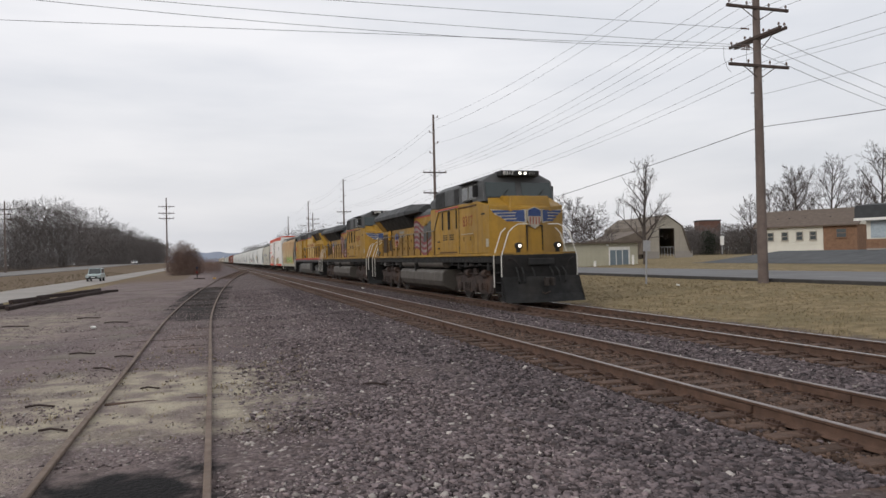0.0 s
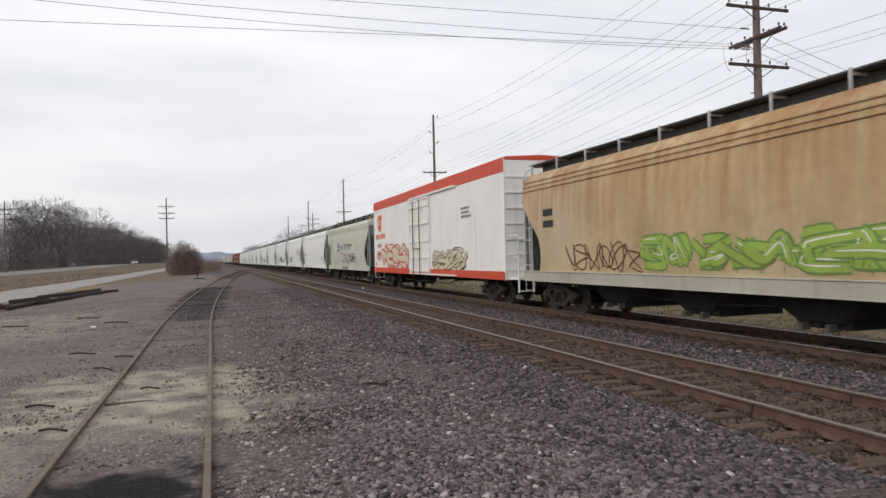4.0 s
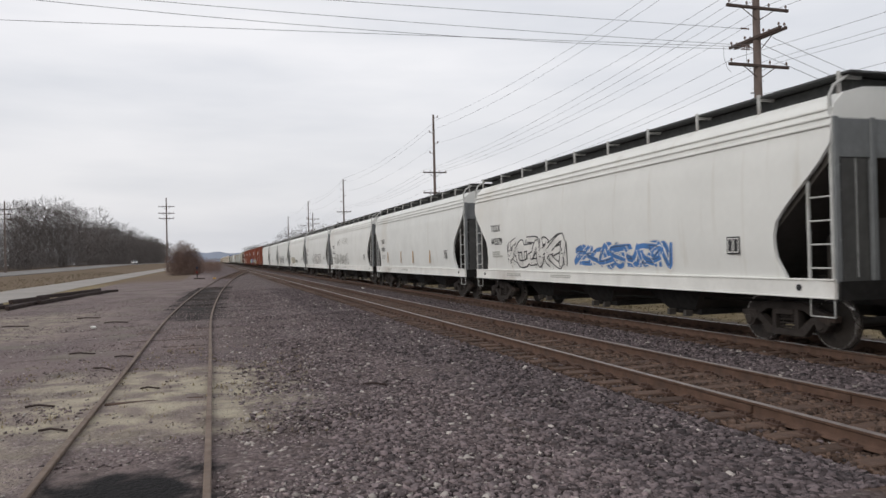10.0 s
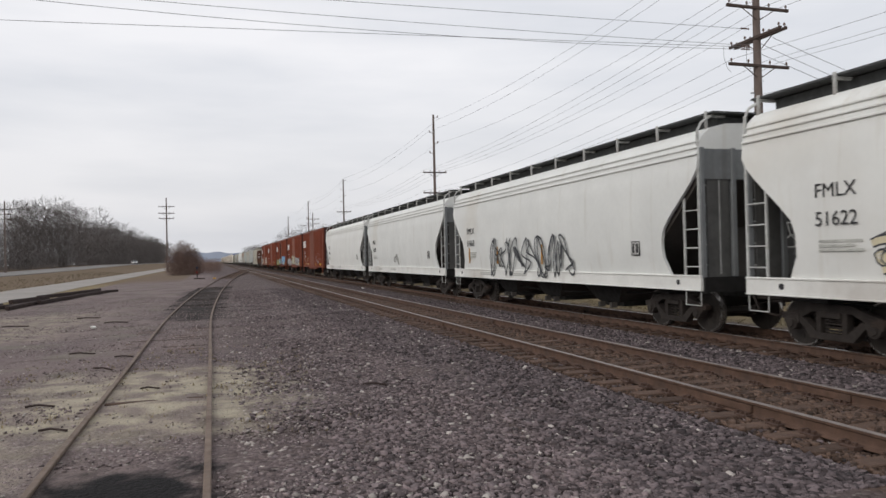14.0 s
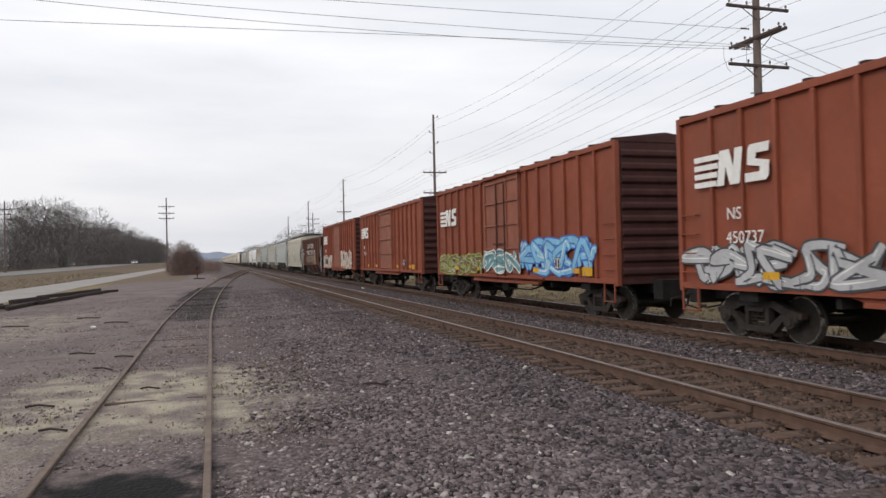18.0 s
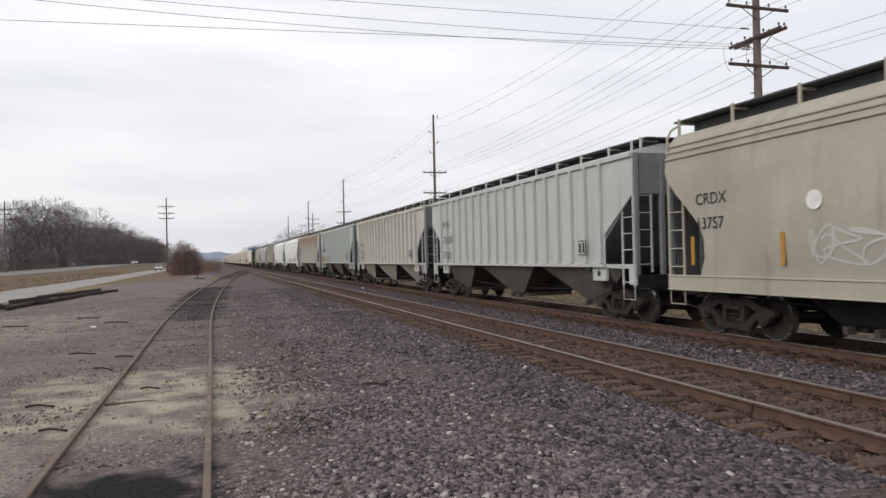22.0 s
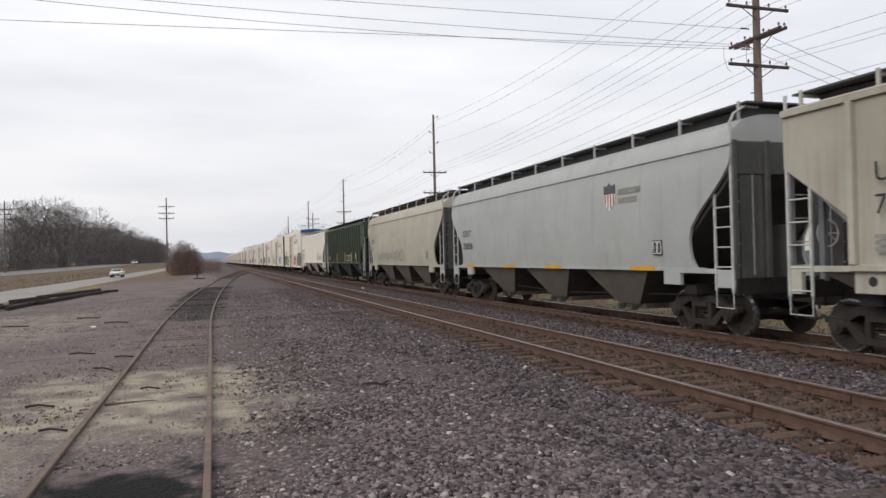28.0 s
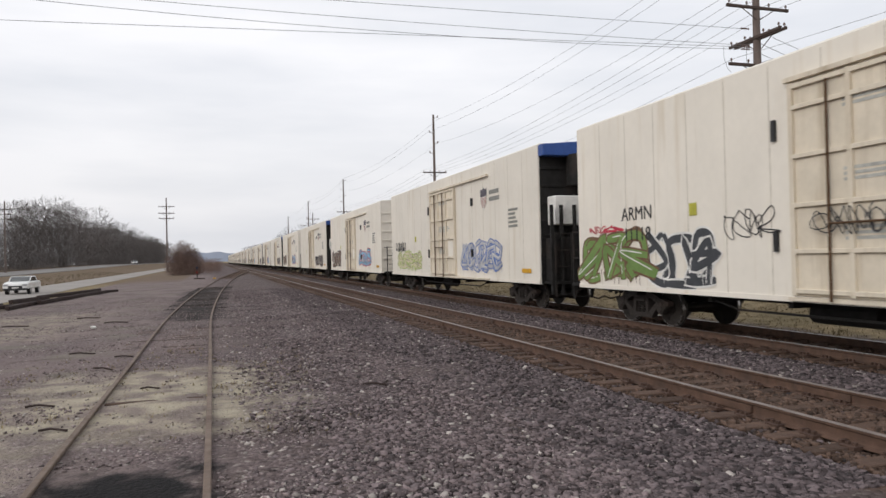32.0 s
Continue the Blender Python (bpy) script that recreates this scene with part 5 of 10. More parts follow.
    def roof():
        mb = Mesh()
        mb.prism([(-1.50, top + 0.02), (0, top + 0.20), (1.50, top + 0.02), (1.5, top - 0.03), (-1.5, top - 0.03)], "y", -hb, hb)
        for i in range(14):
            yy = -hb + 0.15 + (2 * hb - 0.3) * i / 13
            for s in (-1, 1):
                mb.prism([(s * 1.54, top + 0.02), (0, top + 0.2), (0, top + 0.25), (s * 1.54, top + 0.075)], "y", yy - 0.06, yy + 0.06)
        return mb.data("roof", [M["box_end"]], bevel=0.008)
    part("roof", stored(("box_roof", hb), roof), car)
    for s in (-1, 1):
        def end(s=s):
            mb = Mesh()
            a, c = sorted((s * (hb - 0.02), s * (hb - 0.08)))
            mb.prism([(-1.42, 0.98), (1.42, 0.98), (1.42, top), (0, top + 0.19), (-1.42, top)], "y", a, c)
            n_r = 10
            for i in range(n_r):
                z = 1.18 + i * 0.335
                mb.prism([(s * (hb - 0.03), z), (s * (hb + 0.05), z + 0.07), (s * (hb + 0.05), z + 0.17), (s * (hb - 0.03), z + 0.24)], "x", -1.38, 1.38)
            return mb.data("end_wall", [E], bevel=0.012)
        part("end_wall", stored(("box_end", s, hb), end), car)
        for sx in (-1, 1):
            def lad(s=s, sx=sx):
                mb = Mesh()
                for z in (0.55, 1.35, 1.75, 2.15, 2.55):
                    yy = s * (hb - 0.12)
                    mb.tube([(sx * 1.5, yy, z), (sx * 1.58, yy, z), (sx * 1.58, yy - s * 0.5, z), (sx * 1.5, yy - s * 0.5, z)], 0.016, 5)
                for k in (0, 0.5):
                    mb.box(sx * 1.56 - 0.015, sx * 1.56 + 0.015, s * (hb - 0.12 - k) - 0.02, s * (hb - 0.12 - k) + 0.02, 0.52, 1.05)
                return mb.data("ladder", [P])
            part("ladder", stored(("box_ladder", s, sx, hb), lad), car)
    # underframe with long sliding sill
    def under():
        mb = Mesh()
        mb.box(-0.35, 0.35, -hb - 0.75, hb + 0.75, 0.72, 1.0)
        for s in (-1, 1):
            mb.box(-1.4, 1.4, s * (hb - 1.9) - 0.25, s * (hb - 1.9) + 0.25, 0.8, 0.99)
            mb.box(-0.75, 0.75, s * (hb + 0.55) - 0.2, s * (hb + 0.55) + 0.2, 0.62, 1.1)
            for k in range(3):
                mb.box(-1.4, 1.4, s * (0.9 + k * 1.3) - 0.06, s * (0.9 + k * 1.3) + 0.06, 0.78, 0.95)
        mb.cyl((0.6, -0.6, 0.65), (0.6, 0.8, 0.65), 0.2, n=12)
        mb.tube([(-1.1, 2.4, 0.8), (-1.15, 1.2, 0.62), (-1.15, -1.4, 0.62), (-1.1, -2.4, 0.8)], 0.025, 5)
        mb.box(-1.2, -0.9, 0.3, 0.9, 0.55, 0.85)
        return mb.data("underframe", [M["black"]])
    part("underframe", stored(("box_under", hb), under), car)
    freight_trucks(car, hb - 1.75)
    couplers(car, hb + 0.65)
    return car, hb


def striped_emblem(car, x, y, z, h):
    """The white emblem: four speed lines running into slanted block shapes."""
    def fl(pts, off):
        return Mesh().prism([(y - h * u, z + h * v) for u, v in pts], "x", x - off, x)
    mb = Mesh()
    for i in range(4):
        zz = z + h * (0.02 + i * 0.25)
        mb.box(x - 0.008, x, y - h * (0.95 + 0.04 * i), y, zz, zz + h * 0.16)
    simple("emblem", mb, M["white"], car, label="white striped emblem")
    for pts, off in (([(0.98, 0), (1.28, 0), (1.42, 1), (1.12, 1)], 0.009), ([(1.2, 1), (1.5, 1), (1.82, 0), (1.52, 0)], 0.0095), ([(1.6, 0), (1.9, 0), (2.04, 1), (1.74, 1)], 0.010), ([(2.12, 0), (2.88, 0), (2.98, 0.1), (3.02, 0.5), (2.52, 0.6), (2.54, 0.75), (3.0, 0.75), (3.02, 1.0), (2.34, 1.0), (2.24, 0.9), (2.2, 0.46), (2.68, 0.38), (2.66, 0.24), (2.12, 0.24)], 0.0095)):
        simple("emblem", fl(pts, off), M["white"], car, label="white striped emblem")


# ---------------------------------------------------------------- refrigerator car
def reefer(name, y, body, label, paint="reefer", top=5.28, base=0.86, unit=-1, trim=None, group="refrigerator cars"):
    hb = body / 2
    car = empty(name, pose(TRACK_B, y, RAIL_Z), label, "refrigerator car", group)
    P = M[paint]
    for s in (-1, 1):
        def side(s=s):
            a, c = sorted((s * 1.44, s * 1.50))
            return Mesh().box(a, c, -hb, hb, base, top - 0.05).data("side_wall", [P], bevel=0.006)
        wall = part("side_wall", stored(("reefer_side", s, round(hb, 1), paint, top), side), car)

        def seam(s=s):
            a, c = sorted((s * 1.49, s * 1.504))
            return Mesh().box(a, c, -0.014, 0.014, base + 0.1, top - 0.12).data("panel_seam", [M["reefer_seam"] if paint == "reefer" else P])
        k = int(2 * hb / 1.2)
        for i in range(1, k):
            part("panel_seam", stored(("reefer_seam", s, paint, top), seam), wall, pose(0, -hb + 2 * hb * i / k, 0))
        a, c = sorted((s * 1.46, s * 1.52))
        simple("side_sill", Mesh().box(a, c, -hb, hb, base, base + 0.10), P, car)
        if trim:
            a, c = sorted((s * 1.5, s * 1.512))
            simple("trim_band", Mesh().box(a, c, -hb, hb, top - 0.54, top - 0.04), M[trim], car, label="orange-red band")
            a, c = sorted((s * 1.52, s * 1.535))
            simple("trim_band", Mesh().box(a, c, -hb, hb, base, base + 0.3), M[trim], car, label="orange-red band")

        D = M["reefer_door"] if paint == "reefer" else P
        a, c = sorted((s * 1.50, s * 1.555))
        door = part("door", stored(("reefer_door", s, paint, top), lambda: Mesh().box(a, c, -1.75, 1.75, base + 0.12, top - 0.6).data("door", [D], bevel=0.01)), car, pose(0, 0.1, 0), "stained plug door with locking bars")
        a2, c2 = sorted((s * 1.55, s * 1.61))
        for z in (base + 0.2, 1.75, 2.55, 3.4, 4.25, top - 0.66):
            part("door_rib", stored(("reefer_rib", s, paint), lambda: Mesh().box(a2, c2, -1.75, 1.75, -0.04, 0.04).data("door_rib", [D], bevel=0.008)), door, pose(0, 0, z))
        for k in (-1.7, -0.6, 0.5, 1.7):
            part("door_post", stored(("reefer_post", s, paint, top), lambda: Mesh().box(a2, c2, -0.05, 0.05, base + 0.12, top - 0.6).data("door_post", [D], bevel=0.008)), door, pose(0, k, 0))
        for k in (-0.25, 0.9):
            part("lock_bar", stored(("reefer_bar", s, top), lambda: Mesh().cyl((s * 1.63, 0, base + 0.05), (s * 1.63, 0, top - 0.7), 0.025, n=6).data("lock_bar", [M["rust_fitting"]])), door, pose(0, k, 0))
        part("door_lever", stored(("reefer_lever", s), lambda: Mesh().cyl((s * 1.64, -0.25, 2.2), (s * 1.64, 0.9, 2.2), 0.022, n=6).data("door_lever", [M["rust_fitting"]])), door)

        def rail(s=s):
            mb = Mesh()
            a, c = sorted((s * 1.50, s * 1.60))
            mb.box(a, c, -5.4, 1.95, top - 0.56, top - 0.48)
            mb.box(a, c, -5.4, 1.95, base + 0.03, base + 0.09)
            return mb.data("door_track", [M["reefer_door"] if not trim else P])
        part("door_track", stored(("reefer_track", s, paint, top), rail), car)

    def roof():
        mb = Mesh()
        mb.prism([(-1.5, top - 0.06), (-1.42, top), (0, top + 0.08), (1.42, top), (1.5, top - 0.06), (1.44, top - 0.12), (-1.44, top - 0.12)], "y", -hb, hb)
        return mb.data("roof", [M[trim] if trim else P], bevel=0.01)
    part("roof", stored(("reefer_roof", round(hb, 1), paint, top), roof), car)
    for s in (-1, 1):
        def end(s=s):
            mb = Mesh()
            a, c = sorted((s * (hb - 0.02), s * (hb - 0.09)))
            mb.box(-1.44, 1.44, a, c, base, top - 0.1)
            for i in range(7):
                z = base + 0.3 + i * 0.55
                mb.box(-1.4, 1.4, min(s * (hb - 0.03), s * (hb + 0.02)), max(s * (hb - 0.03), s * (hb + 0.02)), z, z + 0.09)
            return mb.data("end_wall", [M["black"] if s == unit else P], bevel=0.008)
        part("end_wall", stored(("reefer_end", s, round(hb, 1), paint, top, s == unit), end), car)

        def plat(s=s):
            mb = Mesh()
            y0, y1 = sorted((s * hb, s * (hb + 0.75)))
            mb.box(-1.35, 1.35, y0, y1, base + 0.02, base + 0.10)
            for x in (-1.3, -0.75, 0.75, 1.3):
                mb.box(x - 0.025, x + 0.025, s * (hb + 0.7) - 0.025, s * (hb + 0.7) + 0.025, 0.5, base + 1.6)
            for z in (0.55, base + 0.55, base + 1.05, base + 1.55):
                for x in (-1.3, 0.75):
                    mb.cyl((x, s * (hb + 0.7), z), (x + 0.55, s * (hb + 0.7), z), 0.02, n=6)
            for x in (-1.3, 1.3):
                mb.cyl((x, s * (hb + 0.7), base + 1.55), (x, s * hb, base + 1.55), 0.02, n=6)
                mb.cyl((x, s * (hb + 0.7), base + 0.8), (x, s * hb, base + 0.8), 0.02, n=6)
            return mb.data("end_platform", [M["black"] if s == unit or paint == "reefer" else P])
        part("end_platform", stored(("reefer_plat", s, round(hb, 1), paint, s == unit), plat), car)
    if unit:
        s = unit

        y0, y1 = sorted((s * hb, s * (hb + 0.6)))
        part("cooling_unit", stored(("cooler", s, round(hb, 1)), lambda: Mesh().box(-1.3, 1.3, y0, y1, base + 0.1, 2.3).data("cooling_unit", [M["black"]], bevel=0.03)), car, label="black refrigeration unit")
        for x in (-1.38, -1.05, -0.6, 0.6, 1.05, 1.38):
            part("guard_post", stored(("cooler_post", s, round(hb, 1)), lambda: Mesh().box(-0.045, 0.045, s * (hb + 0.64) - 0.04, s * (hb + 0.64) + 0.04, base - 0.3, 3.3).data("guard_post", [M["black"]])), car, pose(x, 0, 0))
        part("fan_housing", stored(("cooler_fan", s, round(hb, 1)), lambda: Mesh().cyl((0, s * (hb + 0.3), 3.95), (0, s * (hb + 0.3), 4.9), 0.6, n=20).data("fan_housing", [M["black"]])), car)
        y0, y1 = sorted((s * hb, s * (hb + 0.55)))
        simple("fuel_box", Mesh().box(-1.2, 0.95, y0, y1, 2.7, 3.6), M["white"], car, bevel=0.03)
        y0, y1 = sorted((s * hb, s * (hb + 0.34)))
        simple("fairing", Mesh().prism([(-1.48, top - 0.42), (1.48, top - 0.42), (1.48, top - 0.06), (0, top + 0.06), (-1.48, top - 0.06)], "y", y0, y1), M["blue"], car, label="blue end fairing", bevel=0.02)

    def under():
        mb = Mesh()
        mb.box(-0.35, 0.35, -hb - 0.7, hb + 0.7, 0.7, base)
        for s in (-1, 1):
            mb.box(-1.35, 1.35, s * (hb - 2.3) - 0.25, s * (hb - 2.3) + 0.25, 0.75, base)
        for k in range(-2, 3):
            mb.box(-1.3, 1.3, k * 2.2 - 0.06, k * 2.2 + 0.06, 0.72, base)
        mb.cyl((-0.7, 0.8, 0.62), (-0.7, 2.2, 0.62), 0.2, n=12)
        mb.tube([(-1.2, 4.6, 0.8), (-1.25, 3.6, 0.6), (-1.25, -3.6, 0.6), (-1.2, -4.6, 0.8)], 0.025, 5)
        return mb.data("underframe", [M["black"]])
    part("underframe", stored(("reefer_under", round(hb, 1), base), under), car)
    freight_trucks(car, hb - 2.3)
    couplers(car, hb + 0.55)
    return car, hb
# ---------------------------------------------------------------- locomotives
def loco_truck_data(mat):
    """Cast three-axle frame with pockets over the boxes, springs, brake cylinders and pipes."""
    def make():
        mb = Mesh()
        for s in (-1, 1):
            a, c = sorted((s * 0.96, s * 1.16))
            rim = [(-2.55, 0.74), (-2.5, 0.98), (-1.35, 1.02), (-1.1, 0.9), (-0.75, 0.9), (-0.55, 1.04), (0.55, 1.04), (0.75, 0.9), (1.1, 0.9), (1.35, 1.02), (2.5, 0.98), (2.55, 0.74), (2.35, 0.72), (2.3, 0.42), (2.1, 0.42), (2.05, 0.7), (1.65, 0.7), (1.6, 0.36), (1.35, 0.3), (0.5, 0.3), (0.3, 0.4), (0.22, 0.7), (-0.22, 0.7), (-0.3, 0.4), (-0.5, 0.3), (-1.35, 0.3), (-1.6, 0.36), (-1.65, 0.7), (-2.05, 0.7), (-2.1, 0.42), (-2.3, 0.42), (-2.35, 0.72)]
            mb.prism(rim, "x", a, c)
            for k in (-1.85, 0.0, 1.85):
                mb.cyl((s * 1.0, k, 0.52), (s * 1.22, k, 0.52), 0.2, n=14)
                mb.cyl((s * 1.22, k, 0.52), (s * 1.26, k, 0.52), 0.1, n=10)
            for k in (-0.95, 0.95):
                a, c = sorted((s * 1.16, s * 1.2))
                mb.box(a, c, k - 0.34, k + 0.34, 0.36, 0.44)
                mb.box(a, c, k - 0.34, k - 0.24, 0.4, 0.72)
                mb.box(a, c, k + 0.24, k + 0.34, 0.4, 0.72)
                for j in (-0.14, 0.14):
                    for q in range(4):
                        mb.cyl((s * 1.19, k + j, 0.45 + q * 0.07), (s * 1.19, k + j, 0.49 + q * 0.07), 0.085, n=10)
            for k in (-1.35, 0.55):
                mb.cyl((s * 1.2, k - 0.02, 1.1), (s * 1.2, k + 0.36, 1.1), 0.15, n=12)
                mb.cyl((s * 1.2, k + 0.36, 1.1), (s * 1.2, k + 0.55, 1.1), 0.04, n=8)
            mb.box(min(s * 1.1, s * 1.2), max(s * 1.1, s * 1.2), -0.2, 0.2, 1.0, 1.3)
            mb.tube([(s * 1.22, -2.5, 0.95), (s * 1.24, -1.6, 1.08), (s * 1.24, 1.6, 1.08), (s * 1.22, 2.5, 0.95)], 0.025, 6)
            mb.tube([(s * 1.2, -2.35, 0.45), (s * 1.2, -2.5, 0.3), (s * 1.0, -2.55, 0.2)], 0.03, 6)
            mb.tube([(s * 1.2, 2.35, 0.45), (s * 1.2, 2.5, 0.3), (s * 1.0, 2.55, 0.2)], 0.03, 6)
        mb.box(-0.96, 0.96, -2.1, 2.1, 0.7, 0.9)
        return mb.data("truck", [mat], bevel=0.015)
    return stored(("loco_truck", mat.name), make)


def loco_trucks(car, centres, mat):
    for yc in centres:
        t = part("truck", loco_truck_data(mat), car, pose(0, yc, 0))
        for k in (-1.85, 0.0, 1.85):
            w = part("wheelset", wheelset_data(0.52, "loco"), t, pose(0, k, 0.52))
            SPINNERS.append((w, k, 0.52, car))


def walkway_rails(car, ys, z0, z1, mat, x=1.47, posts=None):
    for s in (-1, 1):
        mb = Mesh()
        for yy in ys:
            simple("rail_post", Mesh().cyl((s * x, yy, z0), (s * x, yy, z1), 0.03, n=6), posts or mat, car)
        mb.cyl((s * x, ys[0], z1), (s * x, ys[-1], z1), 0.024, n=6)
        simple("handrail", mb, mat, car)


def step_well(car, y, s_out, deck=1.82, rail_mat=None):
    """Corner steps with a pair of bent white grab rails on each side of the unit."""
    for sx in (-1, 1):
        mb = Mesh()
        for i, z in enumerate((0.42, 0.78, 1.14, 1.48)):
            mb.box(min(sx * 1.0, sx * 1.48), max(sx * 1.0, sx * 1.48), y - 0.3, y + 0.3, z, z + 0.04)
        mb.box(min(sx * 0.95, sx * 1.0), max(sx * 0.95, sx * 1.0), y - 0.33, y + 0.33, 0.4, deck)
        for k in (-0.33, 0.33):
            mb.box(min(sx * 1.0, sx * 1.46), max(sx * 1.0, sx * 1.46), y + k - 0.015, y + k + 0.015, 0.4, deck)
        simple("steps", mb, M["black"], car)
        for k in (-0.36, 0.36):
            g = Mesh()
            g.tube([(sx * 1.5, y + k, 0.62), (sx * 1.5, y + k, 1.75), (sx * 1.2, y + k - s_out * 0.0, 2.62), (sx * 1.02, y + k, 2.78)], 0.021, 7)
            simple("grab_rail", g, rail_mat or M["handrail"], car, label="white bent grab rail")


def fuel_tank(car, y0, y1, mat, z0=0.28, z1=1.24):
    mb = Mesh()
    sec = [(-1.35, z1), (-1.48, z1 - 0.12), (-1.5, z0 + 0.45), (-1.38, z0 + 0.2), (-0.95, z0), (0.95, z0), (1.38, z0 + 0.2), (1.5, z0 + 0.45), (1.48, z1 - 0.12), (1.35, z1)]
    mb.prism(sec, "y", y0, y1)
    simple("fuel_tank", mb, mat, car, bevel=0.03)


def shield_emblem(car, x, y, z, h, dull=False):
    red, top_mat = (M["shield_rust"], M["shield_slate"]) if dull else (M["letter_red"], M["blue"])
    w = h * 0.72
    poly = [(y, z + h * 0.95), (y - w * 0.25, z + h * 0.88), (y - w * 0.5, z + h), (y - w * 0.75, z + h * 0.88), (y - w, z + h * 0.95), (y - w, z + h * 0.3), (y - w * 0.5, z), (y, z + h * 0.3)]
    simple("emblem", Mesh().prism(poly, "x", x - 0.006, x), M["white"], car, label="blue, red and white shield emblem")
    simple("emblem", Mesh().prism([p for p in poly[:5]] + [(y - w, z + h * 0.6), (y, z + h * 0.6)], "x", x - 0.010, x), top_mat, car)
    mb = Mesh()
    for i in range(4):
        a = y - w * (0.06 + i * 0.25)
        c = a - w * 0.12
        low = z + h * 0.3 - h * 0.3 * (1 - abs((a + c) / 2 - (y - w / 2)) / (w / 2)) + h * 0.02
        mb.box(x - 0.010, x, c, a, low, z + h * 0.58)
    simple("emblem", mb, red, car)


def wavy_flag(car, x, y0, y1, z0, z1):
    """A waving striped flag painted on the hood, y0 > y1; canton towards the cab."""
    def wave(u, v):
        return y0 + (y1 - y0) * u, z0 + (z1 - z0) * v + 0.16 * math.sin(u * 7.5 + 0.6) - 0.12 * u
    red = stored("flag_red", lambda: material("faded_flag_red", (0.19, 0.05, 0.06), 0.65, vary=0.35, scale=2, streak=((0.2, 0.12, 0.05), 0.4)))
    pale = stored("flag_pale", lambda: material("faded_flag_white", (0.235, 0.20, 0.195), 0.65, vary=0.3, scale=2, streak=((0.2, 0.12, 0.05), 0.4)))
    dull = stored("flag_blue", lambda: material("faded_flag_blue", (0.07, 0.075, 0.075), 0.65, vary=0.25, scale=2))
    for i in range(11):
        u1 = 0.52 if i >= 5 else 1.0
        stripe = Mesh()
        stripe.sheet([[(x - 0.005, *wave(u1 * j / 16, v / 11)) for j in range(17)] for v in (i, i + 1)])
        simple("flag_stripe", stripe, pale if i % 2 else red, car, label="faded pale flag stripe" if i % 2 else "faded red flag stripe")
    canton = Mesh()
    canton.sheet([[(x - 0.005, *wave(0.52 + 0.48 * j / 10, v)) for j in range(11)] for v in (5 / 11, 1.0)])
    simple("flag_canton", canton, dull, car, label="faded dark blue flag corner")


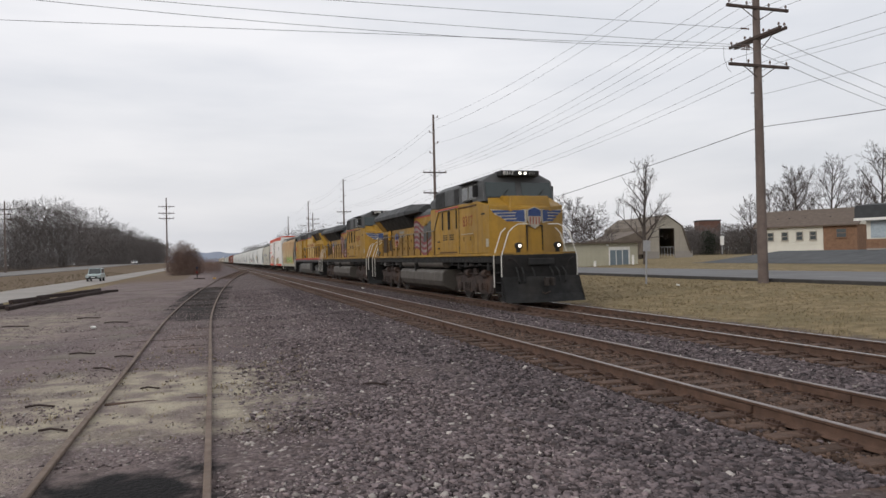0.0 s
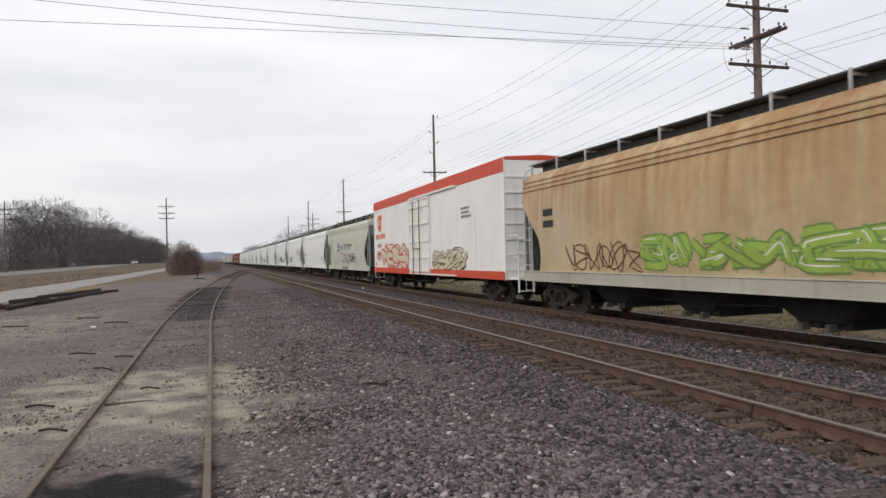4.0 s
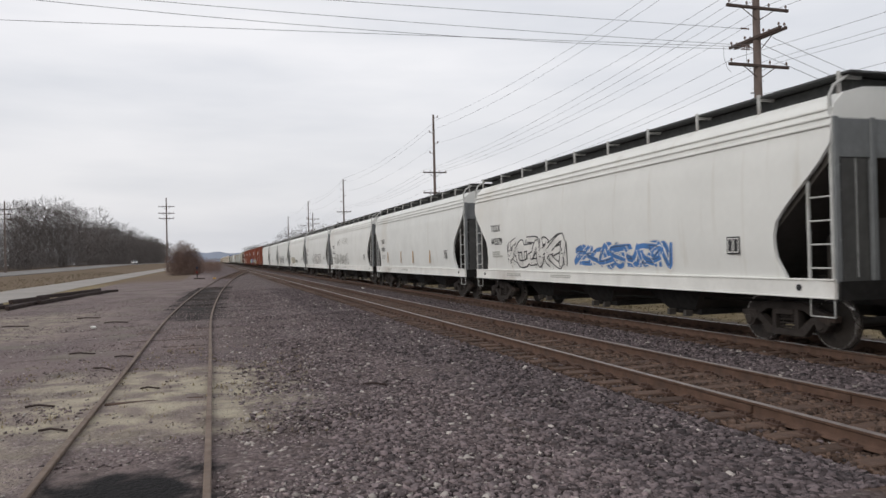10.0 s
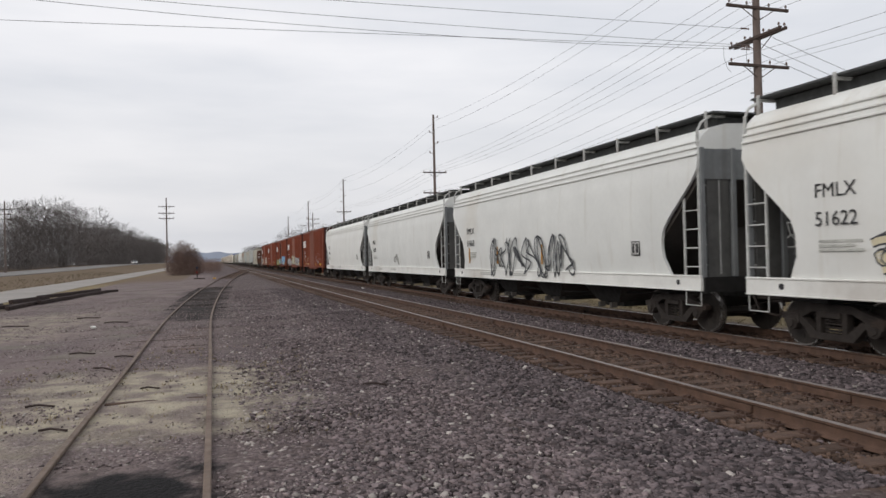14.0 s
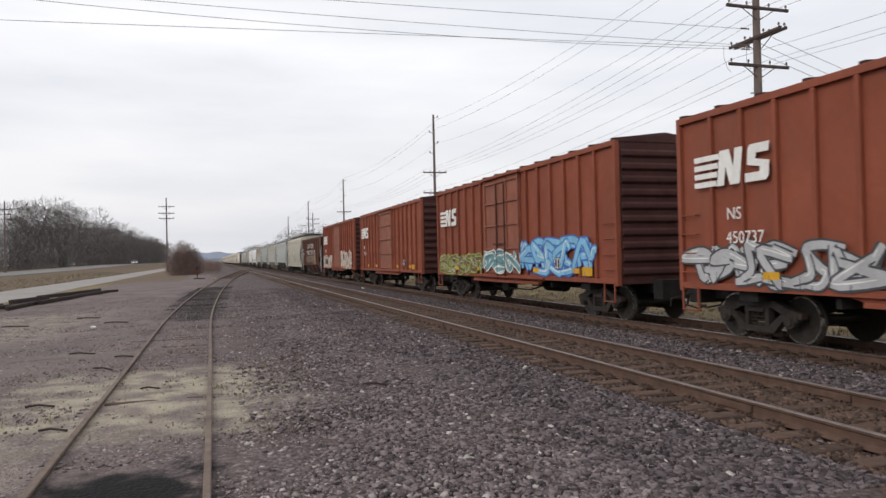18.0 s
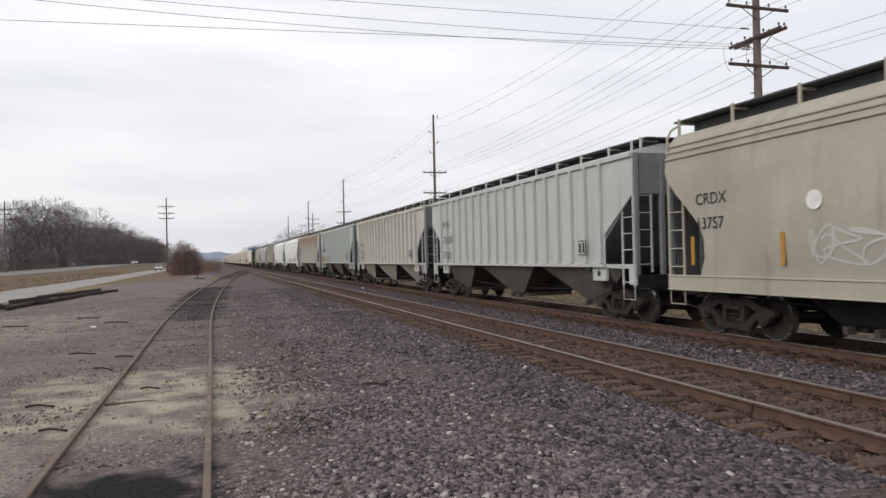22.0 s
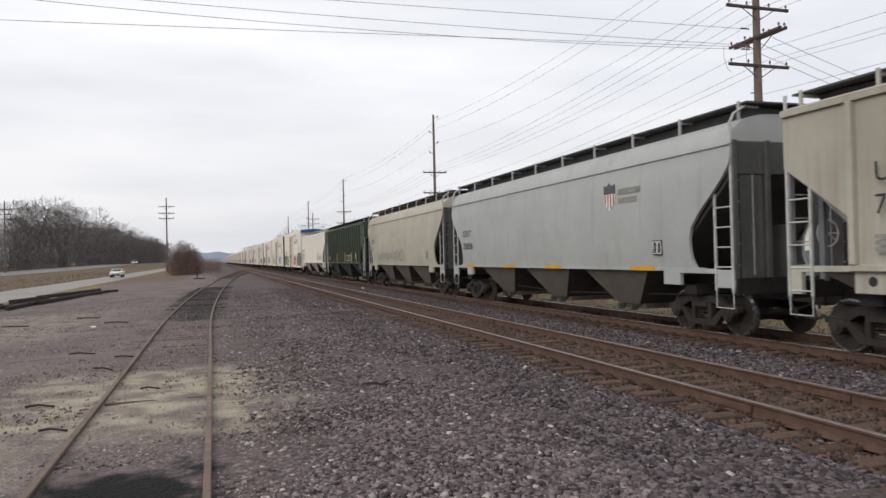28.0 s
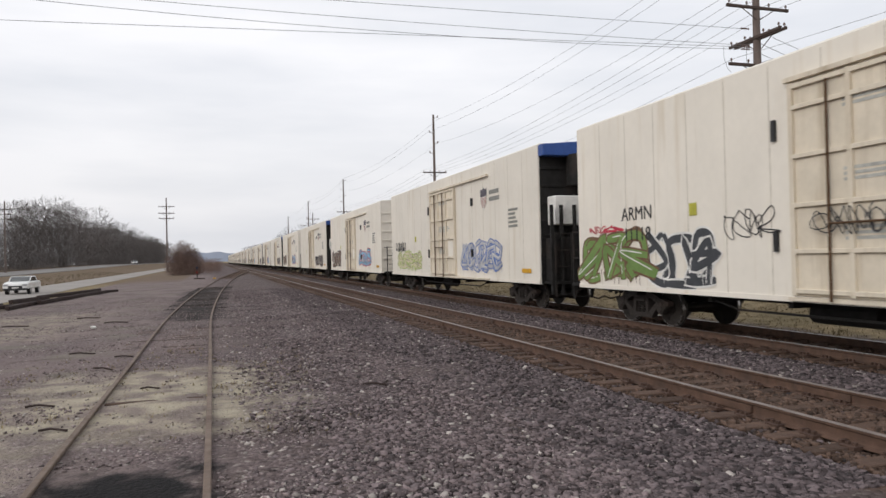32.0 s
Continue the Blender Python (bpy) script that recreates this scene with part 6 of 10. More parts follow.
def emd_locomotive(name, y, label, number):
    car = empty(name, pose(TRACK_B, y, RAIL_Z), label, "locomotive", "yellow locomotives")
    Y, Gy, K, D = M["yellow"], M["loco_grey"], M["black"], M["loco_dark"]
    lead = number == "8317"

    def pair(what, box, mat, parent, bevel=0.0):
        for s in (-1, 1):
            a, c = sorted((s * box[0], s * box[1]))
            simple(what, Mesh().box(a, c, *box[2:]), mat, parent, bevel=bevel)
    # frame and deck
    mb = Mesh().box(-1.45, 1.45, -9.9, 11.4, 1.52, 1.78)
    mb.box(-0.55, 0.55, -9.9, 11.4, 1.0, 1.55)
    simple("frame", mb, K, car, bevel=0.02)
    simple("deck_stripe", Mesh().box(-1.5, 1.5, -9.93, 11.3, 1.78, 1.88), M["deck_yellow"], car, label="worn yellow deck edge")
    # engine hood
    simple("hood", Mesh().box(-1.06, 1.06, -0.6, 10.1, 1.88, 3.86), Y, car, bevel=0.02)
    simple("hood_top", Mesh().prism([(-1.05, 3.86), (-1.0, 4.02), (-0.75, 4.22), (0.75, 4.22), (1.0, 4.02), (1.05, 3.86)], "y", -0.6, 9.9), Gy, car, bevel=0.02)
    pair("red_stripe", (1.06, 1.066, -0.6, 2.5, 3.79, 3.85), M["red_stripe"], car)
    for i in range(9):
        yy = -0.45 + i * 1.12
        tall = 3.62 if yy < 2.0 else 3.2
        for s in (-1, 1):
            a, c = sorted((s * 1.06, s * 1.082))
            simple("hood_door", Mesh().box(a, c, yy + 0.03, yy + 1.07, 2.05, tall), Y, car, bevel=0.012)
            a, c = sorted((s * 1.082, s * 1.105))
            for k, zz in ((0.16, 2.2), (0.94, 2.2), (0.16, tall - 0.3), (0.94, tall - 0.3), (0.53, 2.6)):
                part("latch", stored(("latch", s), lambda: Mesh().box(a, c, -0.028, 0.028, 0, 0.13).data("latch", [M["rust_fitting"]])), car, pose(0, yy + k, zz))
    # tall filter housing behind the cab
    simple("filter_housing", Mesh().box(-1.22, 1.22, -2.15, -0.6, 1.88, 4.02), Y, car, bevel=0.02)
    simple("filter_roof", Mesh().prism([(-1.21, 4.02), (-1.21, 4.42), (-0.95, 4.62), (0.95, 4.62), (1.21, 4.42), (1.21, 4.02)], "y", -2.15, -0.6), Gy, car, bevel=0.03)
    simple("cabinet", Mesh().box(-1.46, 1.46, -5.45, -2.15, 1.88, 3.92), Y, car, bevel=0.02)
    simple("cabinet_top", Mesh().prism([(-1.45, 3.92), (-1.45, 4.66), (-1.0, 4.9), (1.0, 4.9), (1.45, 4.66), (1.45, 3.92)], "y", -5.45, -2.15), Gy, car, bevel=0.03)
    pair("intake_screen", (1.45, 1.465, -3.55, -2.2, 3.97, 4.62), D, car, bevel=0.004)
    pair("roof_panel", (1.45, 1.462, -4.75, -3.65, 3.97, 4.6), Gy, car, bevel=0.006)
    pair("roof_panel", (1.45, 1.462, -5.4, -4.85, 3.97, 4.6), D, car, bevel=0.006)
    pair("red_stripe", (1.46, 1.467, -5.45, -2.15, 3.82, 3.89), M["red_stripe"], car)
    for k in (-3.2, -4.02, -4.2, -5.1):
        pair("door_bar", (1.46, 1.50, k - 0.035, k + 0.035, 2.95, 3.74), D, car, bevel=0.008)
    for k in (-3.5, -4.4):
        for s in (-1, 1):
            a, c = sorted((s * 1.46, s * 1.475))
            for q in range(3):
                for e in (-0.15, 0.15):
                    part("louvre", stored(("louvre", s), lambda: Mesh().box(a, c, -0.12, 0.12, 0, 0.04).data("louvre", [D])), car, pose(0, k + e, 2.50 + q * 0.09))
    pair("access_panel", (1.46, 1.474, -5.0, -2.75, 2.02, 2.42), Y, car, bevel=0.01)
    pair("sill_groove", (1.46, 1.472, -5.05, -2.7, 1.93, 1.98), M["rust_fitting"], car)
    pair("cabinet_seam", (1.46, 1.466, -5.42, -5.38, 1.9, 3.9), D, car)
    pair("latch", (1.46, 1.49, -2.75, -2.45, 2.42, 2.48), D, car)
    pair("latch", (1.46, 1.49, -2.7, -2.45, 2.12, 2.18), D, car)
    # radiator housing flared over the hood
    mb = Mesh()
    lower = [(-1.08, 3.38), (-1.58, 4.0), (1.58, 4.0), (1.08, 3.38)]
    mb.prism(lower, "y", 3.0, 8.95)
    simple("radiator_screen", mb, D, car, bevel=0.02, label="black slanted radiator screen")
    mb = Mesh()
    a = [(-1.64, 3.98), (-1.64, 4.2), (-1.2, 4.58), (1.2, 4.58), (1.64, 4.2), (1.64, 3.98)]
    front = [(x * 0.7, 1.5, 4.1 + (z - 3.98) * 0.55) for x, z in a]
    rings = [front, [(x, 2.9, z) for x, z in a], [(x, 10.12, z) for x, z in a]]
    pts = [p for r in rings for p in r]
    fs = [(k * 6 + i, k * 6 + (i + 1) % 6, k * 6 + 6 + (i + 1) % 6, k * 6 + 6 + i) for k in range(2) for i in range(6)]
    mb.add(pts, fs + [tuple(range(6)), tuple(range(12, 18))])
    simple("radiator_housing", mb, M["loco_soot"], car, bevel=0.025, label="sooty flared radiator housing")
    for i in range(3):
        yy = 4.6 + i * 1.7
        simple("radiator_fan", Mesh().cyl((0, yy, 4.55), (0, yy, 4.68), 0.72, n=24), D, car)
    simple("rear_cowl", Mesh().prism([(-1.09, 3.38), (-1.6, 4.0), (1.6, 4.0), (1.09, 3.38)], "y", 8.9, 10.1), Y, car, bevel=0.02)
    pair("vent_panel", (1.085, 1.10, 8.7, 9.95, 2.1, 3.2), M["vent_brown"], car)
    mb = Mesh()
    for k in range(12):
        a, c = 2 * math.pi * k / 12, 2 * math.pi * (k + 1) / 12
        mb.cyl((-1.16, 8.05 + 0.27 * math.cos(a), 3.1 + 0.27 * math.sin(a)), (-1.16, 8.05 + 0.27 * math.cos(c), 3.1 + 0.27 * math.sin(c)), 0.03, n=5)
        if k % 3 == 0:
            mb.cyl((-1.16, 8.05, 3.1), (-1.16, 8.05 + 0.27 * math.cos(a), 3.1 + 0.27 * math.sin(a)), 0.02, n=5)
    simple("hand_brake_wheel", mb, M["safety"], car)
    simple("hand_brake_recess", Mesh().box(-1.10, -1.085, 7.72, 8.4, 2.2, 3.42), M["vent_brown"], car)
    # cab
    mb = Mesh()
    mb.prism([(-8.9, 1.88), (-8.9, 3.66), (-7.6, 3.9), (-5.45, 3.92), (-5.45, 1.88)], "x", -1.5, 1.5)
    simple("cab_wall", mb, Y, car, bevel=0.02)
    mb = Mesh()
    lo = [(-1.47, -8.3, 3.86), (1.47, -8.3, 3.86), (1.47, -5.45, 3.86), (-1.47, -5.45, 3.86)]
    hi = [(-1.44, -8.1, 4.66), (1.44, -8.1, 4.66), (1.44, -5.45, 4.66), (-1.44, -5.45, 4.66)]
    top = [(-0.92, -8.0, 4.95), (0.92, -8.0, 4.95), (0.92, -5.45, 4.93), (-0.92, -5.45, 4.93)]
    mb.add(lo + hi + top, [(0, 1, 5, 4), (1, 2, 6, 5), (2, 3, 7, 6), (3, 0, 4, 7), (4, 5, 9, 8), (5, 6, 10, 9), (6, 7, 11, 10), (7, 4, 8, 11), (8, 9, 10, 11)])
    simple("cab_roof", mb, Gy, car, bevel=0.02)
    for s in (-1, 1):
        for y0, y1 in ((-7.5, -6.72), (-6.64, -5.9)):
            a, c = sorted((s * 1.44, s * 1.488))
            w = simple("side_window", Mesh().box(a, c, y0, y1, 4.0, 4.58), M["loco_pale"], car, bevel=0.01)
            a, c = sorted((s * 1.488, s * 1.496))
            simple("pane", Mesh().box(a, c, y0 + 0.06, y1 - 0.06, 4.06, 4.52), M["glass_dark"], w)
        a, c = sorted((s * 1.42, s * 1.66))
        simple("sun_visor", Mesh().box(a, c, -7.65, -5.8, 4.66, 4.70), Gy, car)
        a, c = sorted((s * 1.5, s * 1.7))
        simple("mirror", Mesh().box(a, c, -7.78, -7.70, 4.05, 4.5), D, car)
        a, c = sorted((s * 1.5, s * 1.62))
        simple("arm_rest", Mesh().box(a, c, -7.2, -6.4, 3.93, 4.0), D, car, bevel=0.02)
    for x0, x1 in ((-1.36, -0.13), (0.13, 1.36)):
        w = Mesh()
        a = [(x0, -8.29, 4.02), (x1, -8.29, 4.02), (x1 * 0.985, -8.145, 4.58), (x0 * 0.985, -8.145, 4.58)]
        w.add([(x, yy - 0.012, z) for x, yy, z in a] + [(x, yy + 0.1, z) for x, yy, z in a], [(0, 1, 2, 3), (4, 5, 6, 7), (0, 1, 5, 4), (1, 2, 6, 5), (2, 3, 7, 6), (3, 0, 4, 7)])
        simple("windshield", w, M["glass_sky"], car)
        wp = Mesh().tube([((x0 + x1) / 2, -8.33, 4.0), ((x0 + x1) / 2 + 0.28, -8.30, 4.3)], 0.014, 5)
        simple("wiper", wp, K, car)
    # nose: pointed plan, low shoulders and a raised block before the glass
    mb = Mesh()
    lo = [(-1.5, -8.88, 1.88), (-0.36, -9.58, 1.88), (0.36, -9.58, 1.88), (1.5, -8.88, 1.88)]
    hi = [(-1.5, -8.88, 3.64), (-0.36, -9.5, 3.52), (0.36, -9.5, 3.52), (1.5, -8.88, 3.64)]
    back = [(-1.3, -8.28, 3.98), (-0.36, -8.28, 3.98), (0.36, -8.28, 3.98), (1.3, -8.28, 3.98)]
    mb.add(lo + hi + back, [(0, 1, 5, 4), (1, 2, 6, 5), (2, 3, 7, 6), (4, 5, 9, 8), (5, 6, 10, 9), (6, 7, 11, 10), (0, 4, 8), (3, 11, 7)])
    simple("nose", mb, Y, car, bevel=0.012)
    mb = Mesh()
    mb.add([(-0.85, -9.3, 3.4), (0.85, -9.3, 3.4), (0.85, -8.2, 3.5), (-0.85, -8.2, 3.5), (-0.78, -9.18, 3.98), (0.78, -9.18, 3.98), (0.78, -8.2, 4.06), (-0.78, -8.2, 4.06)], [(0, 1, 5, 4), (1, 2, 6, 5), (2, 3, 7, 6), (3, 0, 4, 7), (4, 5, 6, 7), (0, 1, 2, 3)])
    simple("nose_block", mb, Y, car, bevel=0.02)
    mb = Mesh()
    for x in (-0.31, 0.31):
        mb.box(x - 0.012, x + 0.012, -9.60, -9.5, 1.95, 2.85)
    mb.box(-0.32, 0.32, -9.595, -9.5, 2.84, 2.87)
    simple("door_seam", mb, D, car)
    # winged emblem across the nose
    for s in (-1, 1):
        def on_face(u, z, off=0.010, s=s):
            k = (z - 1.88) / 1.64
            x0, y0, x1, y1 = s * 0.36, -9.58 + 0.08 * k, s * 1.5, -8.88
            return (x0 + (x1 - x0) * u + s * 0.523 * off, y0 + (y1 - y0) * u - 0.852 * off, z)
        rim = [on_face(-0.05, 2.94), on_face(-0.05, 3.46), on_face(0.3, 3.42), on_face(0.96, 3.50), on_face(0.84, 3.30), on_face(0.62, 3.16), on_face(0.55, 3.06), on_face(0.2, 3.0)]
        wing = Mesh().add(rim, [tuple(range(8))])
        simple("wing_emblem", wing, M["wing_pale"], car, label="pale edge of the winged nose emblem")
        for i in range(4):
            z = 3.03 + i * 0.11
            u1 = 0.50 + i * 0.125
            b = Mesh().add([on_face(0.0, z, 0.014), on_face(0.0, z + 0.07, 0.014), on_face(u1 + 0.05, z + 0.07 + 0.02 * i / 3, 0.014), on_face(u1, z, 0.014)], [(0, 1, 2, 3)])
            simple("feather", b, M["blue_dull"], car)
        b = Mesh().add([on_face(0.0, 3.0, 0.016), on_face(0.0, 3.42, 0.016), on_face(0.22, 3.40, 0.016), on_face(0.26, 3.2, 0.016), on_face(0.18, 3.03, 0.016)], [(0, 1, 2, 3, 4)])
        simple("feather", b, M["blue_dull"], car)
    simple("nose_shield", Mesh().prism([(-0.27, 3.44), (0, 3.54), (0.27, 3.44), (0.29, 3.1), (0.18, 2.86), (0, 2.74), (-0.18, 2.86), (-0.29, 3.1)], "y", -9.60, -9.5), M["wing_pale"], car, label="shield with red and white bars")
    simple("shield_top", Mesh().prism([(-0.24, 3.42), (0, 3.51), (0.24, 3.42), (0.26, 3.2), (-0.26, 3.2)], "y", -9.606, -9.5), M["blue_dull"], car)
    for i in range(4):
        x = -0.20 + i * 0.118
        simple("shield_bar", Mesh().box(x, x + 0.05, -9.606, -9.5, 2.9, 3.18), M["shield_rust"], car)
    # number board and lamps over the windshield
    simple("lamp_housing", Mesh().box(-0.8, 0.8, -8.42, -7.7, 4.80, 5.02), D, car, bevel=0.03)
    num = text_data(number, 0.23, M["white"])
    part("number_board", num, car, Matrix(((1, 0, 0, -0.72), (0, 0, -1, -8.428), (0, 1, 0, 4.84), (0, 0, 0, 1))), "white number on black board")
    part("number_board", text_data(number, 0.13, M["dim_ink"]), car, Matrix(((1, 0, 0, 0.35), (0, 0, -1, -8.426), (0, 1, 0, 4.86), (0, 0, 0, 1))), "faded number on black board")
    for x in (-0.02, 0.2):
        simple("headlight", Mesh().cyl((x, -8.4, 4.91), (x, -8.44, 4.91), 0.05 if lead else 0.075, n=14), M["headlight"] if lead else M["tread"], car, label="lit headlight" if lead else "unlit headlight")
    for x in (-0.78, 0.78):
        h = simple("ditch_light", Mesh().cyl((x, -9.75, 2.12), (x, -9.95, 2.12), 0.12, n=14), D, car)
        simple("lens", Mesh().cyl((x, -9.95, 2.12), (x, -9.97, 2.12), 0.05 if lead else 0.09, n=14), M["headlight"] if lead else M["tread"], h, label="lit lens" if lead else "unlit lens")
        simple("lamp_bracket", Mesh().box(x - 0.05, x + 0.05, -9.9, -9.75, 1.88, 2.02), D, car)
    # pilot and plough
    simple("pilot", Mesh().box(-1.46, 1.46, -10.0, -9.85, 0.6, 1.80), K, car, bevel=0.02)
    mb = Mesh()
    n = 6
    rows = []
    for z, push in ((1.02, 0.0), (0.7, 0.10), (0.4, 0.22), (0.12, 0.42)):
        rows.append([(-1.55 + 3.1 * i / n, -10.02 - push - 0.34 * (1 - abs(2 * i / n - 1)), z) for i in range(n + 1)])
    mb.sheet(rows)
    mb.sheet([[(x, yy + 0.05, z) for x, yy, z in r] for r in rows])
    mb.add([rows[0][0], rows[-1][0], (-1.5, -9.9, 0.2), (-1.5, -9.9, 1.0)], [(0, 1, 2, 3)])
    mb.add([rows[0][-1], rows[-1][-1], (1.5, -9.9, 0.2), (1.5, -9.9, 1.0)], [(0, 1, 2, 3)])
    simple("snow_plough", mb, M["plough"], car)
    simple("rear_pilot", Mesh().box(-1.46, 1.46, 11.35, 11.5, 0.4, 1.84), K, car, bevel=0.02)
    part("coupler", coupler_data(), car, pose(0, -9.95, 0, 0, 0, 180))
    part("coupler", coupler_data(), car, pose(0, 11.3, 0))
    for x in (-0.95, -0.75, -0.35, 0.35, 0.6, 0.85):
        h = Mesh().tube([(x, -10.0, 1.35), (x * 1.05, -10.24, 1.15), (x * 1.02, -10.3, 0.85), (x * 0.95, -10.12, 0.72)], 0.032, 6)
        simple("air_hose", h, M["tyre"], car)
    for x in (-1.25, 1.25):
        g = Mesh().tube([(x, -10.0, 1.62), (x, -10.16, 1.68), (x * 0.85, -10.2, 1.6), (x * 0.72, -10.2, 1.3)], 0.022, 6)
        simple("grab_rail", g, K, car)
    simple("mu_box", Mesh().box(-0.5, 0.5, -10.12, -9.95, 1.42, 1.66), D, car, bevel=0.02)
    step_well(car, -9.6, -1)
    step_well(car, 11.1, 1)
    walkway_rails(car, [-1.9, -0.75, 0.42, 1.6, 2.8, 3.95, 5.1, 6.25, 7.4, 8.55, 9.7], 1.88, 2.98, M["handrail_dark"], posts=M["rail_post"])
    for s in (-1, 1):
        mb = Mesh().tube([(s * 1.47, -1.9, 2.98), (s * 1.49, -2.6, 3.7), (s * 1.52, -2.8, 3.8), (s * 1.52, -5.2, 3.8)], 0.022, 6)
        simple("handrail", mb, M["handrail_dark"], car)
        mb = Mesh().tube([(s * 1.5, 9.7, 2.98), (s * 1.3, 11.0, 2.98), (s * 1.1, 11.4, 2.9), (s * 1.1, 11.45, 1.9)], 0.026, 6)
        simple("handrail", mb, M["handrail"], car)
        mb = Mesh().tube([(s * 1.02, -9.96, 2.78), (s * 0.8, -9.9, 2.9), (s * 0.4, -9.88, 2.9)], 0.017, 6)
        simple("handrail", mb, M["handrail"], car)
    fuel_tank(car, -3.1, 4.35, M["tank"], z0=0.25, z1=1.2)
    for y0, y1 in ((-2.95, 1.1), (1.75, 4.25)):
        for s in (-1, 1):
            simple("air_tank", Mesh().cyl((s * 1.22, y0, 1.48), (s * 1.22, y1, 1.48), 0.21, n=18), M["tank"], car, smooth=True)
    pair("tank_valve", (1.2, 1.5, 1.35, 1.5, 1.1, 1.45), K, car, bevel=0.02)
    rr = random.Random(8)
    for y0 in (-8.4, -7.6, -6.7, -5.9, -5.0, -4.2, 4.8, 5.7, 6.6, 7.6, 8.5, 9.3):
        w, h = rr.uniform(0.18, 0.5), rr.uniform(0.12, 0.3)
        pair("underframe_box", (1.0, 1.36, y0, y0 + w, 1.52 - h, 1.52), K if rr.random() < 0.7 else M["truck_grey"], car, bevel=0.02)
    mb = Mesh()
    for s in (-1, 1):
        mb.tube([(s * 1.3, -9.2, 1.42), (s * 1.32, -6.0, 1.38), (s * 1.3, -3.3, 1.42)], 0.03, 6)
        mb.tube([(s * 1.3, 4.5, 1.42), (s * 1.32, 7.0, 1.38), (s * 1.3, 10.6, 1.42)], 0.03, 6)
    simple("brake_pipe", mb, K, car)
    mb = Mesh()
    mb.cyl((-0.3, -0.5, 4.5), (-0.3, 0.0, 4.5), 0.05, 0.13, n=10)
    mb.cyl((0, -0.5, 4.58), (0, 0.1, 4.58), 0.05, 0.14, n=10)
    mb.cyl((0.3, -0.5, 4.5), (0.3, 0.0, 4.5), 0.05, 0.13, n=10)
    mb.box(-0.4, 0.4, -0.5, -0.4, 4.2, 4.62)
    simple("air_horn", mb, K, car)
    loco_trucks(car, (-6.45, 7.55), M["truck_dark"])
    lettering(number, 0.60, M["faded_red"], car, -1.505, -5.95, 2.98)
    # panels, seams and fittings on the cab side
    for s in (-1, 1):
        a, c = sorted((s * 1.5, s * 1.512))
        simple("access_panel", Mesh().box(a, c, -7.15, -5.85, 1.98, 2.62), Y, car, bevel=0.008)
        simple("drip_rail", Mesh().box(min(s * 1.5, s * 1.53), max(s * 1.5, s * 1.53), -7.2, -5.8, 2.66, 2.69), M["wing_pale"], car)
        simple("drip_rail", Mesh().box(min(s * 1.5, s * 1.54), max(s * 1.5, s * 1.54), -7.55, -5.5, 3.74, 3.79), M["rust_fitting"], car)
        simple("cab_seam", Mesh().box(min(s * 1.5, s * 1.506), max(s * 1.5, s * 1.506), -5.52, -5.47, 1.9, 3.74), D, car)
        for k in (-6.9, -6.1):
            simple("latch", Mesh().box(min(s * 1.5, s * 1.525), max(s * 1.5, s * 1.525), k - 0.03, k + 0.03, 2.4, 2.56), M["rust_fitting"], car)
        simple("slot", Mesh().box(min(s * 1.5, s * 1.508), max(s * 1.5, s * 1.508), -8.45, -8.05, 3.34, 3.40), D, car)
    shield_emblem(car, -1.09, 6.95, 2.25, 0.95)
    bars(car, -1.09, 5.95, 2.85, 1.25, 0.42, 2, M["dim_ink"])
    wavy_flag(car, -1.09, 2.85, -0.5, 2.1, 3.55)
    side_plate(car, -8.78, -8.52, 2.12, 2.42, -1.5, M["wing_pale"], "notice", "small white notice")
    return car


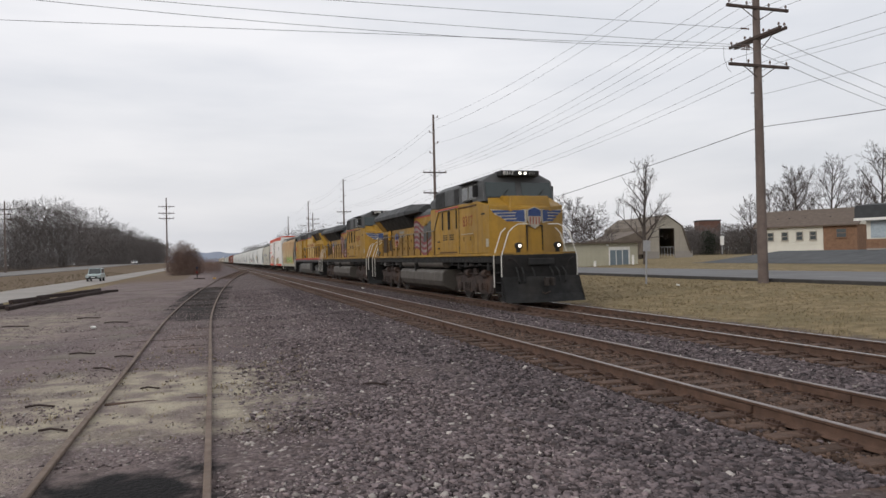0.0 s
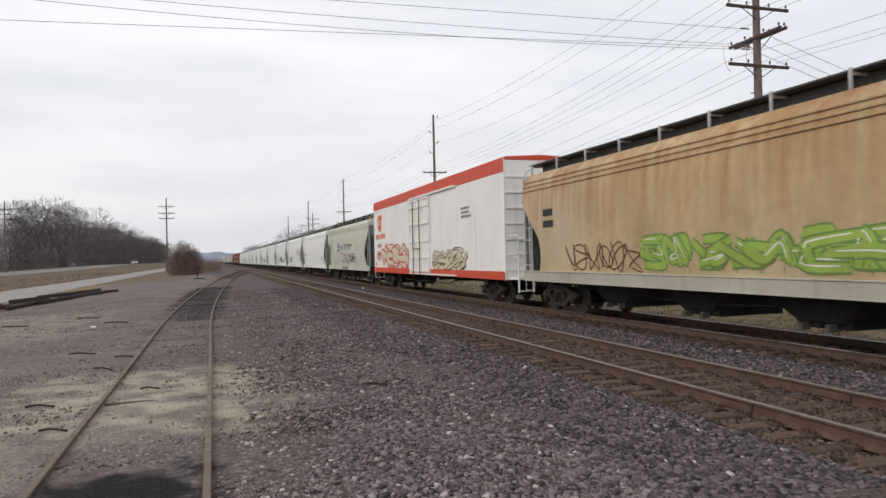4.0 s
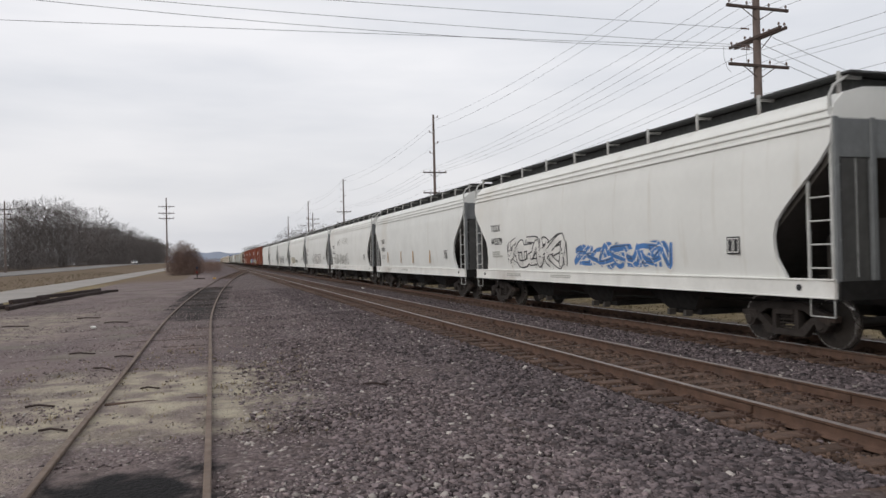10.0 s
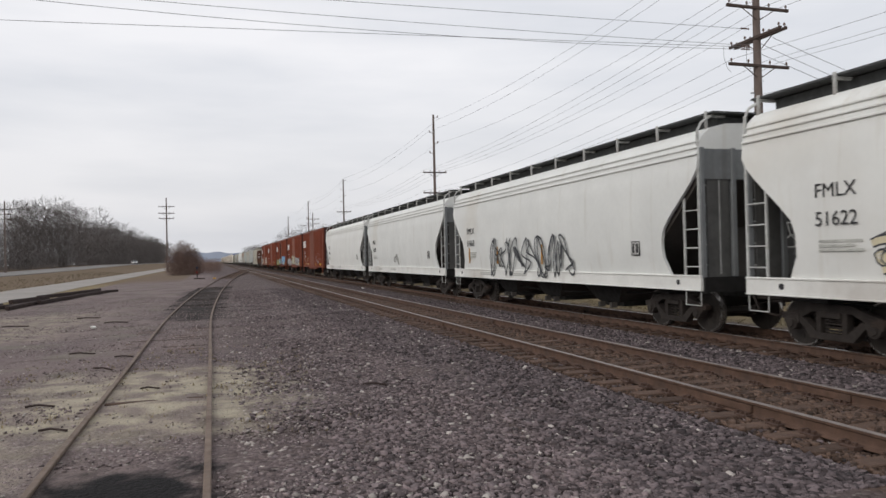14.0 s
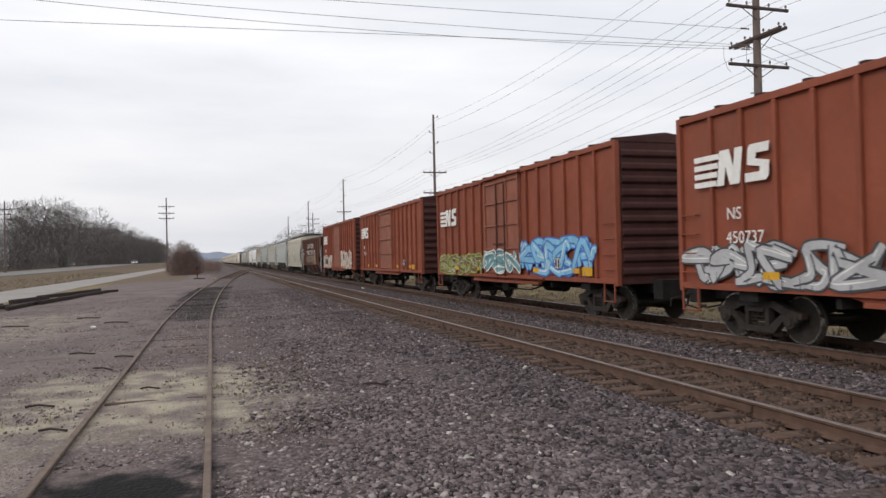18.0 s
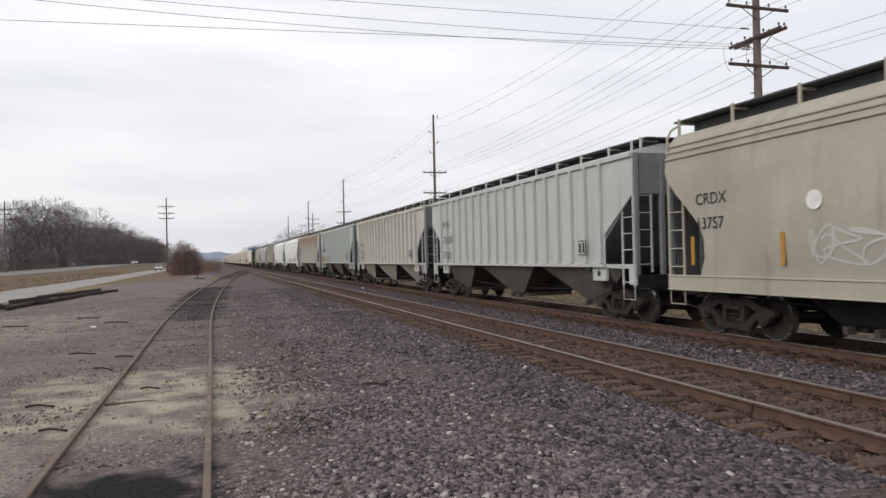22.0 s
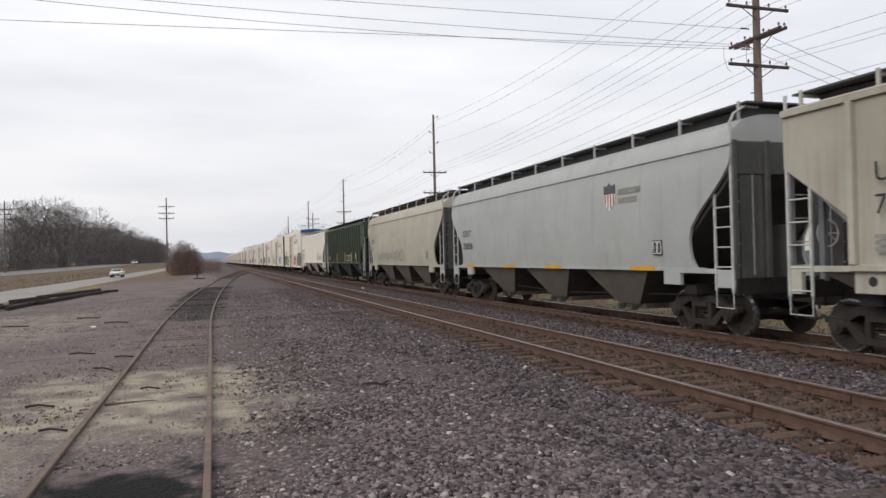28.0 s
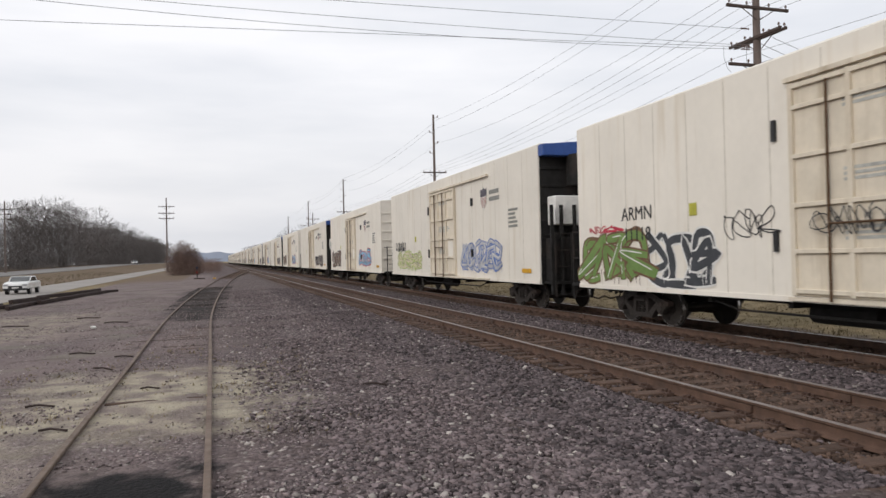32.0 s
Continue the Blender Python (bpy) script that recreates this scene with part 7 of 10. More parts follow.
def ge_locomotive(name, y, label):
    car = empty(name, pose(TRACK_B, y, RAIL_Z), label, "locomotive", "yellow locomotives")
    Y, Yp, Gy, K = M["yellow_clean"], M["yellow_pale"], M["loco_grey"], M["black"]
    mb = Mesh().box(-1.45, 1.45, -10.7, 10.7, 1.45, 1.72)
    mb.box(-0.55, 0.55, -10.9, 10.9, 1.0, 1.5)
    simple("frame", mb, K, car, bevel=0.02)
    simple("deck_stripe", Mesh().box(-1.5, 1.5, -10.3, 11.0, 1.76, 1.90), M["red_stripe"], car, label="red deck edge")
    simple("side_sill", Mesh().box(-1.49, 1.49, -10.3, 11.0, 1.58, 1.76), Gy, car)
    simple("hood", Mesh().box(-1.08, 1.08, -9.9, -3.8, 1.9, 3.7), Y, car, bevel=0.02)
    simple("hood", Mesh().box(-1.08, 1.08, -3.8, 1.9, 1.9, 4.14), Yp, car, bevel=0.02)
    simple("hood_top", Mesh().prism([(-1.07, 4.14), (-0.95, 4.58), (0.95, 4.58), (1.07, 4.14)], "y", -3.8, 1.9), Gy, car, bevel=0.02)
    mb = Mesh()
    for s in (-1, 1):
        a, c = sorted((s * 1.08, s * 1.088))
        mb.box(a, c, -3.8, 1.9, 4.04, 4.13)
    simple("red_stripe", mb, M["red_stripe"], car)
    for i in range(6):
        yy = -3.75 + i * 0.93
        for s in (-1, 1):
            a, c = sorted((s * 1.08, s * 1.105))
            simple("hood_door", Mesh().box(a, c, yy + 0.03, yy + 0.88, 2.0, 3.98), Yp, car, bevel=0.015)
            for zz in (2.25, 2.6, 3.72):
                part("latch", stored(("ge_latch", s), lambda: Mesh().box(min(s * 1.105, s * 1.125), max(s * 1.105, s * 1.125), -0.02, 0.02, 0, 0.07).data("latch", [M["safety_worn"]])), car, pose(0, yy + (0.1 if i % 2 else 0.8), zz))
    for yy in (-1.93, -1.0):
        for s in (-1, 1):
            a, c = sorted((s * 1.08, s * 1.107))
            simple("door_gap", Mesh().box(a, c, yy - 0.014, yy + 0.014, 1.95, 4.5), M["rust_fitting"], car, label="sooty gap between doors")
    # radiator overhang
    mb = Mesh()
    mb.prism([(-1.55, 4.28), (-1.55, 4.62), (1.55, 4.62), (1.55, 4.28)], "y", -9.9, -3.75)
    mb.prism([(-1.1, 4.6), (-1.0, 4.74), (1.0, 4.74), (1.1, 4.6)], "y", -9.6, -4.4)
    simple("radiator_housing", mb, Gy, car, bevel=0.04, label="grey overhanging radiator housing")
    simple("radiator_screen", Mesh().prism([(-1.08, 3.68), (-1.45, 4.28), (1.45, 4.28), (1.08, 3.68)], "y", -9.2, -4.8), M["loco_dark"], car)
    simple("rear_cowl", Mesh().prism([(-1.1, 3.5), (-1.45, 4.28), (1.45, 4.28), (1.1, 3.5)], "y", -9.88, -9.2), Y, car, bevel=0.02)
    simple("front_cowl", Mesh().box(-1.38, 1.38, -4.8, -3.8, 3.5, 4.3), Y, car, bevel=0.03)
    mb = Mesh()
    for i in range(13):
        yy = -9.5 + i * 0.41
        v = Mesh()
        for s in (-1, 1):
            a, c = sorted((s * 1.08, s * 1.1))
            v.box(a, c, yy, yy + 0.17, 2.1, 3.22 - 0.012 * i)
        if i not in (1, 2):
            simple("vent_slot", v, M["loco_dark"], car)
        w = Mesh()
        for s in (-1, 1):
            a, c = sorted((s * 1.08, s * 1.12))
            w.box(a, c, yy + 0.26, yy + 0.32, 2.0, 3.3)
        simple("door_rib", w, Y, car)
    for k in (-8.0, -6.6):
        p = Mesh().prism([(-1.10, 3.68), (-1.47, 4.28), (1.47, 4.28), (1.10, 3.68)], "y", k - 0.06, k + 0.06)
        simple("screen_post", p, Y, car)
    # auxiliary cab and alternator block
    simple("cabinet", Mesh().box(-1.3, 1.3, 1.9, 5.6, 1.9, 4.05), Y, car, bevel=0.02)
    simple("cabinet", Mesh().box(-1.46, 1.46, 4.1, 7.9, 1.9, 3.95), Y, car, bevel=0.02)
    simple("cabinet_top", Mesh().prism([(-1.42, 4.0), (-1.38, 4.5), (-1.05, 4.72), (1.05, 4.72), (1.38, 4.5), (1.42, 4.0)], "y", 1.9, 7.9), Gy, car, bevel=0.03)
    for yy, ww in ((1.95, 1.15), (3.3, 0.7), (4.15, 0.65), (4.95, 0.6)):
        for s in (-1, 1):
            a, c = sorted((s * 1.37, s * 1.435))
            simple("intake_screen", Mesh().box(a, c, yy, yy + ww, 4.06, 4.5), M["loco_dark"], car, bevel=0.008)
    for s in (-1, 1):
        a, c = sorted((s * 1.41, s * 1.425))
        simple("red_stripe", Mesh().box(a, c, 1.95, 7.9, 3.97, 4.04), M["red_stripe"], car)
        a, c = sorted((s * 1.3, s * 1.32))
        simple("vent_panel", Mesh().box(a, c, 2.35, 3.4, 2.6, 3.75), M["yellow_clean"], car, bevel=0.02)
        simple("vent_panel", Mesh().box(a + 0.001 * s, c + 0.02 * s, 2.5, 3.25, 2.75, 3.2), M["vent_brown"], car)
        simple("vent_panel", Mesh().box(a, c, 2.2, 3.0, 1.98, 2.25), M["loco_dark"], car)
    # cab, nose pointing back along the train
    simple("cab_wall", Mesh().box(-1.5, 1.5, 7.9, 10.0, 1.9, 3.9), Y, car, bevel=0.03)
    mb = Mesh()
    lo = [(-1.48, 7.9, 3.9), (1.48, 7.9, 3.9), (1.48, 10.0, 3.9), (-1.48, 10.0, 3.9)]
    hi = [(-1.42, 7.9, 4.52), (1.42, 7.9, 4.52), (1.42, 9.8, 4.52), (-1.42, 9.8, 4.52)]
    top = [(-0.95, 7.9, 4.84), (0.95, 7.9, 4.84), (0.95, 9.5, 4.84), (-0.95, 9.5, 4.84)]
    mb.add(lo + hi + top, [(0, 1, 5, 4), (1, 2, 6, 5), (2, 3, 7, 6), (3, 0, 4, 7), (4, 5, 9, 8), (5, 6, 10, 9), (6, 7, 11, 10), (7, 4, 8, 11), (8, 9, 10, 11)])
    simple("cab_roof", mb, Gy, car, bevel=0.03)
    for s in (-1, 1):
        for y0, y1 in ((8.35, 8.95), (9.05, 9.55)):
            a, c = sorted((s * 1.44, s * 1.485))
            w = simple("side_window", Mesh().box(a, c, y0 - 0.06, y1 + 0.06, 3.94, 4.5), M["loco_pale"], car, bevel=0.01)
            a, c = sorted((s * 1.485, s * 1.493))
            simple("pane", Mesh().box(a, c, y0, y1, 4.0, 4.44), M["glass_dark"], w)
        a, c = sorted((s * 1.46, s * 1.6))
        simple("mirror", Mesh().box(a, c, 9.66, 9.74, 4.0, 4.4), M["loco_dark"], car)
    mb = Mesh()
    mb.add([(-1.5, 10.0, 1.9), (-0.9, 10.9, 1.9), (0.9, 10.9, 1.9), (1.5, 10.0, 1.9), (-1.5, 10.0, 3.85), (-0.9, 10.75, 3.2), (0.9, 10.75, 3.2), (1.5, 10.0, 3.85)], [(0, 1, 5, 4), (1, 2, 6, 5), (2, 3, 7, 6), (4, 5, 6, 7), (0, 4, 7, 3)])
    simple("nose", mb, Y, car, bevel=0.03)
    simple("pilot", Mesh().box(-1.48, 1.48, 10.7, 11.0, 0.3, 1.75), K, car)
    simple("rear_pilot", Mesh().box(-1.48, 1.48, -10.9, -10.7, 0.3, 1.75), K, car)
    couplers(car, 10.75)
    step_well(car, -9.95, -1)
    step_well(car, 10.9, 1)
    walkway_rails(car, [-9.6, -7.9, -6.2, -4.5, -2.8, -1.1, 0.6, 2.3, 4.0], 1.9, 3.0, M["handrail_dark"], posts=M["rail_post"])
    mb = Mesh()
    sec = [(-1.2, 1.4), (-1.5, 1.3), (-1.5, 0.75), (-1.2, 0.32), (1.2, 0.32), (1.5, 0.75), (1.5, 1.3), (1.2, 1.4)]
    mb.prism(sec, "y", -3.0, 5.3)
    simple("fuel_tank", mb, M["tank_grey"], car, bevel=0.03)
    mb = Mesh()
    mb.box(-1.3, 1.3, -3.6, -3.0, 0.6, 1.45)
    simple("battery_box", mb, K, car)
    mb = Mesh()
    mb.cyl((-0.2, -1.9, 4.72), (-0.2, -1.4, 4.72), 0.05, 0.12, n=10)
    mb.cyl((0.2, -1.9, 4.75), (0.2, -1.3, 4.75), 0.05, 0.12, n=10)
    mb.box(-0.3, 0.3, -1.95, -1.85, 4.5, 4.78)
    simple("air_horn", mb, K, car)
    loco_trucks(car, (-7.0, 7.0), M["truck_loco"])
    lettering("6912", 0.78, M["letter_red"], car, -1.506, 9.9, 2.78)
    simple("vent_box", Mesh().box(-1.512, -1.5, 8.75, 9.05, 2.05, 2.55), M["loco_dark"], car, bevel=0.004)
    simple("vent_box", Mesh().box(-1.512, -1.5, 9.35, 9.6, 1.95, 2.3), M["loco_dark"], car, bevel=0.004)
    simple("drip_rail", Mesh().box(-1.53, -1.5, 8.0, 9.9, 2.68, 2.71), M["rust_fitting"], car)
    simple("cab_seam", Mesh().box(-1.507, -1.5, 7.92, 7.96, 1.9, 3.6), M["rust_fitting"], car)
    for k in range(5):
        simple("notice", Mesh().box(-1.506, -1.5, 8.6 - 1.9 * k, 8.75 - 1.9 * k, 1.78, 1.88), M["wing_pale"], car)
    mb = Mesh().tube([(-1.48, 7.7, 4.05), (-1.56, 7.5, 4.12), (-1.56, 4.4, 4.12), (-1.5, 3.9, 3.0)], 0.024, 6)
    simple("handrail", mb, M["handrail_dark"], car)
    # company name as plain red bars and frames
    for y_from, y_to, kinds in ((2.33, -0.21, "221o2"), (-0.67, -3.48, "fo2121o")):
        step = (y_from - y_to) / len(kinds)
        for k, kind in enumerate(kinds):
            yy, w = y_from - k * step, step * 0.72
            if kind == "1":
                mb = Mesh().box(-1.113, -1.107, yy - w * 0.65, yy - w * 0.35, 2.98, 3.46)
            else:
                mb = Mesh().box(-1.113, -1.107, yy - w * 0.26, yy, 2.98, 3.46)
                mb.box(-1.113, -1.107, yy - w, yy - w * 0.74, 3.2 if kind == "f" else 2.98, 3.46)
                if kind != "2":
                    mb.box(-1.113, -1.107, yy - w * 0.74, yy - w * 0.26, 3.36, 3.46)
                    mb.box(-1.113, -1.107, yy - w * 0.74, yy - w * 0.26, 2.98 if kind == "o" else 3.2, 3.06 if kind == "o" else 3.28)
            simple("lettering", mb, M["faded_red"], car)
    return car


# ---------------------------------------------------------------- the train, from the leading engine back
GAPS = [25.22, 47.85, 70.48, 92.91, 110.23, 133.25, 151.62, 169.89, 187.85, 206.24, 224.09, 242.17, 259.82, 277.93, 294.96, 312.46, 329.72, 347.21, 365.2, 382.57, 399.96, 417.61, 435.21, 452.15, 467.75, 484.86, 502.69, 520.94, 538.28, 555.89, 574.04, 591.69, 608.88, 627.36, 644.49, 662.2, 680.37, 701.87, 723.86, 745.79]
while GAPS[-1] < 1160:
    GAPS.append(GAPS[-1] + 21.9)
TRAIN = []


def place(i):
    y, pitch = (GAPS[i] + GAPS[i + 1]) / 2 - 3.154, GAPS[i + 1] - GAPS[i]
    return y, pitch


def enrol(car, i):
    TRAIN.append((car, place(i)[0]))
    return car


LOCO_LABEL = "yellow diesel locomotive, grey roof, blue winged emblem"
enrol(emd_locomotive("locomotive", place(0)[0], LOCO_LABEL + ", lights lit", "8317"), 0)
enrol(emd_locomotive("locomotive", place(1)[0], LOCO_LABEL + ", lights off", "8648"), 1)
enrol(ge_locomotive("locomotive", place(2)[0], "faded yellow diesel locomotive with red deck stripe running backwards"), 2)


def white_hopper(i, mark, number, dress=None, paint="white_car"):
    y, pitch = place(i)
    car, hb = smooth_hopper("covered_hopper", y, pitch, paint, "white smooth-sided covered hopper car" + (" with sprayed graffiti" if dress else ", streaked with dirt"), sill_paint="sill_white")
    enrol(car, i)
    x = hopper_side(2.9) - 0.004
    if mark:
        lettering(mark, 0.34, M["black_paint"], car, x - 0.012, hb - 1.75, 2.64)
        lettering(number, 0.34, M["black_paint"], car, x - 0.012, hb - 1.75, 2.17)
    bars(car, hopper_side(1.9) - 0.01, hb - 1.8, 1.72, 0.95, 0.22, 3, M["faint_ink"])
    consolidated_stencil(car, -hb + 2.5, 1.72, hopper_side(1.9) - 0.012)
    bars(car, -1.524, 2.0, 1.08, 1.6, 0.1, 2, M["faint_ink"])
    bars(car, -1.524, hb - 3.0, 1.06, 1.2, 0.12, 2, M["faint_ink"])
    for yy in (-hb + 0.75, hb - 0.9):
        simple("jacking_hole", Mesh().cyl((-1.50, yy, 1.12), (-1.53, yy, 1.12), 0.06, n=10), M["black_paint"], car)
    if dress:
        dress(car, hb)
    return car


# 3: rusted orange hopper
y, pitch = place(3)
car, hb = smooth_hopper("covered_hopper", y, pitch, "rust_car", "rust-orange smooth covered hopper with green graffiti along its foot", sill_paint="tan_car", end_paint="end_grey")
enrol(car, 3)
sprayed_letters(car, 1.2, -5.6, 1.34, 2.2, hopper_side, M["spray_lime"], M["spray_green"], 11, n=7)
sprayed_scrawl(car, 5.0, 1.4, 1.3, 2.1, hopper_side, M["spray_brown"], 12, 6)
bars(car, hopper_side(2.9) - 0.01, hb - 1.6, 2.5, 0.9, 0.7, 2, M["black_paint"])

# 4: white and orange-red refrigerator car
y, pitch = place(4)
car, hb = reefer("refrigerator_car", y, pitch - 1.95, "white refrigerator car with orange-red roof band and sill", "ice_white", top=5.27, base=0.92, unit=0, trim="ice_red")
enrol(car, 4)
mb = Mesh()
yo, zo, h = hb - 1.05, 3.4, 0.97
mb.prism([(yo, zo + h * 0.45), (yo, zo + h * 0.8), (yo - 0.28, zo + h), (yo - 1.1, zo + h), (yo - 1.1, zo + h * 0.72), (yo - 0.92, zo + h * 0.72), (yo - 0.92, zo), (yo - 0.35, zo), (yo - 0.1, zo + h * 0.2)], "x", -1.512, -1.5)
simple("emblem", mb, M["orange"], car, label="orange block emblem")
mb = Mesh()
for k in range(3):
    a = math.pi * k / 3
    mb.tube([(-1.516, yo - 0.42 - 0.22 * math.cos(a), zo + 0.55 - 0.22 * math.sin(a)), (-1.516, yo - 0.42 + 0.22 * math.cos(a), zo + 0.55 + 0.22 * math.sin(a))], 0.02, 5)
simple("emblem", mb, M["white"], car)
mb = Mesh()
for k in range(10):
    yy = hb - 0.55 - k * 0.25
    simple("lettering", Mesh().box(-1.509, -1.5, yy - (0.1 if k == 4 else 0.17), yy, 2.93 if k != 4 else 3.05, 3.23 if k != 4 else 3.11), M["orange"], car)
lettering("CRYX", 0.36, M["letter_red"], car, -1.51, hb - 1.05, 2.4)
lettering("3304", 0.36, M["letter_red"], car, -1.51, hb - 1.05, 1.9)
sprayed_letters(car, hb - 2.3, 2.6, 1.2, 2.62, flat_x(-1.52), M["spray_cream"], M["spray_red"], 21, n=4)
sprayed_letters(car, -2.2, -6.4, 1.2, 2.2, flat_x(-1.52), M["spray_cream"], M["spray_brown"], 22, n=5)
sprayed_scrawl(car, hb - 0.8, hb - 1.9, 1.6, 2.2, flat_x(-1.51), M["letter_red"], 23, 3, 0.03)
side_plate(car, hb - 0.35, hb - 0.75, 1.32, 1.52, -1.5, M["safety"], "notice", "yellow notice plate")
bars(car, -1.506, -6.0, 3.3, 1.2, 0.5, 3, M["dim_ink"])

# 5: beige hopper with a peaked emblem
y, pitch = place(5)
car, hb = smooth_hopper("covered_hopper", y, pitch, "beige_car", "dirty beige covered hopper with grey lettering and black graffiti")
enrol(car, 5)
x = hopper_side(2.9) - 0.012
mb = Mesh()
mb.prism([(hb - 5.22, 2.64), (hb - 5.68, 3.18), (hb - 5.74, 2.64)], "x", x - 0.01, x)
mb.prism([(hb - 5.80, 2.64), (hb - 5.76, 3.0), (hb - 6.16, 2.64)], "x", x - 0.01, x)
simple("emblem", mb, M["blue"], car, label="blue peaks over green bars")
mb = Mesh().box(x - 0.01, x, hb - 5.45, hb - 5.18, 2.38, 2.54)
mb.box(x - 0.01, x, hb - 6.22, hb - 5.55, 2.38, 2.54)
simple("emblem", mb, M["emblem_green"], car)
INK_BLUE = material("faded_blue_lettering", (0.13, 0.14, 0.2), 0.7)
lettering("RICE & POPCORN", 0.40, INK_BLUE, car, x, hb - 8.12, 2.62)
lettering("BEA", 0.40, INK_BLUE, car, x, hb - 6.6, 2.58)
simple("lettering", Mesh().box(x - 0.006, x, hb - 11.2, hb - 6.55, 2.50, 2.535), INK_BLUE, car)
sprayed_scrawl(car, hb - 6.7, hb - 10.2, 1.4, 2.25, hopper_side, M["spray_char"], 34, 4, 0.034)
sprayed_letters(car, hb - 10.2, hb - 12.4, 1.5, 2.15, hopper_side, None, M["spray_char"], 31, n=3)
sprayed_scrawl(car, hb - 6.8, hb - 9.4, 1.0, 1.2, flat_x(-1.526), M["spray_char"], 32, 4, 0.03)
sprayed_scrawl(car, hb - 0.7, hb - 1.9, 2.0, 3.0, hopper_side, M["spray_black"], 33, 4, 0.05)
for yy in (hb - 4.43, hb - 11.6):
    simple("notice", Mesh().cyl((x, yy, 2.54), (x - 0.01, yy, 2.54), 0.16, n=16), M["white"], car, label="round white notice")

# 6 to 17: white hoppers
SW = sprayed_letters
white_hopper(6, "TGSX", "443489", None, "white_car_b")
white_hopper(7, "TGSX", "443419", lambda c, hb: (SW(c, hb - 3.3, hb - 6.3, 1.45, 2.2, hopper_side, M["spray_silver"], M["spray_black"], 41), sprayed_scrawl(c, hb - 7.2, hb - 9.4, 1.05, 1.2, flat_x(-1.526), M["spray_black"], 42, 5, 0.03), sprayed_scrawl(c, -3.5, -7.0, 2.2, 3.0, hopper_side, M["safety_worn"], 43, 3, 0.05)))
white_hopper(8, "TGSX", "443627", lambda c, hb: (SW(c, hb - 3.3, hb - 7.6, 1.3, 2.5, hopper_side, M["spray_white"], M["dim_ink"], 51), SW(c, hb - 8.3, hb - 11.0, 1.4, 2.3, hopper_side, M["spray_brown"], M["spray_black"], 52), sprayed_scrawl(c, hb - 12, hb - 14.5, 1.4, 1.9, hopper_side, M["spray_red"], 53)))
white_hopper(9, "TGSX", "443434", None)
white_hopper(10, "TGSX", "443379", lambda c, hb: (SW(c, hb - 3.2, hb - 7.3, 1.35, 2.4, hopper_side, M["spray_white"], M["spray_black"], 61), SW(c, hb - 8.2, hb - 12.4, 1.36, 2.1, hopper_side, M["spray_mid_blue"], M["spray_white"], 62, n=7)), "white_car_b")
white_hopper(11, "TGSX", "443515", lambda c, hb: [side_plate(c, yy, yy - 0.1, 1.5, 2.1, hopper_side(1.8) - 0.02, M["safety_worn"], "reflector_strip") for yy in (hb - 3.2, hb - 6.2, hb - 8.6, -3.4)])
white_hopper(12, "TGSX", "443628", lambda c, hb: (sprayed_scrawl(c, hb - 4.2, hb - 5.2, 2.8, 3.3, hopper_side, M["dim_ink"], 71, 2, 0.05), sprayed_scrawl(c, hb - 6.4, hb - 8.4, 2.9, 3.4, hopper_side, M["faint_ink"], 73, 3, 0.03), SW(c, hb - 2.4, hb - 8.4, 1.3, 2.2, hopper_side, None, M["faint_ink"], 72, 7)), "white_car_b")
white_hopper(13, "FMLX", "51426", lambda c, hb: (SW(c, hb - 7.2, hb - 11.4, 1.35, 2.3, hopper_side, M["spray_white"], M["spray_black"], 81), sprayed_scrawl(c, hb - 5.5, hb - 6.8, 1.3, 2.3, hopper_side, M["dim_ink"], 82, 2, 0.06)))
white_hopper(14, "FMLX", "51622", lambda c, hb: (SW(c, hb - 2.9, hb - 6.6, 1.3, 2.1, hopper_side, M["spray_cream"], M["spray_char"], 91), sprayed_scrawl(c, hb - 7.0, hb - 9.5, 1.4, 1.8, hopper_side, M["dim_ink"], 92)), "white_car_b")
white_hopper(15, "FMLX", "51662", lambda c, hb: (sprayed_scrawl(c, hb - 4.2, hb - 10.4, 1.05, 2.4, lambda z: hopper_side(max(z, 1.3)) - 0.05, M["spray_char"], 101, 11, 0.06), [side_plate(c, yy, yy - 0.1, 1.5, 2.1, hopper_side(1.8) - 0.02, M["safety_worn"], "reflector_strip") for yy in (hb - 1.9, hb - 4.8, hb - 8.4)]))
white_hopper(16, "FMLX", "51580", lambda c, hb: sprayed_scrawl(c, hb - 7, hb - 8, 1.4, 2.0, hopper_side, M["dim_ink"], 111, 2))
white_hopper(17, "TGSX", "443620", None, "white_car_b")

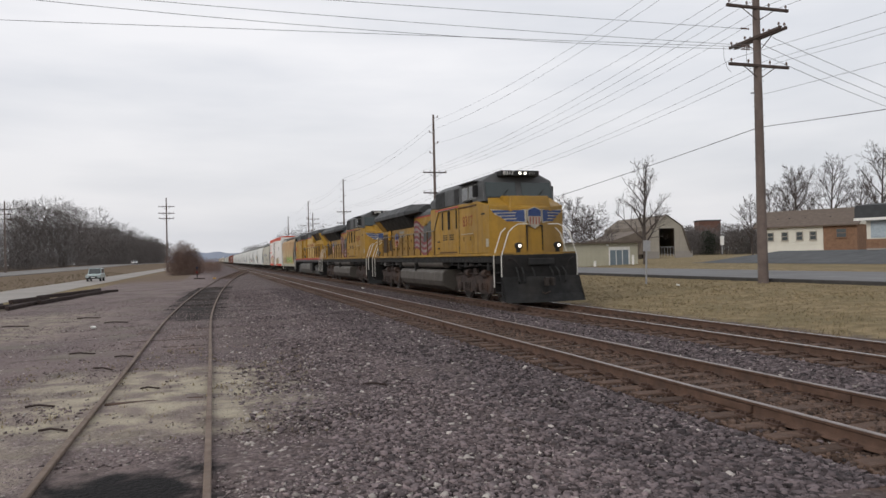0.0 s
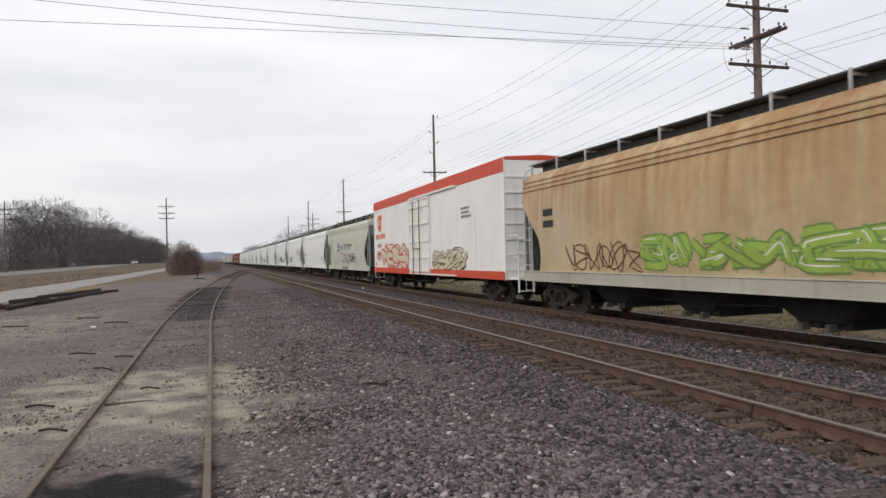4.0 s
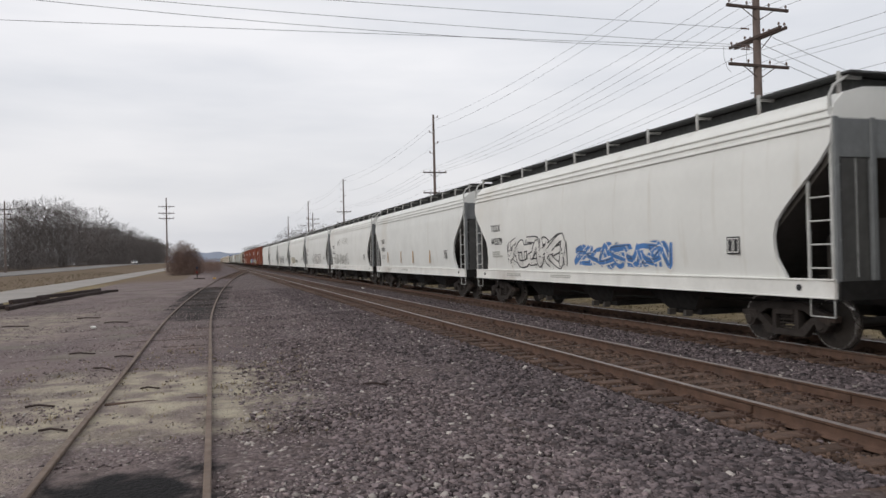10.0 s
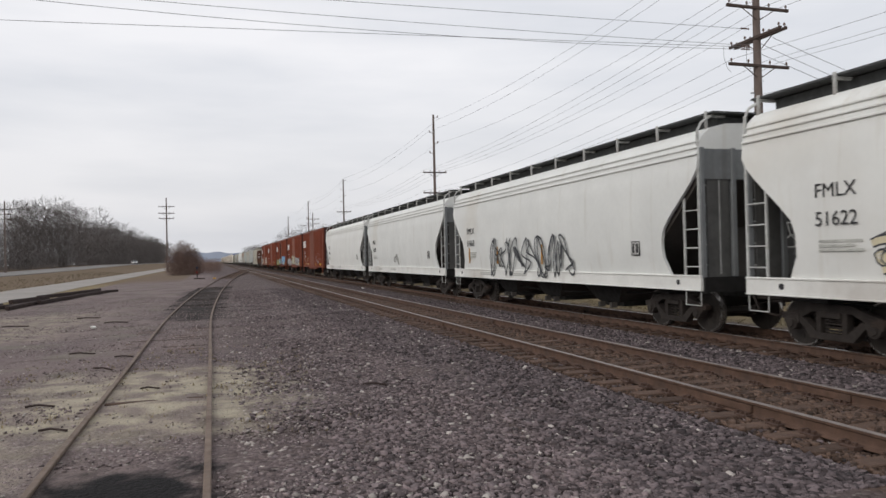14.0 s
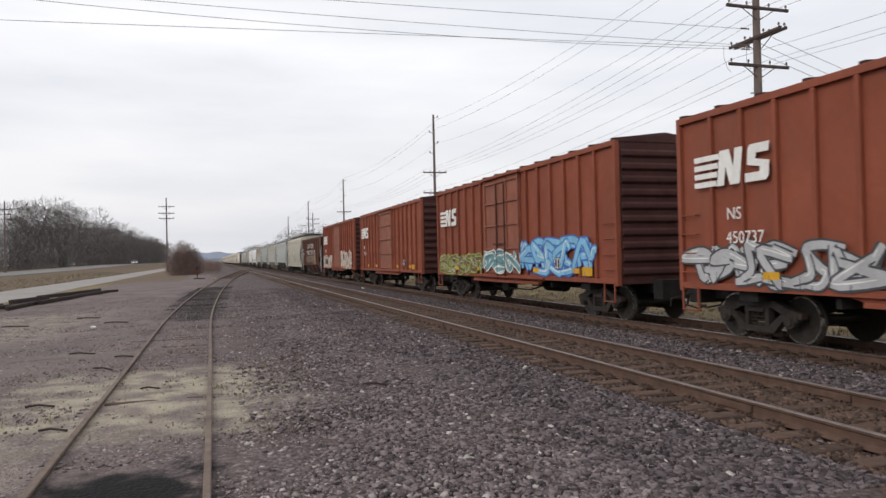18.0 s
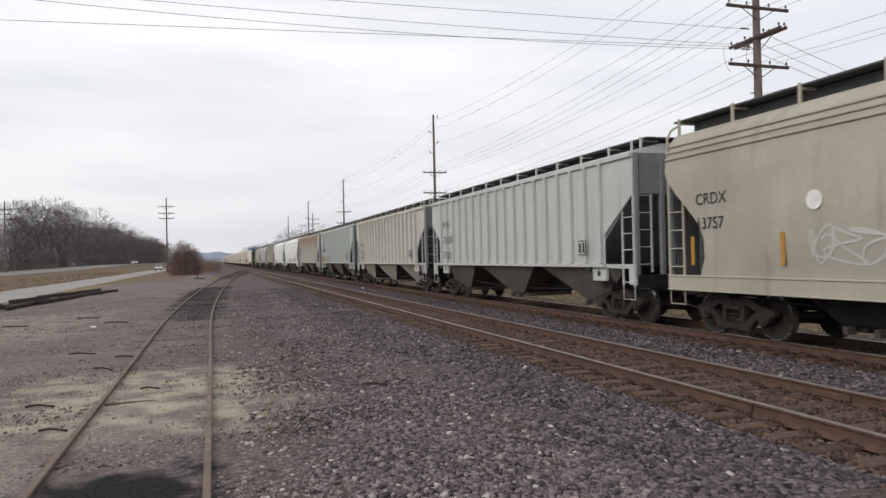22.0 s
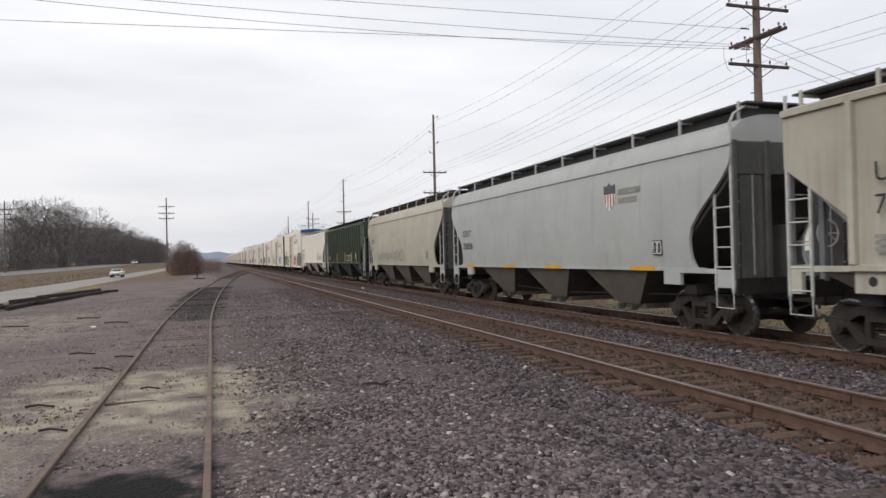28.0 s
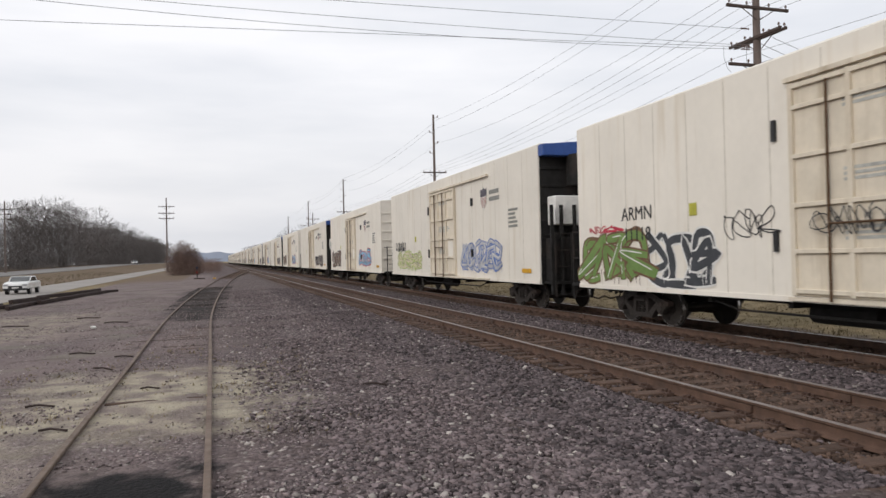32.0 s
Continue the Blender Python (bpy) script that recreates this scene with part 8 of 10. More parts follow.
# 18 to 22: red box cars
BOX = [
    ("louvre", lambda c, hb: (sprayed_scrawl(c, hb - 0.5, hb - 4.5, 1.15, 2.2, flat_x(-1.475), M["spray_cream"], 121, 5, 0.05), sprayed_scrawl(c, -2.3, -5.6, 1.2, 2.4, flat_x(-1.475), M["spray_silver"], 122, 4, 0.04), lettering("SOU", 0.34, M["white"], c, -1.574, hb - 1.5, 2.4), lettering("550186", 0.34, M["white"], c, -1.574, hb - 1.5, 1.93)), "red-brown box car with louvred door and pale graffiti loops"),
    ("plug", lambda c, hb: (SW(c, hb - 0.4, hb - 4.9, 1.05, 2.0, flat_x(-1.57), M["spray_silver"], M["spray_char"], 131), SW(c, 1.4, -1.4, 1.2, 2.3, flat_x(-1.61), M["spray_cream"], M["spray_char"], 132, n=3), SW(c, -2.0, -6.2, 1.05, 2.1, flat_x(-1.57), M["spray_silver"], M["spray_char"], 133), lettering("450737", 0.34, M["white"], c, -1.59, hb - 1.55, 1.93), lettering("NS", 0.34, M["white"], c, -1.574, hb - 1.55, 2.4)), "red-brown box car with big silver graffiti along its foot"),
    ("bars", lambda c, hb: (SW(c, -1.7, -6.3, 1.1, 2.3, flat_x(-1.57), M["spray_sky"], M["spray_blue"], 141), SW(c, 1.4, -1.3, 1.2, 2.0, flat_x(-1.64), M["spray_teal"], M["spray_white"], 142, n=3), SW(c, hb - 0.5, hb - 5.6, 1.05, 1.9, flat_x(-1.57), M["spray_brown"], M["spray_lime"], 143)), "red-brown box car with sky-blue graffiti"),
    ("plug", lambda c, hb: (lettering("NS", 0.3, M["white"], c, -1.574, hb - 1.3, 2.4), lettering("55124", 0.3, M["white"], c, -1.574, hb - 1.3, 2.0)), "clean red-brown box car with faded door and white emblem"),
    ("plug", lambda c, hb: (SW(c, hb - 0.4, hb - 5.2, 0.98, 2.1, flat_x(-1.57), M["spray_dust"], M["rub_pale"], 161, n=7), SW(c, -1.9, -6.7, 1.0, 2.4, flat_x(-1.57), M["spray_dust"], M["rub_pale"], 163, n=8), lettering("SOU", 0.34, M["white"], c, -1.574, hb - 1.5, 2.4), lettering("523212", 0.34, M["white"], c, -1.574, hb - 1.5, 1.93), side_plate(c, hb - 1.5, hb - 2.2, 1.35, 1.82, -1.585, M["black_paint"], "panel"), side_plate(c, hb - 2.3, hb - 3.05, 1.35, 1.82, -1.585, M["black_paint"], "panel")), "red box car with white graffiti over its lower side"),
]
for k, (style, dress, label) in enumerate(BOX):
    i = 18 + k
    y, pitch = place(i)
    car, hb = box_car("box_car", y, label, style)
    enrol(car, i)
    striped_emblem(car, -1.574, hb - 0.62, 3.08, 0.70)
    dress(car, hb)
    for yy in (5.0, 2.6, -2.6, -5.2):
        side_plate(car, yy, yy - 0.4, 1.24, 1.38, -1.576, M["safety"], "reflector_strip")
    bars(car, -1.476, -hb + 2.4, 1.6, 0.5, 0.6, 6, M["rub_pale"])
    consolidated_stencil(car, -hb + 3.4, 1.35, -1.575)
    side_plate(car, -hb + 1.75, -hb + 1.2, 1.18, 1.42, -1.576, M["safety"], "reflector_strip")

# 23: open hopper
y, pitch = place(23)
car, hb = ribbed_hopper("open_hopper", y, pitch, "open_hopper", "dark brown open-top hopper with white block lettering and rust", ribs=11, top=3.92, cover=False, bays=4, bay_paint="open_hopper", end_paint="black", z0=1.25, group="open hopper cars")
enrol(car, 23)
# company name as plain bars and frames
for z, ys, kinds in ((2.92, hb - 5.6, "221o2"), (2.27, hb - 4.75, "fo2121o")):
    for k, kind in enumerate(kinds):
        yy = ys - k * 0.95
        mb = Mesh()
        if kind == "1":
            mb.box(-1.652, -1.644, yy - 0.26, yy - 0.15, z, z + 0.45)
        else:
            mb.box(-1.652, -1.644, yy - 0.09, yy, z, z + 0.45)
            mb.box(-1.652, -1.644, yy - 0.40, yy - 0.31, z + (0.2 if kind == "f" else 0.0), z + 0.45)
            if kind != "2":
                mb.box(-1.652, -1.644, yy - 0.31, yy - 0.09, z + 0.37, z + 0.45)
                mb.box(-1.652, -1.644, yy - 0.31, yy - 0.09, z + (0.0 if kind == "o" else 0.18), z + (0.08 if kind == "o" else 0.25))
        simple("lettering", mb, M["white"], car)
lettering("U P", 0.34, M["white"], car, -1.648, hb - 1.65, 2.72)
lettering("37557", 0.34, M["white"], car, -1.648, hb - 1.6, 2.28)
SW(car, hb - 3.2, hb - 10.2, 1.34, 2.2, flat_x(-1.54), M["spray_dust"], M["spray_brown"], 171, n=9)
side_plate(car, -3.9, -4.25, 1.3, 2.3, -1.646, M["safety_worn"], "reflector_strip")
side_plate(car, hb - 1.7, hb - 1.8, 1.4, 2.1, -1.646, M["safety_worn"], "reflector_strip")

# 24: tan smooth hopper
y, pitch = place(24)
car, hb = smooth_hopper("covered_hopper", y, pitch, "tan_car", "tan smooth-sided covered hopper car with faded markings", ladder_paint="tan_car")
enrol(car, 24)
x = hopper_side(2.9) - 0.014
lettering("CRDX", 0.34, M["black_paint"], car, x, hb - 1.1, 2.75)
lettering("13757", 0.34, M["black_paint"], car, x, hb - 1.1, 2.25)
sprayed_scrawl(car, hb - 4.0, hb - 7.0, 1.5, 2.2, hopper_side, M["roof_pale"], 181, 6)
sprayed_scrawl(car, -0.8, -2.2, 1.5, 2.5, hopper_side, M["dim_ink"], 182, 3)
for yy in (hb - 0.9, hb - 3.4, -1.6, -4.6):
    side_plate(car, yy, yy - 0.1, 1.5, 2.1, hopper_side(1.8) - 0.02, M["safety_worn"], "reflector_strip")
for yy in (hb - 4.2, -0.6):
    simple("notice", Mesh().cyl((x, yy, 2.62), (x - 0.01, yy, 2.62), 0.17, n=16), M["white"], car, label="round white notice")
consolidated_stencil(car, -hb + 2.6, 1.72, hopper_side(1.9) - 0.012)


def grain_hopper(i, paint, label, rows, ribs=18, size=0.42, **kw):
    y, pitch = place(i)
    car, hb = ribbed_hopper("covered_hopper", y, pitch, paint, label, ribs=ribs, **kw)
    enrol(car, i)
    for words, z in rows:
        lettering(words, size, M["black_paint"], car, -1.646, hb - 1.9, z)
    consolidated_stencil(car, -hb + 2.55, 1.75, -1.646, 0.4)
    bars(car, -1.646, hb - 1.9, 1.7, 1.0, 0.3, 3, M["dim_ink"])
    return car, hb


grain_hopper(25, "grey_car", "pale grey ribbed covered hopper with black lettering", [("M P", 3.0), ("721337", 2.35)])
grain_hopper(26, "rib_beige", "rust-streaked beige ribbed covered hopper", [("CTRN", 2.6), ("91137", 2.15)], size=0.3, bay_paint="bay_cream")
car, hb = grain_hopper(27, "mint_car", "grey-green ribbed covered hopper with yellow reflector strips", [("UP", 2.95), ("89493", 2.4)], size=0.5)
for yy in (hb - 1.5, hb - 2.9, hb - 5.0, -4.5):
    side_plate(car, yy, yy - 0.14, 1.5, 2.1, -1.646, M["safety"], "reflector_strip")
sprayed_scrawl(car, hb - 3.0, hb - 6.4, 1.55, 2.0, flat_x(-1.646), M["dim_ink"], 191, 7, 0.022)
grain_hopper(28, "rib_rusted", "beige ribbed covered hopper with brown rust stains", [("CTRN", 2.75), ("101236", 2.25)], size=0.36)


def smooth_grain_hopper(i, paint, label, **kw):
    y, pitch = place(i)
    car, hb = smooth_hopper("covered_hopper", y, pitch, paint, label, sill=False, end_paint="end_dark", **kw)
    enrol(car, i)
    consolidated_stencil(car, -hb + 2.6, 1.72, hopper_side(1.9) - 0.012)
    return car, hb


car, hb = smooth_grain_hopper(29, "white_car_b", "white smooth grain hopper with small black graffiti tags", bays_paint="bay_dirty")
sprayed_letters(car, hb - 6.0, hb - 9.2, 1.5, 2.0, hopper_side, None, M["spray_char"], 201, n=4)
sprayed_scrawl(car, -2.9, -4.6, 1.6, 2.0, hopper_side, M["spray_black"], 202, 4)
side_plate(car, -5.3, -5.5, 1.6, 2.6, hopper_side(2.2) - 0.02, M["safety_worn"], "reflector_strip")
car, hb = smooth_grain_hopper(30, "white_car", "white smooth grain hopper with small shield emblem", bays_paint="bay_dirty")
shield_emblem(car, hopper_side(3.0) - 0.01, -3.2, 2.6, 0.6, dull=True)
sprayed_letters(car, hb - 2.5, hb - 6.0, 1.5, 1.9, hopper_side, None, M["spray_char"], 211, n=5)
car, hb = grain_hopper(31, "rib_tan", "dull tan ribbed covered hopper with amber strips", [("UP", 2.8), ("79537", 2.3)], size=0.44)
for yy in (hb - 3.6, hb - 6.6, hb - 9.6):
    side_plate(car, yy, yy - 0.14, 1.5, 2.1, -1.646, M["safety_worn"], "reflector_strip")
car, hb = smooth_grain_hopper(32, "steel_grey_car", "grey smooth grain hopper with yellow sill patches and shield emblem", bays_paint="bay_dirty")
lettering("CHTT", 0.36, M["black_paint"], car, hopper_side(2.9) - 0.014, hb - 1.5, 2.55)
lettering("751018", 0.36, M["black_paint"], car, hopper_side(2.4) - 0.014, hb - 1.5, 2.05)
shield_emblem(car, hopper_side(3.0) - 0.01, -3.9, 2.85, 0.72, dull=True)
bars(car, hopper_side(3.1) - 0.01, -4.55, 2.95, 1.0, 0.45, 2, M["dim_ink"])
for yy in (hb - 1.6, hb - 5.4, hb - 8.8, -4.9):
    side_plate(car, yy, yy - 1.0, 1.36, 1.46, -1.502, M["safety"], "reflector_strip")
car, hb = smooth_grain_hopper(33, "tan_car", "tan smooth grain hopper car with faint graffiti", bays_paint="bay_dirty")
lettering("FCTX", 0.34, M["black_paint"], car, hopper_side(2.9) - 0.014, hb - 1.3, 2.7)
lettering("351", 0.34, M["black_paint"], car, hopper_side(2.4) - 0.014, hb - 1.3, 2.25)
sprayed_scrawl(car, hb - 3.0, hb - 9.0, 1.6, 2.2, hopper_side, M["dim_ink"], 221, 9, 0.03)
car, hb = grain_hopper(34, "green_car", "dark green ribbed covered hopper with yellow strips", [], end_paint="green_car", bay_paint="bay_green")
for yy in (hb - 1.4, hb - 6.0, hb - 9.6, -4.1, -5.8):
    side_plate(car, yy, yy - 0.12, 1.5, 2.2, -1.646, M["safety"], "reflector_strip")
for yy in (-2.2, -3.2):
    fr = Mesh()
    for y0, y1, z0, z1 in ((yy - 0.7, yy, 1.62, 1.66), (yy - 0.7, yy, 2.01, 2.05), (yy - 0.7, yy - 0.66, 1.66, 2.01), (yy - 0.04, yy, 1.66, 2.01)):
        fr.box(-1.648, -1.642, y0, y1, z0, z1)
    simple("stencil_frame", fr, M["roof_pale"], car, label="pale stencil frame")
stain = Mesh()
ribbon(stain, [(-0.4 - 0.25 * j, 2.6 + 0.11 * j) for j in range(7)], 0.5, flat_x(-1.54), 0.004)
simple("emblem", stain, M["old_emblem"], car, label="faded brown slanting emblem")
car, hb = grain_hopper(35, "rib_cream", "clean cream-white ribbed covered hopper", [("NC UX", 2.62), ("30754", 2.14)], size=0.38, bay_paint="bay_cream")
bars(car, -1.646, -4.4, 1.6, 0.6, 0.8, 5, M["dim_ink"])

# 36 and on: cream refrigerator cars
REEFER_DRESS = [
    lambda c, hb: (SW(c, -1.9, -4.6, 1.15, 2.3, flat_x(-1.506), M["spray_red"], M["spray_white"], 231, n=5), SW(c, -5.6, -9.4, 0.95, 2.7, flat_x(-1.506), M["spray_char"], M["spray_silver"], 232, n=4), SW(c, hb - 0.3, hb - 3.2, 1.0, 2.35, flat_x(-1.506), M["spray_green"], M["spray_brown"], 233, n=3), SW(c, hb - 3.3, hb - 5.8, 0.95, 2.3, flat_x(-1.506), M["spray_char"], M["spray_white"], 234, n=3), lettering("ARMN", 0.46, M["black_paint"], c, -1.512, hb - 2.2, 2.58), lettering("11118", 0.46, M["black_paint"], c, -1.522, hb - 2.3, 2.08), sprayed_scrawl(c, hb - 5.9, hb - 7.3, 2.0, 2.6, flat_x(-1.506), M["spray_black"], 235, 4, 0.022), sprayed_scrawl(c, 1.3, -0.9, 2.0, 2.5, flat_x(-1.63), M["spray_black"], 236, 6, 0.022), sprayed_scrawl(c, hb - 0.6, hb - 2.2, 2.3, 2.5, flat_x(-1.506), M["spray_red"], 237, 4, 0.03)),
    lambda c, hb: (SW(c, -2.4, -6.6, 1.2, 2.4, flat_x(-1.506), M["spray_silver"], M["spray_blue"], 241, n=6), SW(c, hb - 1.5, hb - 6.0, 1.1, 2.1, flat_x(-1.506), M["spray_cream"], M["spray_lime"], 242, n=6), sprayed_scrawl(c, hb - 1.0, hb - 3.0, 2.1, 2.6, flat_x(-1.506), M["spray_black"], 243, 5)),
    lambda c, hb: (SW(c, hb - 1.0, hb - 5.0, 1.1, 2.5, flat_x(-1.506), M["spray_brown"], M["spray_char"], 251, n=4), SW(c, -3.0, -6.5, 1.2, 2.4, flat_x(-1.506), M["spray_sky"], M["spray_red"], 252, n=4)),
    lambda c, hb: SW(c, -2.5, -7.5, 1.1, 2.2, flat_x(-1.506), M["spray_char"], M["spray_brown"], 261, n=6),
]
for i in range(36, len(GAPS) - 1):
    k = i - 36
    y, pitch = place(i)
    y += (-0.5, 0.3)[k] if k < 2 else 0.0
    car, hb = reefer("refrigerator_car", y, 19.2, "cream refrigerator car with plug door and sprayed graffiti", unit=(0 if k == 0 else -1 if k % 2 else 1))
    enrol(car, i)
    if k == 0:
        simple("fairing", Mesh().prism([(-1.48, 4.92), (1.48, 4.92), (1.48, 5.22), (0, 5.34), (-1.48, 5.22)], "y", -hb - 0.3, -hb), M["blue"], car, label="blue end fairing", bevel=0.02)
    REEFER_DRESS[k if k < 4 else 2 + k % 2](car, hb)
    shield_emblem(car, -1.51, -4.6, 3.5, 0.85, dull=True)
    for zz, ww in ((4.05, 1.5), (2.85, 1.7), (1.9, 1.0)):
        bars(car, -1.557, 0.75, zz, ww, 0.26, 3, M["faint_ink"])
    side_plate(car, -0.75, -1.35, 1.75, 2.45, -1.56, M["reefer"], "placard", "white placard on the door")
    bars(car, -1.506, -5.45, 3.72, 1.2, 0.5, 2, M["dim_ink"])
    side_plate(car, 4.75, 4.5, 2.55, 2.82, -1.506, M["plate_lime"], "notice", "yellow-green notice plate")
    for z in (1.75, 3.75):
        simple("hinge", Mesh().box(-1.56, -1.5, 2.22, 2.31, z, z + 0.38), M["black_paint"], car)
        simple("hinge", Mesh().box(-1.58, -1.5, -3.7, -3.6, z, z + 0.3), M["black_paint"], car)
    bars(car, -1.506, -7.2, 2.7, 0.8, 0.7, 5, M["dim_ink"])
    side_plate(car, -hb + 1.3, -hb + 0.6, 1.2, 1.34, -1.524, M["safety"], "reflector_strip")


# ---------------------------------------------------------------- poles and wires
def pole_thing(name, x, y, z, h, label, arms, r0=0.17, pins=False, lean=0.0):
    p = empty(name, pose(x, y, z, 0, lean, 0), label, "utility pole", "utility poles")
    k = 6
    mb = Mesh().tube([(0, 0, h * i / k) for i in range(k + 1)], [r0 * (1 - 0.42 * i / k) for i in range(k + 1)], 12)
    simple("shaft", mb, M["pole"], p, smooth=True)
    for za, ang, length, double in arms:
        for off in ((-0.16, 0.16) if double else (0.12,)):
            b = Mesh().box(-length / 2, length / 2, -0.055, 0.055, -0.07, 0.07)
            at = pose(0, 0, za, 0, 0, ang) @ pose(0, -off, 0)
            arm = simple("crossarm", b, M["arm"], p, at, bevel=0.012)
            for q in (-0.46, -0.18, 0.18, 0.46):
                part("insulator", stored("insulator", lambda: Mesh().cyl((0, 0, 0.07), (0, 0, 0.16), 0.02, n=6).cyl((0, 0, 0.16), (0, 0, 0.27), 0.06, 0.035, n=8).data("insulator", [M["insulator"]])), arm, pose(q * length, 0, 0))
        br = Mesh()
        for s in (-1, 1):
            br.cyl((s * length * 0.26, -0.12, -0.06), (0, -0.12, -0.62), 0.022, n=5)
        simple("brace", br, M["arm"], p, pose(0, 0, za, 0, 0, ang))
    if pins:
        for i, zz in enumerate((h - 0.4, h - 2.2, h - 3.4, h - 4.6)):
            s = -1 if i % 2 else 1
            pin = Mesh().cyl((0, 0, zz), (s * 0.55, 0, zz + 0.12), 0.03, n=6)
            pin.cyl((s * 0.45, 0, zz + 0.1), (s * 0.55, 0, zz + 0.32), 0.07, 0.05, n=8)
            simple("standoff_insulator", pin, M["insulator"], p)
    return p


POLE_LABEL = "weathered wooden utility pole with crossarms"
near_pole = pole_thing("utility_pole", 25.0, 27.7, 0.4, 17.5, "tall wooden utility pole with three tiers of crossarms", [(13.17, 0, 3.6, False), (11.75, 90, 3.4, True), (10.4, 0, 3.5, False)], 0.24)
steps = Mesh()
for i in range(18):
    s = -1 if i % 2 else 1
    steps.cyl((s * 0.15, 0, 3.0 + i * 0.42), (s * 0.33, 0, 3.0 + i * 0.42), 0.012, n=5)
simple("climbing_step", steps, M["wire"], near_pole)
simple("bracket", Mesh().tube([(0, 0, 9.0), (-0.3, 0, 9.12), (-0.42, 0, 9.1)], 0.03, 6), M["wire"], near_pole)
MAIN_POLES = [(25.0, -26.0), (25.0, 27.7)]
for (x, y, h, a1, a2) in ((25.0, 79.8, 18.4, 11.6, 9.2), (25.0, 140.6, 17.5, 11.0, 8.8), (25.0, 195.0, 17.5, 10.8, 8.8), (25.0, 249.0, 16.5, 10.6, 8.6)):
    pole_thing("utility_pole", x, y, 0.3, h, "tall wooden power pole with side insulators and crossarms", [(a1, 0, 2.9, False), (a2, 0, 2.9, False)], 0.2, True)
    MAIN_POLES.append((x, y))
pole_thing("utility_pole", 27.5, 205.0, 0.3, 15.0, POLE_LABEL, [(13.2, 0, 3.4, True), (11.8, 0, 3.4, True)], 0.2)
pole_thing("utility_pole", -40.3, 166.5, 0.4, 15.0, POLE_LABEL + " behind the highway", [(13.3, 0, 2.6, False), (12.2, 0, 2.6, False), (11.2, 0, 2.6, False)], 0.2)
pole_thing("utility_pole", -9.0, 160.5, -0.1, 15.8, POLE_LABEL + " by the side road", [(13.9, 0, 3.2, False), (12.5, 0, 3.2, False), (11.4, 0, 3.0, False)], 0.2)
pole_thing("utility_pole", 25.0, -26.0, 0.4, 17.5, POLE_LABEL, [(13.05, 0, 3.1, False), (10.4, 0, 3.0, False)], 0.24)
pole_thing("utility_pole", -26.0, 29.5, -0.2, 13.0, POLE_LABEL, [(10.6, 90, 2.9, True)], 0.2)


def wire(a, c, sag, r=0.009, label="thin overhead power wire"):
    a, c = Vector(a), Vector(c)
    n = 14
    pts = [a.lerp(c, i / n) - Vector((0, 0, 4 * sag * (i / n) * (1 - i / n))) for i in range(n + 1)]
    mb = Mesh().tube(pts, r, 4)
    tagged(new("power_wire", mb.data("power_wire", [M["wire"]])), label, "wire", "overhead wires", "")


for (xa, ya), (xc, yc) in zip(MAIN_POLES, MAIN_POLES[1:]):
    za = 13.75 if ya < 60 else 12.1
    zc = 13.75 if yc < 60 else 12.1
    for off in (-1.42, -0.55, 0.55, 1.42):
        wire((xa + off, ya, za), (xc + off, yc, zc), 0.9)
    za, zc = (11.1 if ya < 60 else 9.75), (11.1 if yc < 60 else 9.75)
    for off in (-1.35, 0.5, 1.35):
        wire((xa + off, ya, za), (xc + off, yc, zc), 0.9)
    for k in range(3):
        s = 1 if k % 2 == 0 else -1
        wire((xa + s * 0.55, ya, 18.2 - 1.4 * k), (xc + s * 0.55, yc, 18.2 - 1.4 * k), 1.0, 0.010)
# feeder crossing the tracks
for za, zc, sag in ((12.52, 12.3, 0.02), (11.74, 12.63, 0.32), (11.55, 12.99, 0.83), (11.66, 10.35, 0.02)):
    wire((24.4, 27.6, za), (-26.0, 29.6, zc), sag, 0.011)
for zz in (12.53, 11.74, 11.55, 11.66):
    dead = Mesh()
    for k in range(4):
        dead.cyl((24.45 - k * 0.13, 27.6, zz), (24.38 - k * 0.13, 27.6, zz), 0.05, 0.028, n=8)
    tagged(new("strain_insulator", dead.data("strain_insulator", [M["insulator"]])), "brown strain insulator at the end of a wire", "insulator", "strain insulators")
for jx, jz in ((24.3, 11.5), (23.0, 11.55)):
    jumper = Mesh().tube([(jx, 27.6, jz + 0.1), (jx - 0.06, 27.55, jz - 0.5), (jx + 0.1, 27.5, jz - 1.0), (jx + 0.32, 27.55, jz - 1.15)], 0.009, 5)
    tagged(new("jumper_wire", jumper.data("jumper_wire", [M["wire"]])), "slack jumper wire hanging beside the pole", "wire", "jumper wires")
# service drops
wire((25.0, 27.7, 7.88), (25.0, 79.8, 4.95), 0.32, 0.02, "slack black telephone cable")
wire((25.0, 27.7, 7.88), (25.0, -26.0, 5.4), 0.45, 0.02, "slack black telephone cable")
wire((25.3, 29.0, 12.2), (62.0, 34.0, 7.0), 0.8, 0.012)
wire((25.3, 28.2, 12.2), (62.0, 32.0, 6.6), 0.9, 0.012)
wire((25.3, 27.0, 12.0), (62.0, 30.0, 6.2), 0.9, 0.012)
wire((25.0, 27.7, 9.4), (25.0, -26.0, 10.2), 0.7, 0.010)


